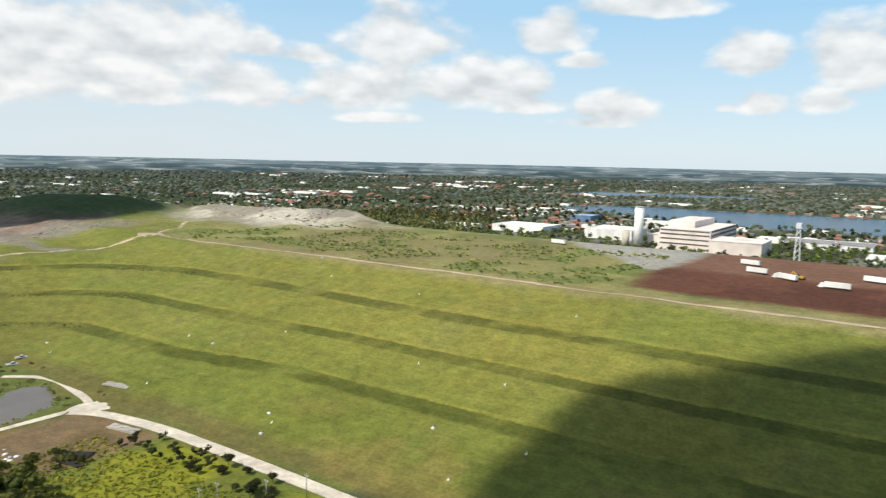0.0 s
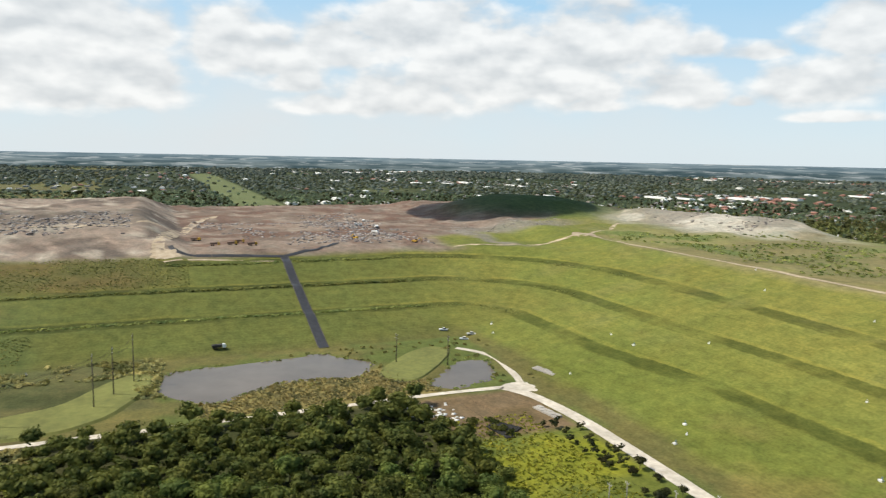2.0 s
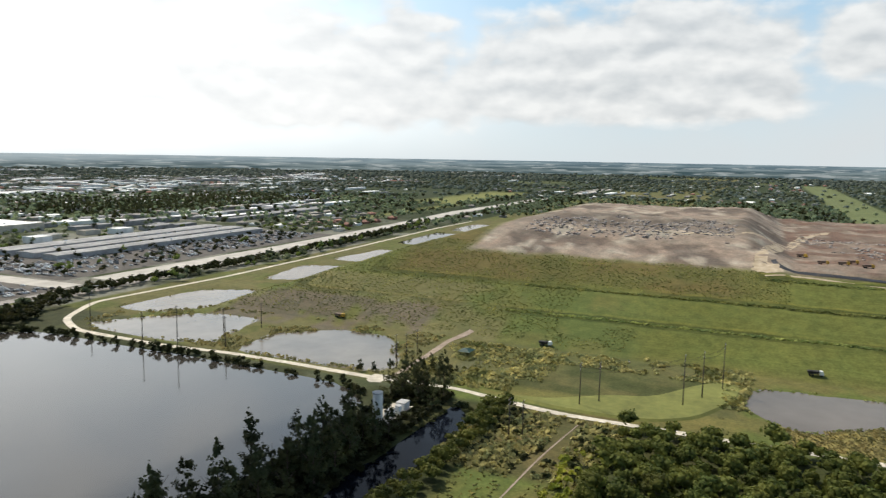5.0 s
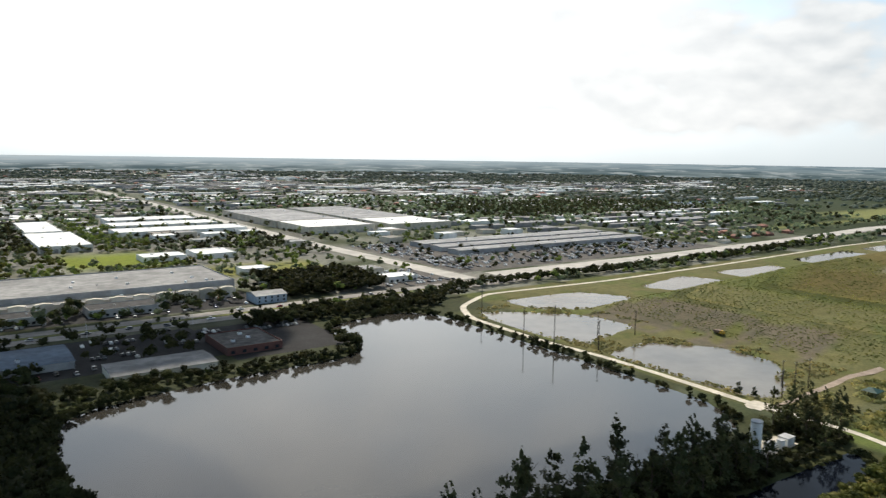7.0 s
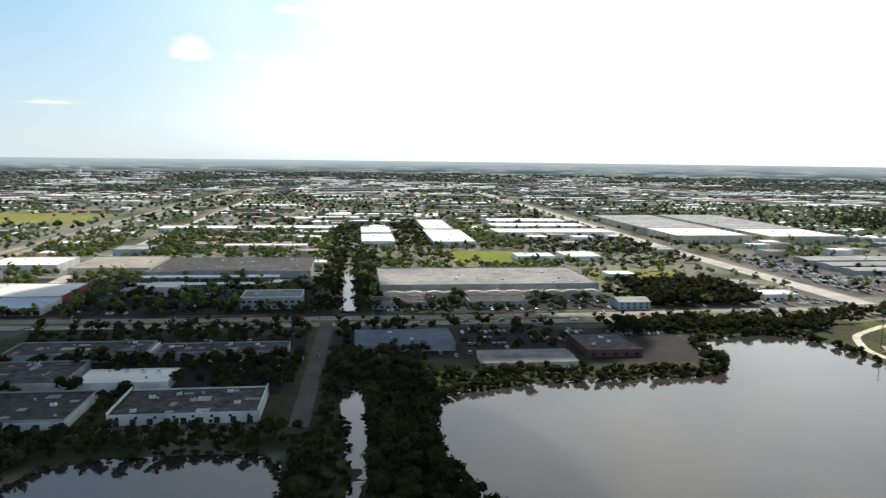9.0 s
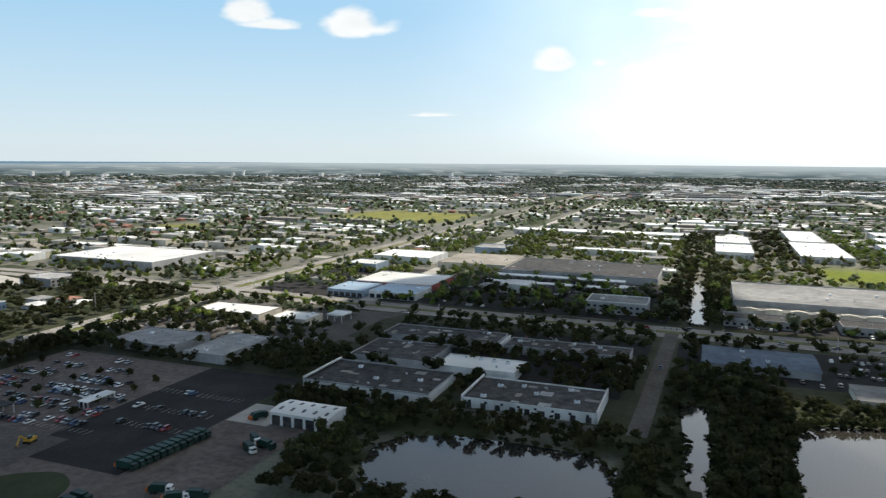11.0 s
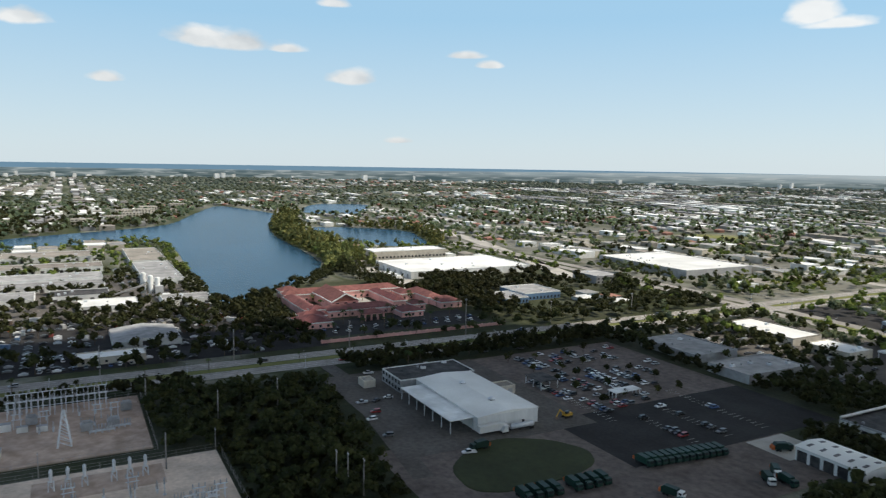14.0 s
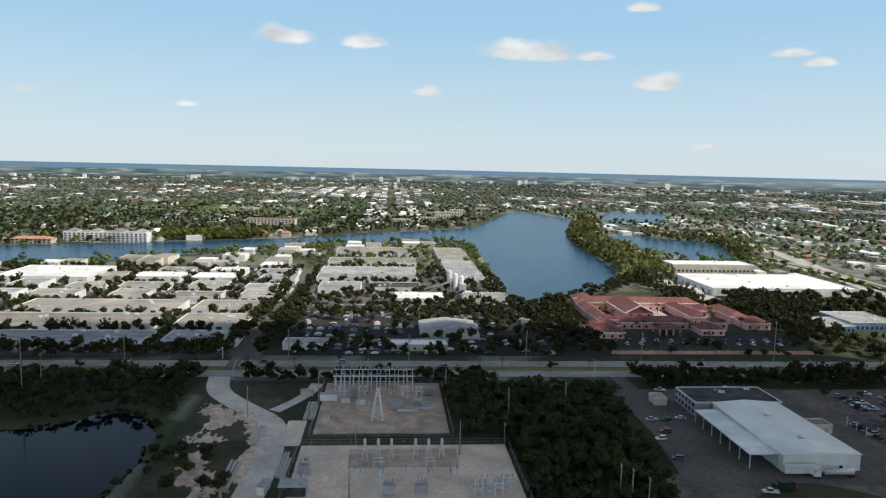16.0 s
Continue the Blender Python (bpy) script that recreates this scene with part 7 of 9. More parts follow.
for y in (8, 3, -2, -11, -16, -21):
    b = thing("reactor", "tall pale reactor coil on a stand", "reactor", (259, y, PAD), 0, "reactor coils")
    for q in (-0.9, 0.9):
        for w in (-0.9, 0.9):
            part("leg", Shape().beam((q, w, 0), (q * 0.8, w * 0.8, 3.2), 0.22), M["metal"], b)
        part("brace", Shape().beam((q, -0.9, 0.2), (q * 0.8, 0.72, 3.1), 0.14), M["metal"], b)
        part("brace", Shape().beam((-0.9, q, 3.1), (0.9, q * 0.8, 0.2), 0.14), M["metal"], b)
    for q in (-0.55, 0.55):
        part("coil", Shape().tube((q, 0, 3.2), (q, 0, 6.4), 0.5, 0.5, 9).tube((q, 0, 6.4), (q, 0, 7.3), 0.62, 0.25, 9), M["metal"], b)
bay_gantry(249, 3, 4.2), bay_gantry(249, -16, 4.2)
for k in range(5):
    breaker(243, 9 - 8 * k), breaker(231 - 3 * (k % 2), -28 - 2.6 * k, 90), breaker(250, 28 - 0.0 * k + (k % 2)) if k < 2 else breaker(236 + 6 * k - 12, 29)
for k in range(4):
    bay_gantry(226 + 4.5 * (k % 2), -31 - 3.4 * k, 4.6)
transformer(229, -1), transformer(229, -12), transformer(246, 29)

def fence(x0, x1, y0, y1, h=2.4, gap=5.0, z=0.0):
    b = thing("chain_fence", "grey chain-link fence round a substation yard", "fence", (0, 0, z))
    post = Shape().tube((0, 0, 0), (0, 0, h), 0.06, 0.06, 5).mesh("post", M["pole"])
    pts = [(x0, y0), (x1, y0), (x1, y1), (x0, y1), (x0, y0)]
    for (ax, ay), (bx, by) in zip(pts, pts[1:]):
        n = max(1, int(math.hypot(bx - ax, by - ay) / gap))
        for k in range(n):
            part("post", post, None, b).location = (ax + (bx - ax) * k / n, ay + (by - ay) * k / n, 0)
        for q in (0.15, h * 0.5, h - 0.05):
            part("rail", Shape().beam((ax, ay, q), (bx, by, q), 0.06), M["pole"], b)


fence(282, 353, -27.5, 31.5), fence(203, 272.5, -48.5, 34.5)
for x, y, turn, mat, w, d, h, lab in ((334, 38, 0, "cream", 2.6, 6, 2.7, "cream storage container beside a substation"), (297, 26, 90, "cream", 2.6, 6, 2.7, "cream storage container inside a substation"), (326, 27, 0, "white", 2.8, 8, 3, "white control cabinet in a substation"), (233, 41, 80, "white", 2.6, 7, 2.9, "white site container by the access road"), (231, 31, 0, "darkroof", 7, 9, 3.2, "dark flat-roofed control hut"), (322, 19, 0, "white", 2, 4, 2.4, "white switch cabinet beside a gantry"), (320, 12, 0, "white", 2, 4, 2.4, "white switch cabinet by the gantries")):
    b = thing("container", lab, "container", (x, y, 0.08 if not (284 < x < 352 and -26 < y < 30 or x < 271 and y < 33) else PAD), turn)
    part("shell", Shape().box(-w / 2, w / 2, -d / 2, d / 2, 0, h), M[mat], b)
    part("roof", Shape().box(-w / 2 - .08, w / 2 + .08, -d / 2 - .08, d / 2 + .08, h, h + 0.12), M["greywall"], b)
    part("door", Shape().box(-w * .38, w * .38, -d / 2 - .06, -d / 2 - 0.01, 0.1, h - 0.2), M["greywall"], b)


def pipe_stack(x, y, turn, n, length, r, lab, mat="concrete"):
    b = thing("pipe_stack", lab, "pipes", (x, y, max(height_at(x, y), 0.05)), turn, "pipe stacks")
    me = Shape().tube((-length / 2, 0, 0), (length / 2, 0, 0), r, r * 0.92, 9).mesh("pipe", M[mat])
    for k in range(n):
        part("pipe", me, None, b).matrix_basis = pose(0.3 * (k % 3), (k - n / 2) * r * 2.1, r + 0.05, 0, 0, (k % 3 - 1) * 0.8)


for a in ((244, 55.5, 0, 3, 24, 0.7, "long pale concrete poles lying on the ground"), (282, 52, 0, 2, 20, 0.55, "two long pale poles lying on sand"), (311, 34, 0, 5, 22, 0.5, "stacked pale poles in a storage strip"), (253, 38.5, 0, 3, 22, 0.5, "long poles stacked beside the yard"), (276, 77, 0, 1, 16, 0.5, "single long pale pole on dark ground"), (250, 36.5, 0, 2, 18, 0.4, "dark poles stacked beside the yard")):
    pipe_stack(*a)
pipe_stack(-250, 130, 35, 8, 12, 0.35, "heap of black drain pipes in a field", "rubber")
pipe_stack(-246, 126, 10, 6, 14, 0.3, "heap of black drain pipes by scrub", "rubber")

# the pump silo on the spit, slabs, shelters and boxes by the landfill
sl = thing("silo", "pale blue-white cylindrical silo on the bank", "silo", (-251, -141, 0))
part("shell", Shape().tube((0, 0, 0), (0, 0, 11.5), 2.1, 2.1, 16), M["white"], sl, smooth=True)
part("rim", Shape().tube((0, 0, 11.5), (0, 0, 12.1), 2.25, 2.25, 16), M["greywall"], sl)
for k in range(5):
    part("hoop", Shape().tube((0, 0, 1.5 + 2 * k), (0, 0, 1.7 + 2 * k), 2.16, 2.16, 16), M["metal"], sl)
for x, y, w, d, h in ((-258, -139, 4, 3, 2.4), (-262, -137, 2.4, 2, 3.2), (-268, -138, 5, 4, 3.0)):
    b = thing("plant_box", "white pump housing beside a silo", "pump house", (x, y, 0))
    part("shell", Shape().box(-w / 2, w / 2, -d / 2, d / 2, 0, h), M["white"], b)
    part("lid", Shape().box(-w / 2 - .2, w / 2 + .2, -d / 2 - .2, d / 2 + .2, h, h + 0.2), M["greywall"], b)
slab("pad", -272, -246, -145, -135, "limerock", "pale bare ground round a silo", 0.05)
for x, y, turn, n in ((-306, 180, 14, 9), (-259, 154, 10, 10)):
    b = thing("concrete_slabs", "row of pale concrete slabs beside the road", "slabs", (x, y, max(height_at(x, y), 0)), turn)
    for k in range(n):
        part("slab", Shape().box(-1.6, 1.6, -0.9, 0.9, 0, 0.9 if k % 2 else 0.7), M["concrete"], b).location = ((k % 5 - 2) * 2.9, (k // 5) * 2.2, 0)
sh = thing("shelter", "small dark green field shelter on posts", "shelter", (-358, -145, 0))
part("roof", Shape().hip(-3.5, 3.5, -3, 3, 3, 1.4), M["green"], sh)
for x in (-3, 3):
    for y in (-2.5, 2.5):
        part("post", Shape().box(x - .12, x + .12, y - .12, y + .12, 0, 3), M["woodpole"], sh)
for x, y, lab, mat in ((-219, 195, "white and blue wellhead box on the grass", "white"), (-209, 182, "small white marker box on the grass", "white"), (-386, -61, "pale round drain cover mound", "concrete"), (-394, 193, "white wellhead box on the slope", "white"), (-300, 230, "small pale wellhead on the slope", "white"), (-150, 215, "small white wellhead on the slope", "white")):
    b = thing("wellhead_box", lab, "wellhead", (x, y, max(height_at(x, y) - 0.1, 0)))
    part("box", Shape().box(-0.7, 0.7, -0.5, 0.5, 0, 0.7), M[mat], b)
    part("pipe", Shape().tube((0.4, 0, 0.9), (0.4, 0, 1.9), 0.16, 0.16, 8), M["bluewall"], b)


WELLS = [(-379, 187), (-294, 188), (-320, 230), (-212, 190), (-126, 190), (-110, 215), (-140, 252), (-186, 254), (-272, 254), (-304, 322), (-138, 317), (-231, 315), (-334, 345)]
for x, y in WELLS:
    b = thing("wellhead_box", "small white wellhead on the grass slope", "wellhead", (x, y, max(height_at(x, y) - 0.1, 0)), 40, "wellheads")
    part("box", Shape().box(-0.4, 0.4, -0.3, 0.3, 0, 0.6), M["white"], b)
    part("pipe", Shape().tube((0.2, 0, 0.6), (0.2, 0, 1.3), 0.11, 0.11, 8), M["white"], b)


# heaps of worked rubble on the landfill's top
def rubble(name, x0, x1, y0, y1, n, seed, size, mat, label):
    rng = np.random.default_rng(seed)
    X, Y = rng.uniform(x0, x1, n), rng.uniform(y0, y1, n)
    k = fuzz(X, Y, 40, seed) > 0.45
    X, Y = X[k], Y[k]
    v, f = ICO[1]
    lumps = [((v * (0.6 + 0.6 * np.random.default_rng(seed + q).random((len(v), 1)))) * (1, 1, 0.45), f) for q in range(3)]
    scatter(name, lumps, X, Y, mat, label, "rubble", size * 0.4, size, seed)


rubble("rubble", -760, -545, 30, 205, 2600, 1, 2.2, "scrap", "scattered rubble and torn waste on bare ground")
rubble("rubble", -700, -590, -190, -20, 1200, 2, 2.4, "scrap", "band of rough waste across the bare mound")
rubble("rubble", -860, -560, 150, 220, 700, 3, 2.4, "scrap", "heaps of scrap at the edge of the bare ground")
rubble("rubble", -700, -500, 500, 610, 500, 4, 2.8, "tanroof", "pale crushed rubble heaps")
rubble("rubble", -660, -604, 268, 395, 320, 5, 1.5, "tanroof", "grey rubble strip on the plateau")
rubble("junk", 448, 545, -120, -62, 420, 6, 1.1, "scrap", "crowded scrapyard of mixed machinery")
rubble("junk", 520, 600, -60, 70, 420, 7, 1.6, "scrap", "cluttered builders' yard")
rubble("field_debris", -285, -255, 98, 118, 60, 8, 1.4, "white", "white debris in a brown field")
for k in range(46):       # boxes and machines in the crowded yards
    q = random.Random(400 + k)
    x, y = q.uniform(470, 600), q.uniform(-132, -64) if k % 2 else q.uniform(-55, 60)
    if clear(x, y, 4) and dry(np.array([x]), np.array([y]), 4)[0]:
        col = q.choice(("white", "orange", "bluewall", "greywall", "cream", "rust", "redwall"))
        b = thing("yard_container", "%s storage container in a crowded yard" % {"white": "white", "orange": "orange", "bluewall": "blue", "greywall": "grey", "cream": "cream", "rust": "rusty", "redwall": "red"}[col], "container", (x, y, 0.05), q.choice((0, 90, 20, 70)))
        part("shell", Shape().box(-3, 3, -1.25, 1.25, 0, 2.6), M[col], b)
        part("roof", Shape().box(-2.9, 2.9, -1.15, 1.15, 2.6, 2.68), M["greywall"], b)

# ---------------------------------------------------------------- vehicles
WHEEL = Shape().tube((0, -0.12, 0), (0, 0.12, 0), 0.34, 0.34, 10).mesh("wheel", M["rubber"])
BIGWHEEL = Shape().tube((0, -0.18, 0), (0, 0.18, 0), 0.52, 0.52, 10).mesh("wheel", M["rubber"])


def side(profile, w0, w1=None, s=None):
    """A side profile of (x, z) points drawn across the width; w1 narrows the upper points."""
    s = s or Shape()
    top = max(z for _, z in profile)
    low = min(z for _, z in profile)
    w1 = w0 if w1 is None else w1
    n, v = len(profile), []
    for k in (-1, 1):
        for x, z in profile:
            q = (z - low) / max(top - low, 1e-6)
            v.append((x, k * (w0 + (w1 - w0) * q) / 2, z))
    return s.add(v, [tuple(range(n)), tuple(range(2 * n - 1, n - 1, -1))] + [(i, n + i, n + (i + 1) % n, (i + 1) % n) for i in range(n)])


BODIES = {
    "sedan": (side([(-2.25, 0.3), (2.25, 0.3), (2.3, 0.62), (1.2, 0.86), (-1.9, 0.9), (-2.3, 0.7)], 1.8, 1.7), [(1.15, 0.86), (0.45, 1.38), (-1.1, 1.4), (-1.85, 0.9)], 1.45),
    "suv": (side([(-2.3, 0.35), (2.3, 0.35), (2.35, 0.75), (1.25, 1.02), (-2.2, 1.05), (-2.35, 0.8)], 1.9, 1.8), [(1.2, 1.02), (0.6, 1.68), (-1.9, 1.7), (-2.2, 1.05)], 1.55),
    "pickup": (side([(-2.8, 0.4), (2.7, 0.4), (2.75, 0.85), (1.5, 1.05), (-2.75, 1.05)], 1.95, 1.9), [(1.45, 1.05), (0.9, 1.75), (-0.6, 1.77), (-0.8, 1.05)], 1.6),
}
CAR_MESH = {}
for kname, (body, cab, roof_w) in BODIES.items():
    xs = [p[0] for p in cab[1:3]]
    top = cab[1][1]
    roofed = Shape().add(body.v, body.f).box(min(xs), max(xs), -roof_w / 2, roof_w / 2, top, top + 0.06)
    for i, pm in enumerate(CAR_PAINT):
        CAR_MESH[kname, i] = roofed.mesh("car", pm)
    CAR_MESH[kname, "glass"] = side(cab, 1.66, roof_w).mesh("cabin_glass", M["glass"])
CAR_WORDS = ("white", "silver", "black", "grey", "red", "blue")
UNDERBODY = Shape().box(-1.75, 1.75, -0.8, 0.8, 0, 0.42).mesh("underbody", M["rubber"])
lot = random.Random(31)


def car(x, y, turn, z=0.1, paint=None, kind=None, where="parked on asphalt"):
    kind = kind or lot.choice(("sedan", "sedan", "suv", "suv", "pickup"))
    i = lot.choice((0, 0, 0, 1, 1, 2, 2, 3, 3, 4, 5)) if paint is None else paint
    b = new("car" if kind != "pickup" else "pickup_truck", CAR_MESH[kind, i])
    b.matrix_basis = pose(x, y, z, 0, 0, turn)
    tagged(b, "%s %s %s" % (CAR_WORDS[i], kind, where), "car", "parked cars" if "parked" in where else "cars on the road")
    part("cabin_glass", CAR_MESH[kind, "glass"], None, b)
    if math.hypot(x, y) > 330:
        part("underbody", UNDERBODY, None, b)
        return
    for px in (-1.4, 1.4):
        for py in (-0.82, 0.82):
            part("wheel", WHEEL, None, b).location = (px, py, 0.34)


# the depot's car park: rows of stalls running east and west
for y, x0, x1, fill, turn in ((-207, 262, 300, 0.55, 90), (-213, 240, 276, 0.7, 90), (-224, 240, 330, 0.6, 90), (-229.5, 244, 330, 0.6, 90), (-241, 246, 334, 0.5, 90), (-246.5, 246, 330, 0.5, 90), (-258, 250, 336, 0.45, 90), (-263.5, 254, 330, 0.4, 90), (-276, 256, 330, 0.35, 90), (-262, 200, 240, 0.12, 90), (-240, 200, 236, 0.25, 90), (-222, 198, 232, 0.3, 90), (-290, 290, 335, 0.3, 90)):
    x = x0
    while x < x1:
        if lot.random() < fill * (0.4 if int(x / 14) % 3 == 0 else 1.2):
            car(x, y + lot.uniform(-0.4, 0.4), turn + lot.choice((0, 180)) + lot.uniform(-3, 3), 0.07, where="parked in a depot car park")
        x += 2.9
STALL = Shape().box(-0.06, 0.06, -2.5, 2.5, 0, 0.01).mesh("stall_line", M["line"])
marks = thing("stall_markings", "white painted parking stall lines", "road marking", (0, 0, 0.066), kind="structure")
for y, x0, x1 in ((-240, 198, 238), (-222, 196, 234), (-262, 198, 256), (-208, 232, 298)):
    for k in range(int((x1 - x0) / 2.9)):
        part("stall_line", STALL, None, marks).location = (x0 + 2.9 * k - 1.45, y, 0)
for p in ((340, -137), (344, -150), (342, -171), (352, -215), (350, -239), (298, -117), (298, -124), (300, -131), (256, -112), (276, -113), (284, -118)):
    car(*p, lot.uniform(60, 120), 0.12, where="parked beside the depot")
car(227, -133, 80, 0.1, 0, "pickup", "parked on the yard's edge")
for k in range(26):
    car(434 + (k % 2) * 9, -262 + k * 4.6, 90 * 0 + lot.uniform(-4, 4), 0.08, where="parked before the pink building")
for k in range(36):
    x, y = 411 + (k % 4) * 9.5, 16 - (k // 4) * 5.6
    if not (413 < x < 433 and -38 < y < 0) and lot.random() < 0.85 and clear(x, y, -40) or x > 436:
        car(x, y + lot.uniform(-1, 1), lot.uniform(-8, 8), 0.07, where="parked in a crowded yard")
for k in range(24):
    x, y = lot.uniform(40, 186), lot.choice((-368, -364, -342, -424, -429, -379))
    if clear(x, y, -30):
        car(x, y, 90, 0.06, where="parked between low buildings")
for k in range(14):
    car(60 - k * 8.5 - 30, -388 if k % 2 else -384, 90, 0.06, where="parked behind a shop row")
for k in range(16):
    car(-186 + k * 11, lot.choice((-556 + 26, -505)), 90, 0.06, where="parked before a long building")
for k in range(24):
    x = 310 - k * 27 + lot.uniform(-6, 6)
    car(x, lot.choice((-463, -467, -481, -486)) - (9 if x > 260 else 0), 0 if k % 2 else 180, 0.27, where="driving on the avenue")
for k in range(16):
    car(lot.choice((366.5, 370, 386, 390)), 240 - k * 42 + lot.uniform(-9, 9), 90, 0.24, where="driving on the avenue")


def refuse_truck(x, y, turn, cab="green", body="green", z=0.06):
    b = thing("refuse_truck", "%s refuse truck parked in a yard" % ("dark green" if body == "green" else "white"), "truck", (x, y, z), turn, "refuse trucks")
    part("chassis", Shape().box(-4.2, 3.6, -0.5, 0.5, 0.6, 0.95), M["rubber"], b)
    c = part("cab", side([(2.2, 0.7), (4.2, 0.7), (4.25, 1.7), (3.9, 2.8), (2.2, 2.8)], 2.4, 2.3), M["white" if cab == "white" else "green"], b)
    part("windscreen", Shape().box(3.95, 4.2, -1.0, 1.0, 1.75, 2.5), M["glass"], c)
    for py in (-1.22, 1.22):
        part("side_window", Shape().box(2.7, 3.7, py - 0.02, py + 0.02, 1.8, 2.5), M["glass"], c)
    part("hopper", side([(-3.6, 0.95), (2.0, 0.95), (2.0, 3.3), (-2.6, 3.5), (-3.8, 2.6)], 2.5, 2.3), M[body], b)
    part("tailgate", side([(-4.6, 0.9), (-3.65, 0.9), (-3.85, 2.55), (-4.5, 2.1)], 2.4, 2.3), M["orange" if body == "green" else "greywall"], b, "orange tailgate" if body == "green" else "")
    for px in (-2.6, -1.4, 3.1):
        for py in (-1.0, 1.0):
            part("wheel", BIGWHEEL, None, b).location = (px, py, 0.52)


for k in range(12):
    refuse_truck(190 - 0.4 * k, -187 - 3.1 * k, 180 + lot.uniform(-3, 3))
for k in range(9):
    if k != 4:
        refuse_truck(187 - 0.2 * k, -131 - 4.0 * k, 180 + lot.uniform(-3, 3))
for x, y, t, w in ((166, -177, 200, 1), (157, -174, 215, 1), (162, -162, 205, 1), (159, -216, 150, 1), (155, -221, 170, 0), (162, -224, 140, 1), (152, -178, 200, 0), (176, -246, 250, 0), (229, -139, 95, 0)):
    refuse_truck(x, y, t, "white" if w else "green", "green")


def semi(x, y, turn, z, mat="white", tractor=True, lab="white box semi-trailer", tank=False):
    b = thing("semi_trailer", lab, "trailer", (x, y, z), turn, "trailers")
    if tank:
        part("tank", Shape().tube((-6, 0, 2.1), (5, 0, 2.1), 1.1, 1.1, 12), M["metal"], b, smooth=True)
    else:
        part("box", Shape().box(-6.5, 6.5, -1.28, 1.28, 1.1, 3.9), M[mat], b)
    part("chassis", Shape().box(-6.3, 6.2, -0.5, 0.5, 0.75, 1.08), M["rubber"], b)
    for px in (-5.4, -4.2):
        for py in (-1.0, 1.0):
            part("wheel", BIGWHEEL, None, b).location = (px, py, 0.52)
    if tractor:
        part("cab", side([(6.9, 0.7), (9.6, 0.7), (9.65, 1.5), (8.9, 1.8), (8.6, 3.1), (6.9, 3.2)], 2.4, 2.2), M["white"], b)
        for px in (7.4, 9.0):
            for py in (-1.0, 1.0):
                part("wheel", BIGWHEEL, None, b).location = (px, py, 0.52)


for x, y, t, tr in ((-99, 515, 165, 0), (-87, 474, 165, 0), (-40, 446, 178, 1), (-24, 488, 165, 0), (-68, 462, 150, 1), (-251, 535, 172, 0)):
    semi(x, y, t, height_at(x, y), tractor=bool(tr), lab="white semi-trailer on the landfill plateau")
semi(239, -165, 90, 0.1, lab="silver tank trailer beside a warehouse", tank=True)
semi(241, -152, 90, 0.1, "whiteroof", False, "white box trailer at a warehouse door")
for k in range(9):
    semi(610 + 4 * k, -276, 90, 0.1, tractor=False, lab="white box trailer parked in a yard") if k % 3 else None


def digger(x, y, turn, lab="yellow excavator working on bare fill"):
    b = thing("excavator", lab, "excavator", (x, y, height_at(x, y)), turn)
    for s in (-1.2, 1.2):
        part("track", side([(-2.2, 0.2), (-1.9, 0), (1.9, 0), (2.2, 0.2), (2.1, 0.9), (-2.1, 0.9)], 0.6), M["rubber"], b).location = (0, s, 0)
    part("house", Shape().box(-2.2, 1.6, -1.4, 1.4, 1.0, 2.2), M["yellow"], b)
    part("cab", Shape().box(0.1, 1.7, 0.3, 1.4, 2.2, 3.3), M["glass"], b)
    part("boom", Shape().beam((1.4, 0, 1.8), (4.6, 0, 4.4), 0.5).beam((4.6, 0, 4.4), (6.6, 0, 1.6), 0.4), M["yellow"], b)
    part("bucket", side([(6.2, 0.5), (7.2, 0.6), (7.0, 1.7), (6.3, 1.7)], 1.1), M["rust"], b)


def hauler(x, y, turn, mat="rust", lab="dark dump truck on bare fill"):
    b = thing("dump_truck", lab, "truck", (x, y, height_at(x, y)), turn)
    part("bed", side([(-3.6, 1.2), (1.4, 1.2), (1.8, 2.8), (-3.9, 2.5)], 2.6, 2.9), M[mat], b)
    part("cab", side([(1.9, 0.9), (3.8, 0.9), (3.8, 1.9), (3.3, 2.9), (1.9, 2.9)], 2.4, 2.2), M["yellow" if mat == "rust" else "white"], b)
    for px in (-2.6, -1.2, 2.9):
        for py in (-1.1, 1.1):
            part("wheel", BIGWHEEL, None, b).location = (px, py, 0.52)


digger(-602, 161, 200), digger(-563, 202, 40), digger(-62, 470, 160, "yellow excavator on dark soil"), digger(243, -192, 100, "yellow loader parked in a depot")
for a in ((-575, 70, 95), (-577, 55, 90), (-577, 42, 85), (-618, 30, 60), (-590, 62, 80)):
    hauler(*a)
for a in ((-680, 203, 170), (-755, 211, 160), (-640, 190, 30), (-700, 190, 60)):
    hauler(*a, "white", "white dump truck at the tipping edge")
hauler(-401, 30, 90, "darkroof", "dark roll-off truck on the grass slope")
hauler(-397, -111, 90, "darkroof", "dark truck at the slope's foot")
hauler(-400, -254, 80, "rust", "dark truck on rough ground")
for x, y, p in ((-402, 164, 0), (-389, 177, 0), (-384, 170, 0)):
    car(x, y, 70, height_at(x, y), p, "pickup", "parked on the grassy slope")


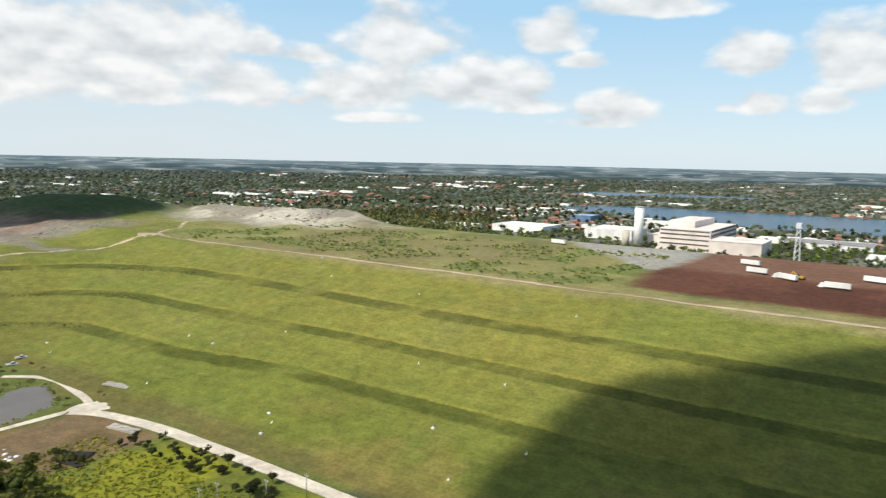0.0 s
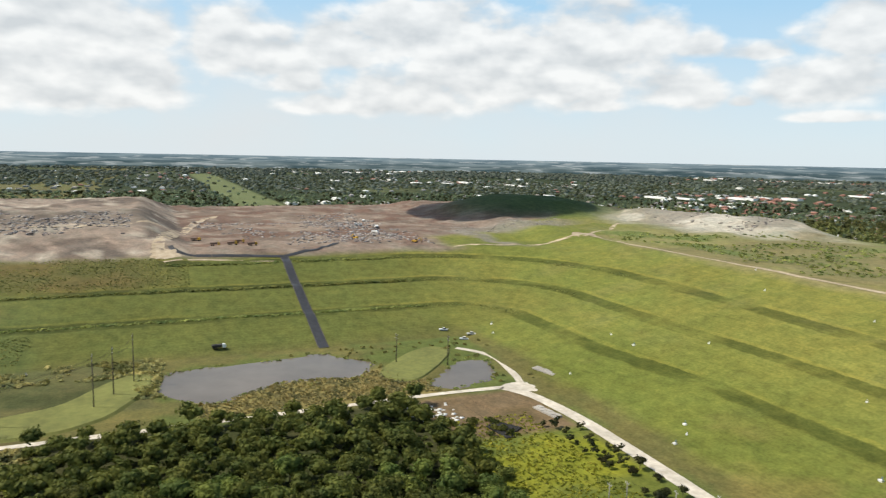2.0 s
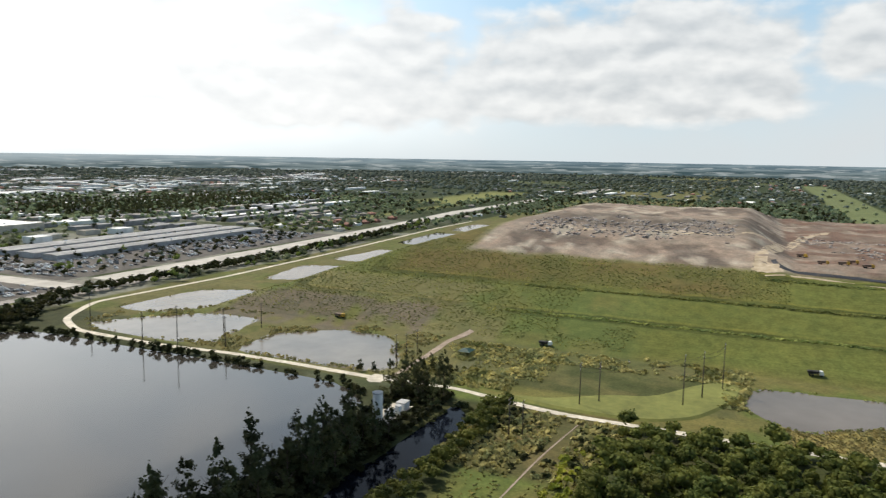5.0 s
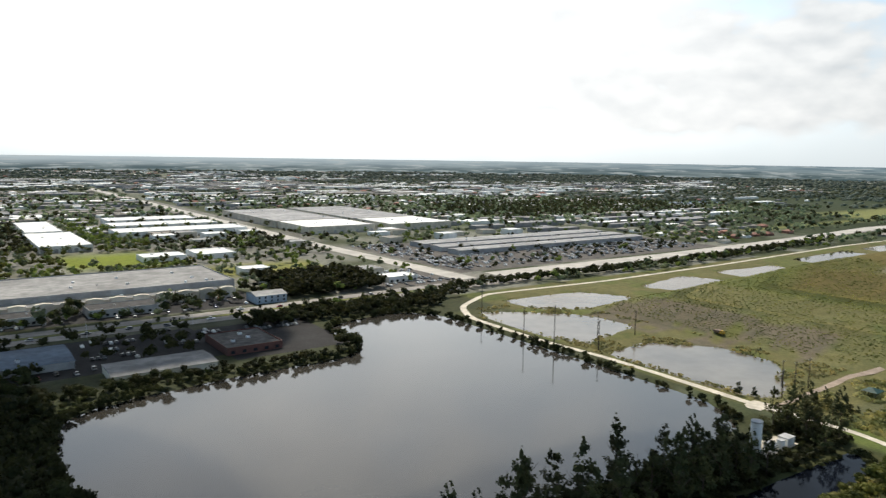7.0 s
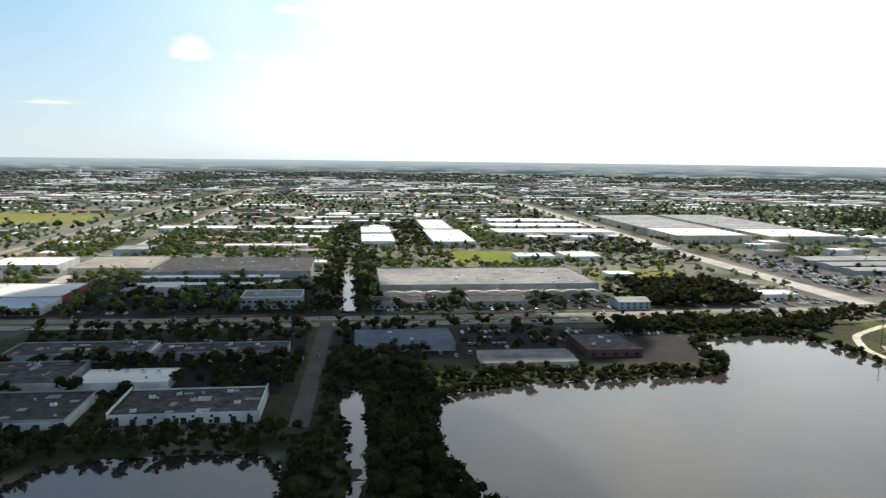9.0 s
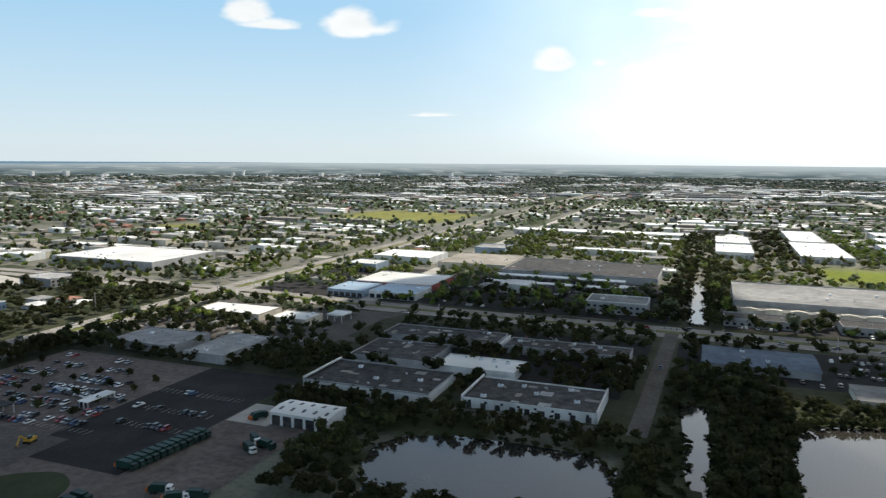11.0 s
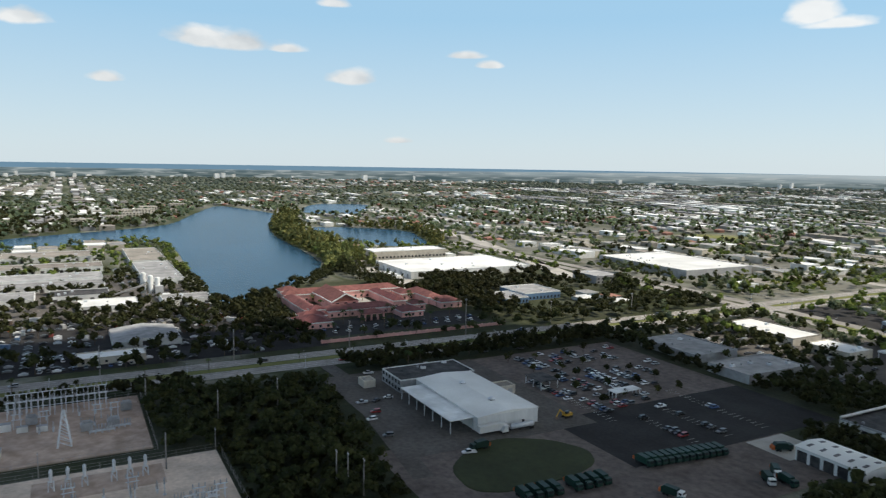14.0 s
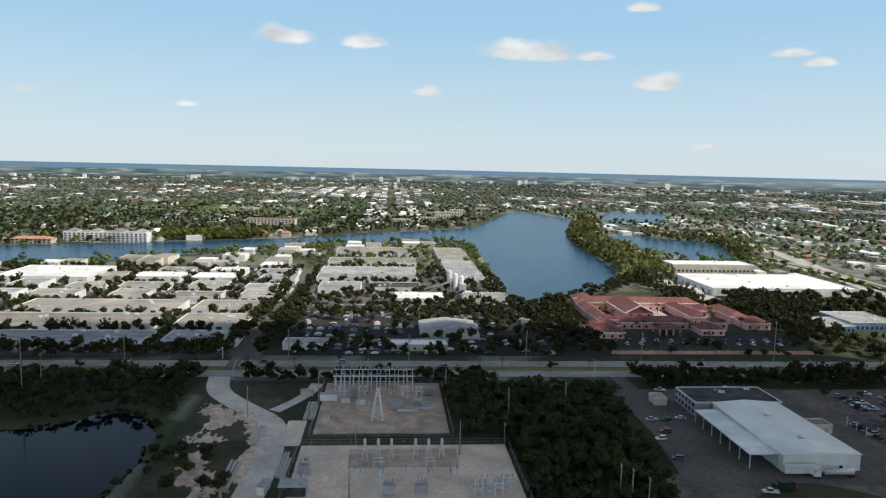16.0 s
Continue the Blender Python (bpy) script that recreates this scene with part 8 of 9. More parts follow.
# vehicles beyond count in the far lots
def far_lot(x0, x1, y0, y1, fill, seed, dz=0.05):
    rng = np.random.default_rng(seed)
    X, Y = (a.ravel() for a in np.meshgrid(np.arange(x0, x1, 3.0), np.arange(y0, y1, 7.5)))
    k = (rng.random(X.size) < fill) & (fuzz(X, Y, 50, seed) > 0.35)
    for a, b, c, d in BLOCKED:
        if b - a < 400:
            k &= ~((X > a) & (X < b) & (Y > c) & (Y < d)) | ((b - a) * (d - c) > 6000)
    X, Y = X[k], Y[k]
    who = rng.integers(0, 4, len(X))
    for q, i in enumerate((0, 1, 3, 2)):
        s = Shape()
        for x, y in zip(X[who == q], Y[who == q]):
            s.box(x - 0.9, x + 0.9, y - 2.2, y + 2.2, dz + 0.2, dz + 0.95).prism([(x - 0.85, y - 1.3), (x + 0.85, y - 1.3), (x + 0.85, y + 1.1), (x - 0.85, y + 1.1)], dz + 0.95, dz + 1.5, 0.2)
        if s.v:
            tagged(new("parked_vehicles", s.mesh("parked_vehicles", CAR_PAINT[i])), "distant rows of parked vehicles", "vehicles", kind="stuff")


far_lot(-820, -420, -632, -545, 0.28, 5), far_lot(-790, -420, -756, -740, 0.4, 6), far_lot(220, 350, -395, -356, 0.3, 7), far_lot(70, 350, -590, -560, 0.3, 8), far_lot(30, 200, -530, -502, 0.25, 9), far_lot(660, 780, -56, -34, 0.5, 10), far_lot(-470, -415, -760, -545, 0.3, 12), far_lot(410, 545, -120, 60, 0.24, 13), far_lot(440, 462, -258, -142, 0.55, 16), far_lot(410, 740, 90, 380, 0.12, 14), far_lot(-190, -15, -535, -500, 0.3, 15), far_lot(-382, -312, -578, -503, 0.35, 17), far_lot(-196, -132, -440, -420, 0.4, 18), far_lot(-126, -60, -452, -392, 0.22, 19)

# ---------------------------------------------------------------- groves and single trees
grove = random.Random(7)


LEFT = {"near": 150, "dark": 150, "mid": 190, "light": 100, "pine": 110}      # of each kind, how many more stand as single trees
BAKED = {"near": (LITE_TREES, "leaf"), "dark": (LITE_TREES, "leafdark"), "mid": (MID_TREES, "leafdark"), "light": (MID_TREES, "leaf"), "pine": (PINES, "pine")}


def plant_all(key, X, Y, size=1.0, group="", share=0.4):
    """The nearest stand singly, the rest are joined."""
    n = int(min(LEFT[key], math.ceil(len(X) * share)))
    LEFT[key] -= n
    o = np.argsort(np.hypot(X, Y))
    for x, y, z in zip(X[o[:n]], Y[o[:n]], height(X[o[:n]], Y[o[:n]])):
        plant(key, float(x), float(y), size, grove, group, float(z))
    far = key in ("near", "dark") and len(o) > n and np.hypot(X[o[n:]], Y[o[n:]]).mean() > 265
    scatter("trees", MID_TREES if far else BAKED[key][0], X[o[n:]], Y[o[n:]], BAKED[key][1], "trees of " + (group or "a grove"), "trees", size * 0.7, size * 1.3, len(X))


# woodland before the landfill
X, Y = spots(-290, -165, -46, 104, 7.6, 1)
plant_all("near", X, Y, 0.95, "the woodland", 0.5)
X, Y = spots(-290, -160, -44, 102, 6.2, 2)
scatter("undergrowth", SHRUBS, X, Y, "leaf", "leafy undergrowth between trees", "bushes", 0.9, 1.6, 6)
# hedge on the canal bank, bushes in the field and by the white road
X, Y = spots(-292, -130, -105, -92, 5.5, 3)
plant_all("near", X, Y, 0.7, "canal bank trees")
X, Y = spots(-250, -165, 145, 158, 5.0, 4, 0.75)
plant_all("dark", X, Y, 0.42, "roadside bushes")
X, Y = spots(-292, -150, -92, -46, 2.6, 5, 0.75)
scatter("field_scrub", SPRIGS, X, Y, "scrub", "rough green scrub in a field", "scrub", 0.4, 1.0, 7, 0.6)
X, Y = spots(-262, -195, -60, -44, 3.6, 62, 0.7)
scatter("yellow_bushes", SHRUBS, X, Y, "leafyellow", "yellow-green bushes at the wood's edge", "bushes", 0.7, 1.4, 63)
X, Y = spots(-262, -150, 102, 146, 1.9, 6, 0.75)
scatter("yellow_scrub", SPRIGS, X, Y, "leafyellow", "yellow-flowering scrub", "scrub", 0.5, 1.1, 8, 0.8)
X, Y = spots(-262, -238, 98, 128, 5.0, 61, 0.5)
scatter("field_bushes", SHRUBS, X, Y, "leaf", "green bushes at the field's edge", "bushes", 0.9, 1.5, 9)
# reeds and bushes about the ponds
X, Y = spots(-340, -299, 14, 120, 1.5, 8, 0.9, 0.5, 0.5)
scatter("reeds", SPRIGS, X, Y, "reed", "dry golden reeds by a pond", "reeds", 0.5, 1.0, 10, 1.0)
X, Y = spots(-372, -318, -135, -10, 3.2, 9, 0.7, 1.0, 0.5)
k = (X < -352 + np.abs(Y + 70) * 0.25)
scatter("marsh_scrub", SPRIGS, X[k], Y[k], "scrub", "grey-green marsh scrub", "scrub", 0.5, 1.0, 11, 0.8)
scatter("marsh_reeds", SPRIGS, X[k] + 1, Y[k] + 1, "reed", "dry marsh reeds", "reeds", 0.8, 1.4, 12, 1.2)
X, Y = spots(-385, -300, 60, 175, 4.0, 10, 0.28, 1.0, 0.5)
scatter("pond_scrub", SPRIGS, X, Y, "scrub", "low scrub round the ponds", "scrub", 0.8, 1.6, 13)
for n in NEAR_WATER:       # a fringe on every bank
    p = np.array(SHORES[n])
    q = np.concatenate([p + (np.roll(p, -1, 0) - p) * f for f in (0.0, 0.33, 0.66)]) + np.random.default_rng(4).normal(0, 1.2, (len(p) * 3, 2))
    keep = (height(q[:, 0], q[:, 1]) > -0.6)
    open_bank = LAKES[n][1] in ("mud", "brownpond")
    scatter("bank_plants", SPRIGS if open_bank else SHRUBS, q[keep, 0], q[keep, 1], ("reed" if LAKES[n][1] == "mud" else "scrubdark") if open_bank else "leafdark", "plants along a bank", "bank plants", 0.5, 1.1, 14, 0.8)
# the landfill: tufts on the shoulder, the benches and the plateau
X, Y = spots(-560, -398, -350, 20, 2.2, 15, 0.9, 1.0, 0.5)
d = -seg_distance(X, Y, FILL)
k = (fuzz(X, Y, 24, 23) > 0.30) & ((d > 90) | (X + Y * 0.9 < -570) | ((d < 75) & (Y + (fuzz(X, Y, 35, 48) - 0.5) * 120 < -85))) & (d > 4) & (d < 140)
dark = k & (fuzz(X, Y, 20, 46) > 0.5)
scatter("slope_scrub", SPRIGS, X[dark], Y[dark], "scrubdark", "rough dark scrub on the landfill slope", "scrub", 0.35, 0.9, 16, 0.8)
scatter("slope_weeds", SPRIGS, X[k & ~dark], Y[k & ~dark], "scrub", "dry weeds on the landfill slope", "weeds", 0.35, 0.85, 17, 0.8)
X, Y = spots(-395, -300, -160, 0, 2.3, 11, 0.9, 0.5, 0.5)
k = (fuzz(X, Y, 18, 44) > 0.42) & ((X < -330) | (Y < -104))
gold = fuzz(X, Y, 14, 49) > 0.46
scatter("marsh_weeds", SPRIGS, X[k & ~gold], Y[k & ~gold], "scrub", "green marsh weeds at the slope's foot", "weeds", 0.8, 1.9, 12)
scatter("marsh_straw", SPRIGS, X[k & gold], Y[k & gold], "reed", "golden marsh straw at the slope's foot", "weeds", 0.8, 1.9, 18)
X, Y = spots(-294, -225, -106, -44, 2.4, 13, 0.9, 0.5, 0.5)
scatter("field_weeds", SPRIGS, X, Y, "reed", "tall dry brown weeds beside a wood", "weeds", 0.8, 1.9, 14)
k = fuzz(X, Y, 18, 47) > 0.5
scatter("field_brush", SHRUBS, X[k][::3], Y[k][::3], "leafdark", "dark brush beside a wood", "bushes", 0.6, 1.2, 15)
for a, seed in ((40, 18), (81, 19), (122, 20)):
    X, Y = spots(-540, 100, -150, 330, 2.6, seed, 1.0, 0.5)
    d = bench_run(X, Y, -seg_distance(X, Y, FILL))
    k = (np.abs(d - a - 2) < 3.0) & (fuzz(X, Y, 40, 41) > 0.45) & (X < -395)
    scatter("bench_grass", SPRIGS, X[k], Y[k], "scrubdark", "tall dark grass along a landfill bench", "grass", 0.5, 1.0, seed, 0.6)
    # on the west face the growth along a bench hardly breaks, under a pale lip
    X, Y = spots(-545, -398, -150, 165, 1.5, seed + 60, 1.0, 0.5)
    d = bench_run(X, Y, -seg_distance(X, Y, FILL))
    k = (np.abs(d - a - 2 - (fuzz(X, Y, 22, 71) - 0.5) * 2) < 0.8 + 2.0 * fuzz(X, Y, 30, 72)) & (fuzz(X, Y, 45, 73) > 0.27) & ((d < 100) | (Y > 5))
    scatter("bench_brush", SPRIGS, X[k], Y[k], "scrubdark", "dense dark brush along a landfill bench", "brush", 0.7, 1.5, seed + 70, 0.8)
X, Y = spots(-520, 40, 358, 520, 5.5, 21, 0.8)
k = (fuzz(X, Y, 30, 32) > 0.5) & (X < -150)
scatter("plateau_scrub", SPRIGS, X[k], Y[k], "scrubdark", "green scrub on the landfill plateau", "scrub", 0.9, 2.2, 22, 0.7)
# pines on the spit between lake and canal
X, Y = spots(-300, -190, -152, -127, 6.6, 23, 0.85)
k = ~((np.abs(X + 258) < 16) & (Y > -152))
plant_all("pine", X[k], Y[k], 0.82, "pines on the spit", 1.0)
X, Y = spots(-200, -110, -158, -128, 10.0, 24, 0.75)
plant_all("pine", X, Y, 0.95, "pines on the spit", 1.0)
X, Y = spots(-300, -60, -152, -122, 3.6, 25, 0.9, 1.5, 0.3)
scatter("spit_undergrowth", SHRUBS, X, Y, "leafdark", "dark undergrowth on the spit", "bushes", 0.9, 1.7, 26)
X, Y = spots(-330, -296, -190, -130, 6, 27, 0.6)
plant_all("pine", X, Y, 0.45, "pines by the ponds")
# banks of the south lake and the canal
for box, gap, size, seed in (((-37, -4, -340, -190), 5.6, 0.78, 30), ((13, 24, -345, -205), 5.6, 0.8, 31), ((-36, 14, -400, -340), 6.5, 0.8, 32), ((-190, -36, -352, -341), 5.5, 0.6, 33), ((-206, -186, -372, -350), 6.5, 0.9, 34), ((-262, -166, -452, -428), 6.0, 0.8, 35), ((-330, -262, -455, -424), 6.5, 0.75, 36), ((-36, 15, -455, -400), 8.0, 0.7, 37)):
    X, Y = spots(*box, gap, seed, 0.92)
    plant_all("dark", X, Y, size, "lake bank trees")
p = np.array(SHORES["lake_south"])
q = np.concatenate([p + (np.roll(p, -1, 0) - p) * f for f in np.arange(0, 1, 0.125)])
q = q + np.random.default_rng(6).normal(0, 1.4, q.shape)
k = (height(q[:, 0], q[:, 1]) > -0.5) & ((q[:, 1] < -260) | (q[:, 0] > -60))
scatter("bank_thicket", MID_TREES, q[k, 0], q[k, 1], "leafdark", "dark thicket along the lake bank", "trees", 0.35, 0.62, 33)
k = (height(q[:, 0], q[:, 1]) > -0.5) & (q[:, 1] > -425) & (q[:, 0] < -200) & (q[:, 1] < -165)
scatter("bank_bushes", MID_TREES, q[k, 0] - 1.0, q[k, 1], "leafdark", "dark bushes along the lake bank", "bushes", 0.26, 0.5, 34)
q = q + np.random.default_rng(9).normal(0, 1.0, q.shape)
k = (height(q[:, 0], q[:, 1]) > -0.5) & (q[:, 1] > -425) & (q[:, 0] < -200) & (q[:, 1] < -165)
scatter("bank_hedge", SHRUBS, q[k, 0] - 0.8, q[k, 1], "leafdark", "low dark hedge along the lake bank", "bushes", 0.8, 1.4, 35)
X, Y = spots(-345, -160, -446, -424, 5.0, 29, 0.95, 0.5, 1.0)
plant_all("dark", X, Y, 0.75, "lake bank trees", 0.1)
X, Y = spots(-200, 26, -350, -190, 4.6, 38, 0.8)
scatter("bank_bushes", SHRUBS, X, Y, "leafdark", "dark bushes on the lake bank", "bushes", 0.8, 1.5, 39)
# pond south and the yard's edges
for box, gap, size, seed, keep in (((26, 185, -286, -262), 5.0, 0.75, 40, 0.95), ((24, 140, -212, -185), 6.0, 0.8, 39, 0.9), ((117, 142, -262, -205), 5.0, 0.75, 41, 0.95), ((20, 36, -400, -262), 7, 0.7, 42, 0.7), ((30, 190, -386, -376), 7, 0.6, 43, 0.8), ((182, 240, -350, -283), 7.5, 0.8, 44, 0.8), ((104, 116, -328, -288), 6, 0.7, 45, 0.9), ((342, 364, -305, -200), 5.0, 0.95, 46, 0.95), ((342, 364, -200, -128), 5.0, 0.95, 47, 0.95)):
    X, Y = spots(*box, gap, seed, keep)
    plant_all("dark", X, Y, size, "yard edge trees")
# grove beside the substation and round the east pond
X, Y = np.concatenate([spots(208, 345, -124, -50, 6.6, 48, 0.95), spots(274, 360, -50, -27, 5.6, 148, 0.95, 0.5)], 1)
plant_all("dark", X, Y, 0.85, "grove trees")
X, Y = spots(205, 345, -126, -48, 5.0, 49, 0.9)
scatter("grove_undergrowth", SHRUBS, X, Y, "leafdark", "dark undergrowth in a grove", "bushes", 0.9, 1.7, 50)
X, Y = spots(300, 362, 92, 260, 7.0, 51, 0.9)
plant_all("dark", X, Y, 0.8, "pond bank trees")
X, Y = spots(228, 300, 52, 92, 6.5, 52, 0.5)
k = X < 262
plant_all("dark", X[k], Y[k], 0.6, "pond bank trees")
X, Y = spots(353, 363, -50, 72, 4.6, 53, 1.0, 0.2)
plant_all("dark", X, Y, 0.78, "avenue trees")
X, Y = spots(-820, -410, -760, -538, 17, 31, 0.5)
scatter("lot_trees", MID_TREES, X, Y, "leafdark", "trees dotted over a wide vehicle lot", "trees", 0.6, 1.0, 32)
# reeds standing in and between the basins
X, Y = spots(-400, -298, -400, -165, 2.4, 28, 0.7, 0.5, -3.0)
k = (fuzz(X, Y, 20, 50) > 0.52) & (seg_distance(X, Y, FILL) > 2)
scatter("basin_reeds", SPRIGS, X[k], Y[k], "reed", "tan reeds about shallow basins", "reeds", 0.7, 1.6, 29)
# highway hedge
X = np.repeat(np.arange(-1000, -320, 5.0), 3)
rng = np.random.default_rng(54)
X, Y = X + rng.uniform(-2, 2, X.size), np.interp(X, [-1000, -717, -530, -397, -320], [-488, -464, -464, -470, -462]) + rng.uniform(-9, 5, X.size)
scatter("highway_hedge", MID_TREES, X, Y, "leafdark", "dark dense tree belt along a highway", "trees", 0.7, 1.0, 55)
X, Y = spots(-308, -224, -592, -503, 5.2, 56, 1.0)
scatter("copse", MID_TREES, X, Y, "leafdark", "dense green copse beside the avenue", "trees", 1.05, 1.5, 57)
for x0, x1, y0, y1, gap, seed, keep in ((-205, 0, -880, -648, 10, 161, 0.45), (-94, -50, -1190, -860, 8.5, 162, 0.85), (-206, -150, -1210, -860, 9, 163, 0.75), (-10, 32, -1110, -735, 8, 164, 0.75), (30, 260, -1050, -765, 10, 165, 0.6), (-420, -210, -960, -800, 11, 166, 0.5), (-345, -205, -1056, -1026, 8, 167, 0.6), (-350, -210, -1140, -1114, 8, 168, 0.6), (190, 480, -900, -560, 11.5, 169, 0.5), (-390, -200, -880, -700, 12, 170, 0.4), (425, 620, -570, -452, 9, 172, 0.5), (430, 760, -685, -570, 11, 174, 0.4), (440, 760, -880, -705, 12, 176, 0.4)):
    X, Y = spots(x0, x1, y0, y1, gap, seed, keep, 2.0)
    X, Y = X[~((X > -200) & (X < -103) & (Y > -835) & (Y < -725))], Y[~((X > -200) & (X < -103) & (Y > -835) & (Y < -725))]
    scatter("block_trees", SMALL_TREES, X, Y, "leaf" if seed % 2 else "leafdark", "trees between the halls of an industrial park", "trees", 0.7, 1.15, seed)
# islands of trees between the rows of the car park
for y in (-218, -235, -252, -269):
    for x in (250, 268, 287, 306, 324):
        plant("mid", x + grove.uniform(-5, 5), y + grove.uniform(-1, 1), 0.62, grove, "car park trees")
X, Y = spots(205, 345, -312, -296, 5.5, 58, 0.95)
plant_all("dark", X, Y, 0.7, "yard edge trees")
# trees among the buildings
for box, gap, seed, keep, key in (((399, 446, -140, 74), 8.5, 60, 0.5, "mid"), ((399, 455, 90, 400), 6.2, 50, 0.95, "mid"), ((455, 560, 88, 96), 6, 49, 0.9, "mid"), ((440, 560, 62, 76), 7, 48, 0.8, "mid"), ((524, 612, -345, -255), 6.5, 47, 1.0, "dark"), ((399, 446, -480, -292), 7.5, 45, 0.85, "dark"), ((446, 540, -306, -266), 6.5, 44, 0.95, "dark"), ((426, 446, -292, -140), 7.5, 43, 0.7, "mid"), ((440, 600, -140, -100), 6.5, 42, 0.95, "dark"), ((347, 363, 88, 330), 5.5, 46, 0.95, "dark"), ((399, 426, -330, -140), 11, 59, 0.45, "mid"), ((446, 560, -140, 0), 9.5, 62, 0.5, "mid"), ((540, 612, -300, -236), 8, 63, 0.8, "mid"), ((490, 760, -100, 80), 9, 64, 0.6, "mid"), ((446, 560, 80, 290), 8, 65, 0.8, "mid"), ((556, 745, 76, 400), 8.5, 66, 0.6, "mid"), ((395, 560, -480, -360), 10, 67, 0.7, "mid"), ((520, 612, -440, -296), 9, 57, 0.7, "mid"), ((190, 360, -400, -305), 8, 68, 0.7, "mid"), ((345, 362, -470, -300), 8, 56, 0.7, "mid"), ((190, 360, -470, -440), 11, 55, 0.5, "mid"), ((190, 360, -506, -484), 10, 69, 0.6, "mid"), ((20, 200, -458, -414), 8, 70, 0.8, "dark"), ((30, 192, -388, -327), 7, 54, 0.75, "dark"), ((20, 200, -512, -490), 8.5, 53, 0.8, "mid"), ((20, 190, -592, -512), 9, 71, 0.4, "mid"), ((-200, 0, -552, -486), 9.5, 72, 0.6, "mid"), ((12, 30, -800, -500), 6.5, 73, 0.9, "mid"), ((-18, 0, -800, -500), 6.5, 74, 0.9, "mid"), ((-130, 10, -456, -385), 10, 75, 0.6, "mid"), ((-330, -160, -462, -440), 7, 52, 0.9, "mid"), ((-240, -196, -560, -490), 8, 51, 0.7, "mid")):
    X, Y = spots(*box, gap, seed, keep)
    plant_all(key, X, Y, 0.95, "trees among buildings", 0.25)
for y0 in (72, 93):       # rows along the side street
    X = np.arange(402, 740, 7.0) + np.random.default_rng(int(y0)).uniform(-2, 2, 49)
    X = X[np.random.default_rng(3).random(49) < 0.75]
    plant_all("mid", X, y0 + np.random.default_rng(8).uniform(-1.5, 1.5, len(X)), 0.9, "street trees", 0.2)
X, Y = spots(560, 700, -290, -240, 7, 77, 0.8)
plant_all("pine", X, Y, 0.75, "pines by the lake")
for x, y in ((432, -150), (432, -170), (433, -186), (433, -204), (432, -220), (434, -236), (472, -176), (472, -205), (505, -165), (528, -166), (455, -202), (530, -208), (456, -165), (455, -178), (470, -244), (472, -232), (510, -240), (500, -236), (468, -262), (340, -160), (346, -170), (352, -205)):
    plant("palm", x, y, 1.1, grove, "palms by the pink building")
for k in range(26):
    x, y = 379 + grove.uniform(-1, 1), 250 - k * 28 + grove.uniform(-6, 6)
    plant("palm" if k % 3 else "mid", x, y, 0.8 if k % 3 else 0.55, grove, "median trees")
for k in range(24):
    plant("mid", 330 - k * 26 + grove.uniform(-6, 6), -476 + (-10 if k < 3 else 0) + grove.uniform(-1, 1), 0.5, grove, "median trees")

# far tree cover
def belt(x0, x1, y0, y1, gap, seed, keep, arrays, mat, label="distant trees", lo=0.8, hi=1.3):
    X, Y = spots(x0, x1, y0, y1, gap, seed, keep, 2.0, 3.0)
    far = np.hypot(X, Y)
    k = (far < 4600)
    scatter("distant_trees", arrays, X[k], Y[k], mat, label, "trees", lo, hi, seed)

# the lake's wooded spits
X, Y = spots(820, 1420, -560, -255, 9.0, 100, 0.95, 2, 4)
k = (seg_distance(X, Y, SHORES["lake_east"]) < 42) & (Y < -255)
scatter("island_pines", FAR_PINES, X[k], Y[k], "lakepine", "pines on a spit in the lake", "trees", 0.95, 1.6, 101)
scatter("island_trees", FAR_TREES, X[k] + 3, Y[k] + 2, "scrub", "leafy trees on a spit in the lake", "trees", 0.5, 0.8, 102)
k = (seg_distance(X, Y, SHORES["lake_lobe"]) < 26) & (Y < -425)
scatter("island_pines", FAR_PINES, X[k], Y[k], "lakepine", "pines along a lake inlet", "trees", 0.8, 1.3, 111)
X, Y = spots(680, 850, -300, -225, 8.0, 103, 0.95, 2, 4)
scatter("shore_pines", FAR_PINES, X, Y, "lakepine", "pines on the lake shore", "trees", 0.9, 1.4, 104)
X, Y = spots(500, 700, -235, -98, 8.0, 105, 0.9, 2, 3)
k = seg_distance(X, Y, SHORES["lake_east"]) < 22
scatter("shore_trees", MID_TREES, X[k], Y[k], "leafdark", "dark trees on the lake shore", "trees", 0.7, 1.1, 106)
X, Y = spots(700, 1040, -116, 520, 9.0, 107, 0.8, 2, 3)
k = seg_distance(X, Y, SHORES["lake_east"]) < 16
scatter("shore_trees", MID_TREES, X[k], Y[k], "leaf", "trees on the lake shore", "trees", 0.6, 1.0, 108)
X, Y = spots(900, 1500, -140, 900, 13.5, 109, 0.75, 3, 4)
k = X > 1000 - (Y - 60) * 0.2
scatter("far_shore_trees", FAR_TREES, X[k], Y[k], "leafdark", "trees beyond the lake", "trees", 0.8, 1.3, 110)
X, Y = spots(985, 1100, 185, 318, 7, 141, 0.9)
k = (X > 1098 - (Y - 90) * 0.47) & (X < 1150 - (Y - 90) * 0.47)
scatter("far_shore_grove", MID_TREES, X[k], Y[k], "leaf", "tall olive-green trees on the far lake shore", "trees", 1.3, 1.9, 142)
rng = np.random.default_rng(143)
X = rng.uniform(425, 640, 90)
Y = 84 - np.clip(X - 445, 0, 400) * 0.035 + np.where(rng.random(90) < 0.5, -1, 1) * rng.uniform(5.5, 10, 90)
scatter("street_grove", MID_TREES, X, Y, "leafdark", "dark trees crowding a side street", "trees", 0.8, 1.2, 144)

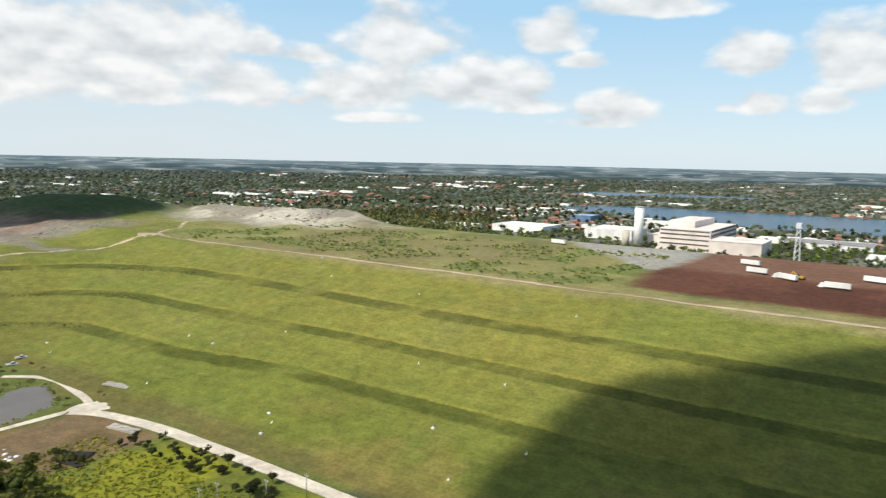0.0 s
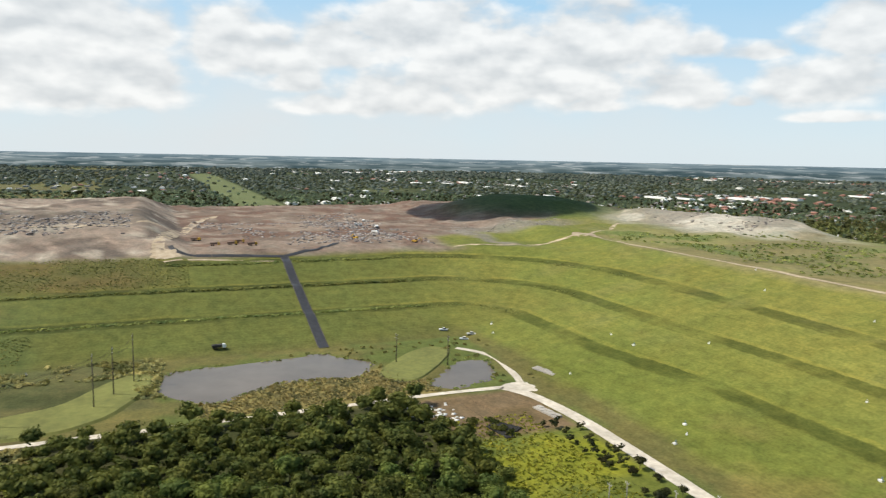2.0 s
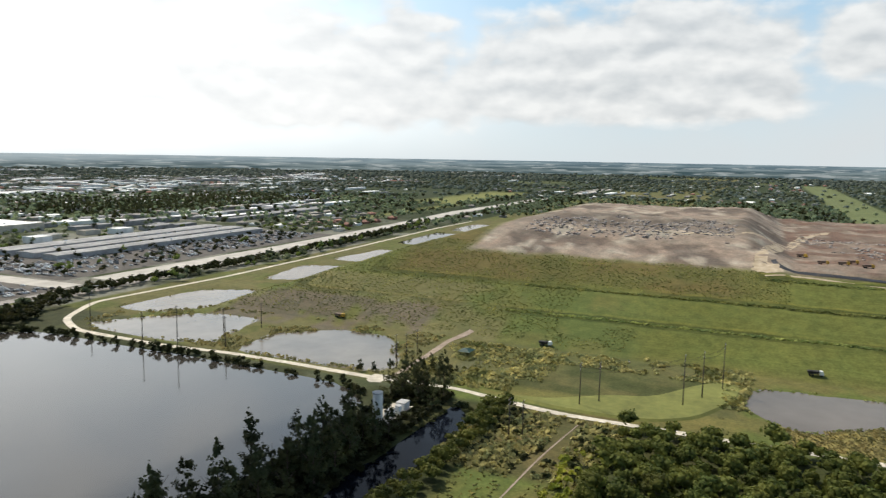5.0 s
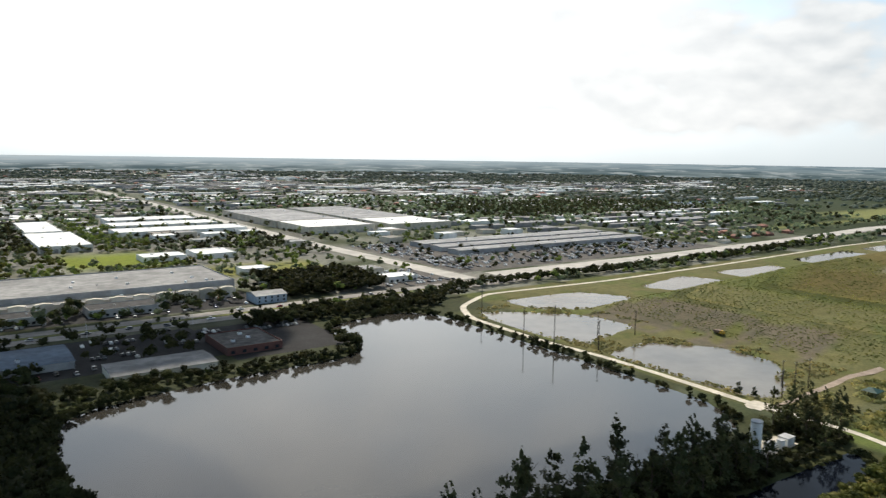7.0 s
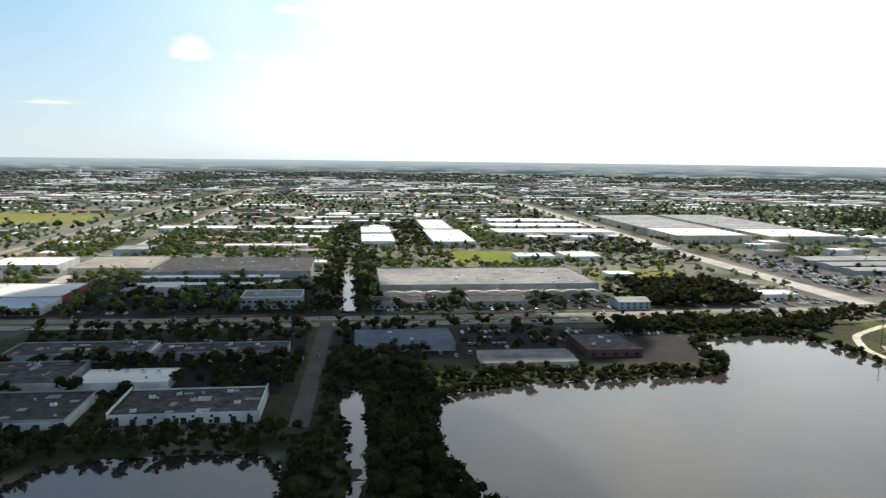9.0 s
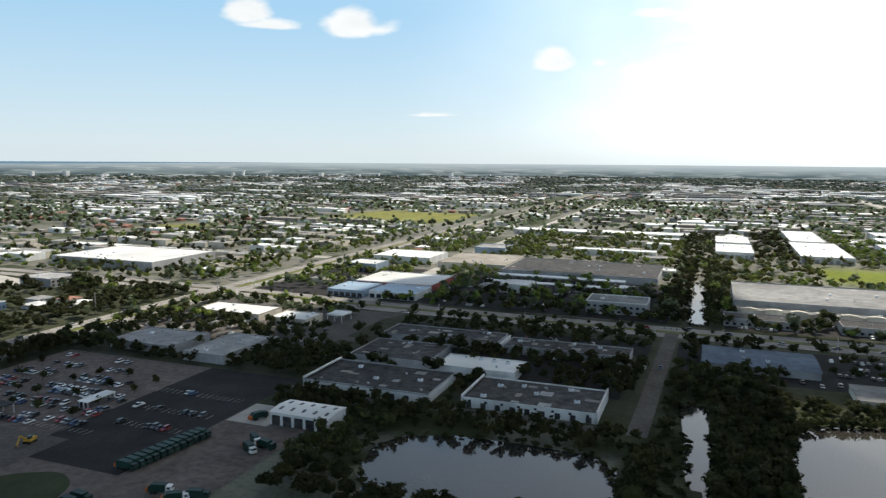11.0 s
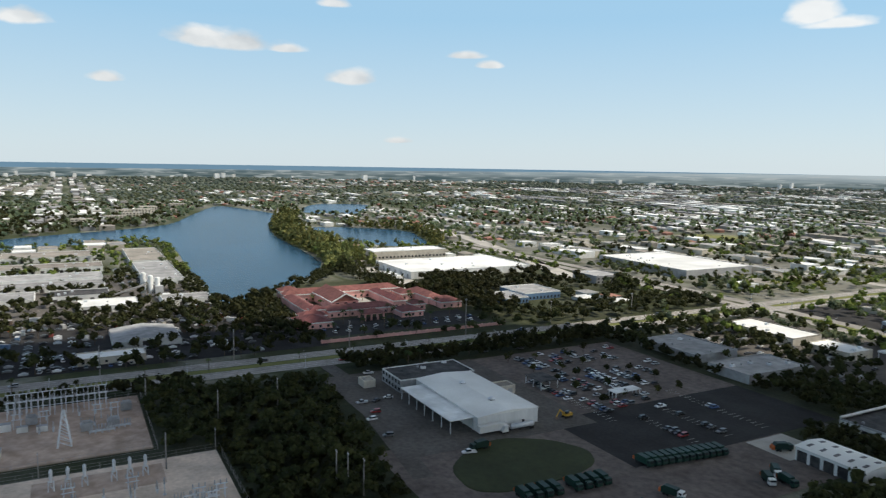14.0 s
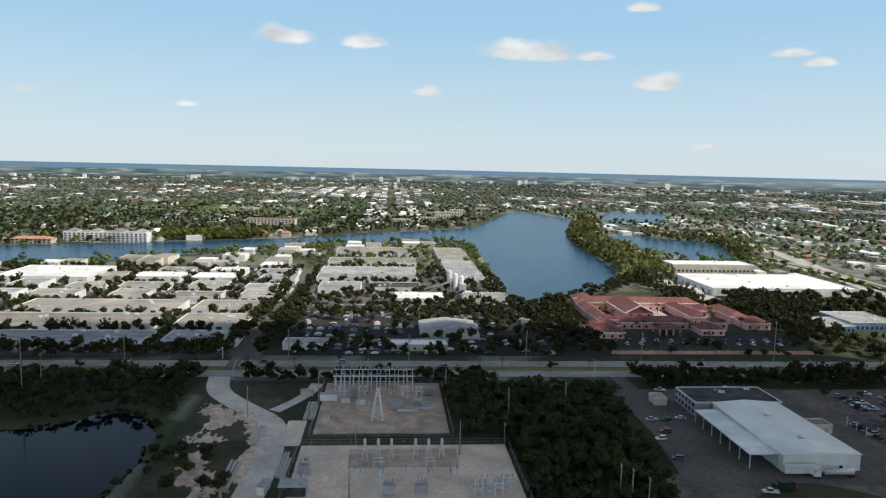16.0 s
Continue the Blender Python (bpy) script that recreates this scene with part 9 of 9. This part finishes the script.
# the wide town: streets of houses and halls with trees between
town = random.Random(23)
FAR_ROOFS = ("whiteroof", "greyroof", "tanroof", "orangeroof")
FAR_HALLS = [Shape() for _ in FAR_ROOFS]
OPEN_LAND = ((-200, -103, -835, -725), (436, 704, -1390, -1136), (756, 864, -970, -860), (1560, 1680, 160, 420), (-1500, -1050, -655, -615), (-2100, -1500, -805, -635), (-3600, -1400, 150, 250), (-830, -410, -760, -535))


def in_open(X, Y):
    hit = np.zeros(np.shape(X), bool)
    for x0, x1, y0, y1 in OPEN_LAND:
        hit |= (X > x0) & (X < x1) & (Y > y0) & (Y < y1)
    return hit


def free(X, Y, m):
    """Which places keep a distance from all that is built."""
    ok = np.ones(np.shape(X), bool)
    for x0, x1, y0, y1 in BLOCKED:
        ok &= ~((X > x0 - m) & (X < x1 + m) & (Y > y0 - m) & (Y < y1 + m))
    return ok


def town_plots():
    """Plots in rows, every fifth a street, nearest first."""
    X, Y = (a.ravel() for a in np.meshgrid(np.arange(-4680, 4680, 30.0), np.arange(-4680, 4680, 25.0)))
    col, row = np.round(X / 30).astype(int), np.round(Y / 25).astype(int)
    rng = np.random.default_rng(77)
    X, Y = X + rng.uniform(-2.5, 2.5, X.size), Y + rng.uniform(-2.5, 2.5, X.size)
    r, az = np.hypot(X, Y), np.degrees(np.arctan2(-X, Y)) % 360
    woods = ((az > 52) & (az < 118)) | ((X > 1120) & (X < 2300) & (Y > 60) & (Y < 900))
    fill = np.where(woods, 0.24, np.where(r < 1300, 0.75, np.where(r < 2200, 0.7, np.where(r < 3300, 0.55, 0.34)))) * np.where(fuzz(X, Y, 260, 71) > 0.38, 1.0, 0.45)
    fill = np.where((az < 122) & (r > 1350) & (fuzz(X, Y, 520, 79) < 0.54), fill * 0.16, fill)
    fill = np.where((r > 1900) & (fuzz(X, Y, 330, 70) > 0.50), fill * 0.2, fill)
    ok = (az < 304) & (r > 600) & (r < 4680) & (rng.random(X.size) < fill) & (col % 7 != 0) & (row % 3 != 0)
    ok &= ~((X > -1200) & (X < 235) & (Y > -440) & (Y < 900)) & ~((az < 50) & (r < 1150)) & ~((X > 395) & (X < 660) & (Y > -440) & (Y < 400)) & ~((X > 395) & (X < 745) & (Y > -110) & (Y < 75)) & ~in_open(X, Y) & ~((X > -345) & (X < -8) & (Y > -880) & (Y < -640))
    X, Y, r, az = X[ok], Y[ok], r[ok], az[ok]
    ok = dry(X, Y, 16) & free(X, Y, 11)
    X, Y, r, az = X[ok], Y[ok], r[ok], az[ok]
    o = np.argsort(r)
    return X[o], Y[o], r[o], az[o]


single = 0
for x, y, r, az in zip(*town_plots()):
    x, y = float(x), float(y)
    works_here = (124 < az < 236 and fuzz(np.array([x]), np.array([y]), 300, 72)[0] > 0.42) or (x > 660 and -120 < y < 420)
    if works_here:
        w, d, h, q = town.uniform(20, 29.5), town.uniform(16, 24.5), town.uniform(4.5, 7.5), town.choice((0, 0, 1, 1, 2, 2))
        if r > 1000 and town.random() < 0.5:
            w *= town.uniform(1.5, 6.0)
    else:
        w, d, h, q = town.uniform(12, 19), town.uniform(10, 15), town.uniform(3, 4.2), town.choice((0, 1, 1, 2, 2, 3) if az > 50 else (0, 1, 2, 3, 3, 3))
        if town.random() < 0.10:
            w, d, h, q = town.uniform(24, 29) * (1 if r < 1500 else town.uniform(1, 4)), town.uniform(14, 22), town.uniform(4, 7), 0
    if w > 28 and (not dry(np.array([x]), np.array([y]), w * 0.55)[0] or not clear(x, y, w * 0.45)):
        w = 24.0
    house = q == 3 or (w < 20 and town.random() < 0.6)
    if single < 140:
        single += 1
        if house:
            hip_house(x - w / 2, x + w / 2, y - d / 2, y + d / 2, h, "cream", FAR_ROOFS[q], ("pale house with an orange tile roof" if q == 3 else "pale low house with a hipped roof"), rise=2.2)
        else:
            hall(x - w / 2, x + w / 2, y - d / 2, y + d / 2, h, "white" if q == 0 else "cream", FAR_ROOFS[q], ("white-roofed low commercial building" if q == 0 else "low flat-roofed commercial building"), units=0, parapet=0.5, name="commercial_building", category="building")
    else:
        s = FAR_HALLS[q].box(x - w / 2, x + w / 2, y - d / 2, y + d / 2, 0, h)
        if house:
            s.hip(x - w / 2, x + w / 2, y - d / 2, y + d / 2, h, 2.5)
for s, mname in zip(FAR_HALLS, FAR_ROOFS):
    tagged(new("distant_buildings", s.mesh("distant_buildings", M[mname])), "distant low town buildings", "buildings", kind="stuff")
for k in range(60):       # towers along the coast
    az = town.uniform(196, 300)
    r = town.uniform(4350, 4700)
    x, y, w, h = -math.sin(radians(az)) * r, math.cos(radians(az)) * r, town.uniform(9, 30), town.choice((9, 12, 15, 18, 22, 26, 34))
    b = thing("tower_block", "pale high-rise block on the coast", "tower block", (x, y, 0))
    part("wall", Shape().box(-w / 2, w / 2, -w / 2, w / 2, 0, h), M["white"], b)
    part("roof", Shape().box(-w / 2, w / 2, -w / 2, w / 2, h + 0.01, h + 2), M["whiteroof"], b)

def tree_ring(r0, r1, gap, seed, arrays, kinds, lo, hi, thin=1.0):
    """Trees of the town between two distances, in patches."""
    rng = np.random.default_rng(seed)
    X, Y = (a.ravel() for a in np.meshgrid(np.arange(-r1, r1, gap), np.arange(-r1, r1, gap)))
    X, Y = X + rng.uniform(-0.5, 0.5, X.size) * gap, Y + rng.uniform(-0.5, 0.5, X.size) * gap
    r, az = np.hypot(X, Y), np.degrees(np.arctan2(-X, Y)) % 360
    woods = ((az > 50) & (az < 122)) | ((X < -650) & (Y < -980) & (az > 120) & (az < 150)) | ((X > 1120) & (X < 2300) & (Y > 60) & (Y < 900))
    dens = np.where(woods, np.where(fuzz(X, Y, 200, 73) > 0.42, 0.85, 0.4), np.where(fuzz(X, Y, 130, 70) > 0.48, 0.72, 0.28) * np.where((az > 124) & (az < 236) & (fuzz(X, Y, 300, 72) > 0.44), 0.8, 1.15)) * thin
    if r0 >= 1900:       # far off the woods stand in masses
        dens = np.where(fuzz(X, Y, 330, 70) > np.where(woods, 0.40, 0.50), 0.95, 0.10)
    dens = np.where(in_open(X, Y), 0.04, dens)
    keep = (az < 304) & (r > r0) & (r <= r1) & (rng.random(X.size) < dens) & ~((X > -1200) & (X < 240) & (Y > -440) & (Y < 760)) & ~((X > 400) & (X < 740) & (Y > -440) & (Y < 410))
    X, Y = X[keep], Y[keep]
    ok = dry(X, Y, 5) & (free(X, Y, 1.5) if r0 < 1500 else True)
    X, Y = X[ok], Y[ok]
    who = rng.integers(0, len(kinds), len(X))
    for k, mat in enumerate(kinds):
        scatter("town_trees", arrays, X[who == k], Y[who == k], mat, "tree cover among the houses of a town", "trees", lo, hi, seed + k)


# town trees take the leaf colours paled for haze, palest farthest out
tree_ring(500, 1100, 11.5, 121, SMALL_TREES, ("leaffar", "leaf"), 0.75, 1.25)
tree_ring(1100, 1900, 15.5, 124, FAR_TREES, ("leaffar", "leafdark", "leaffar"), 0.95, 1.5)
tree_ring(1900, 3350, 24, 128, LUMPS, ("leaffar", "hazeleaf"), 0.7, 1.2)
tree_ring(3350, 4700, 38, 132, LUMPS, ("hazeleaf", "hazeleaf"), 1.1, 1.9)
# pine woods north and west
for x0, x1, y0, y1, seed, gap in ((-1150, -560, 780, 960, 130, 13), (-900, -620, 960, 1150, 131, 14), (-1400, -850, -1250, -950, 132, 15)):
    X, Y = spots(x0, x1, y0, y1, gap, seed, 0.9)
    scatter("pine_wood", FAR_PINES, X, Y, "lakepine" if y0 > 0 else "pine", "dense pine wood", "trees", 0.85, 1.25, seed)
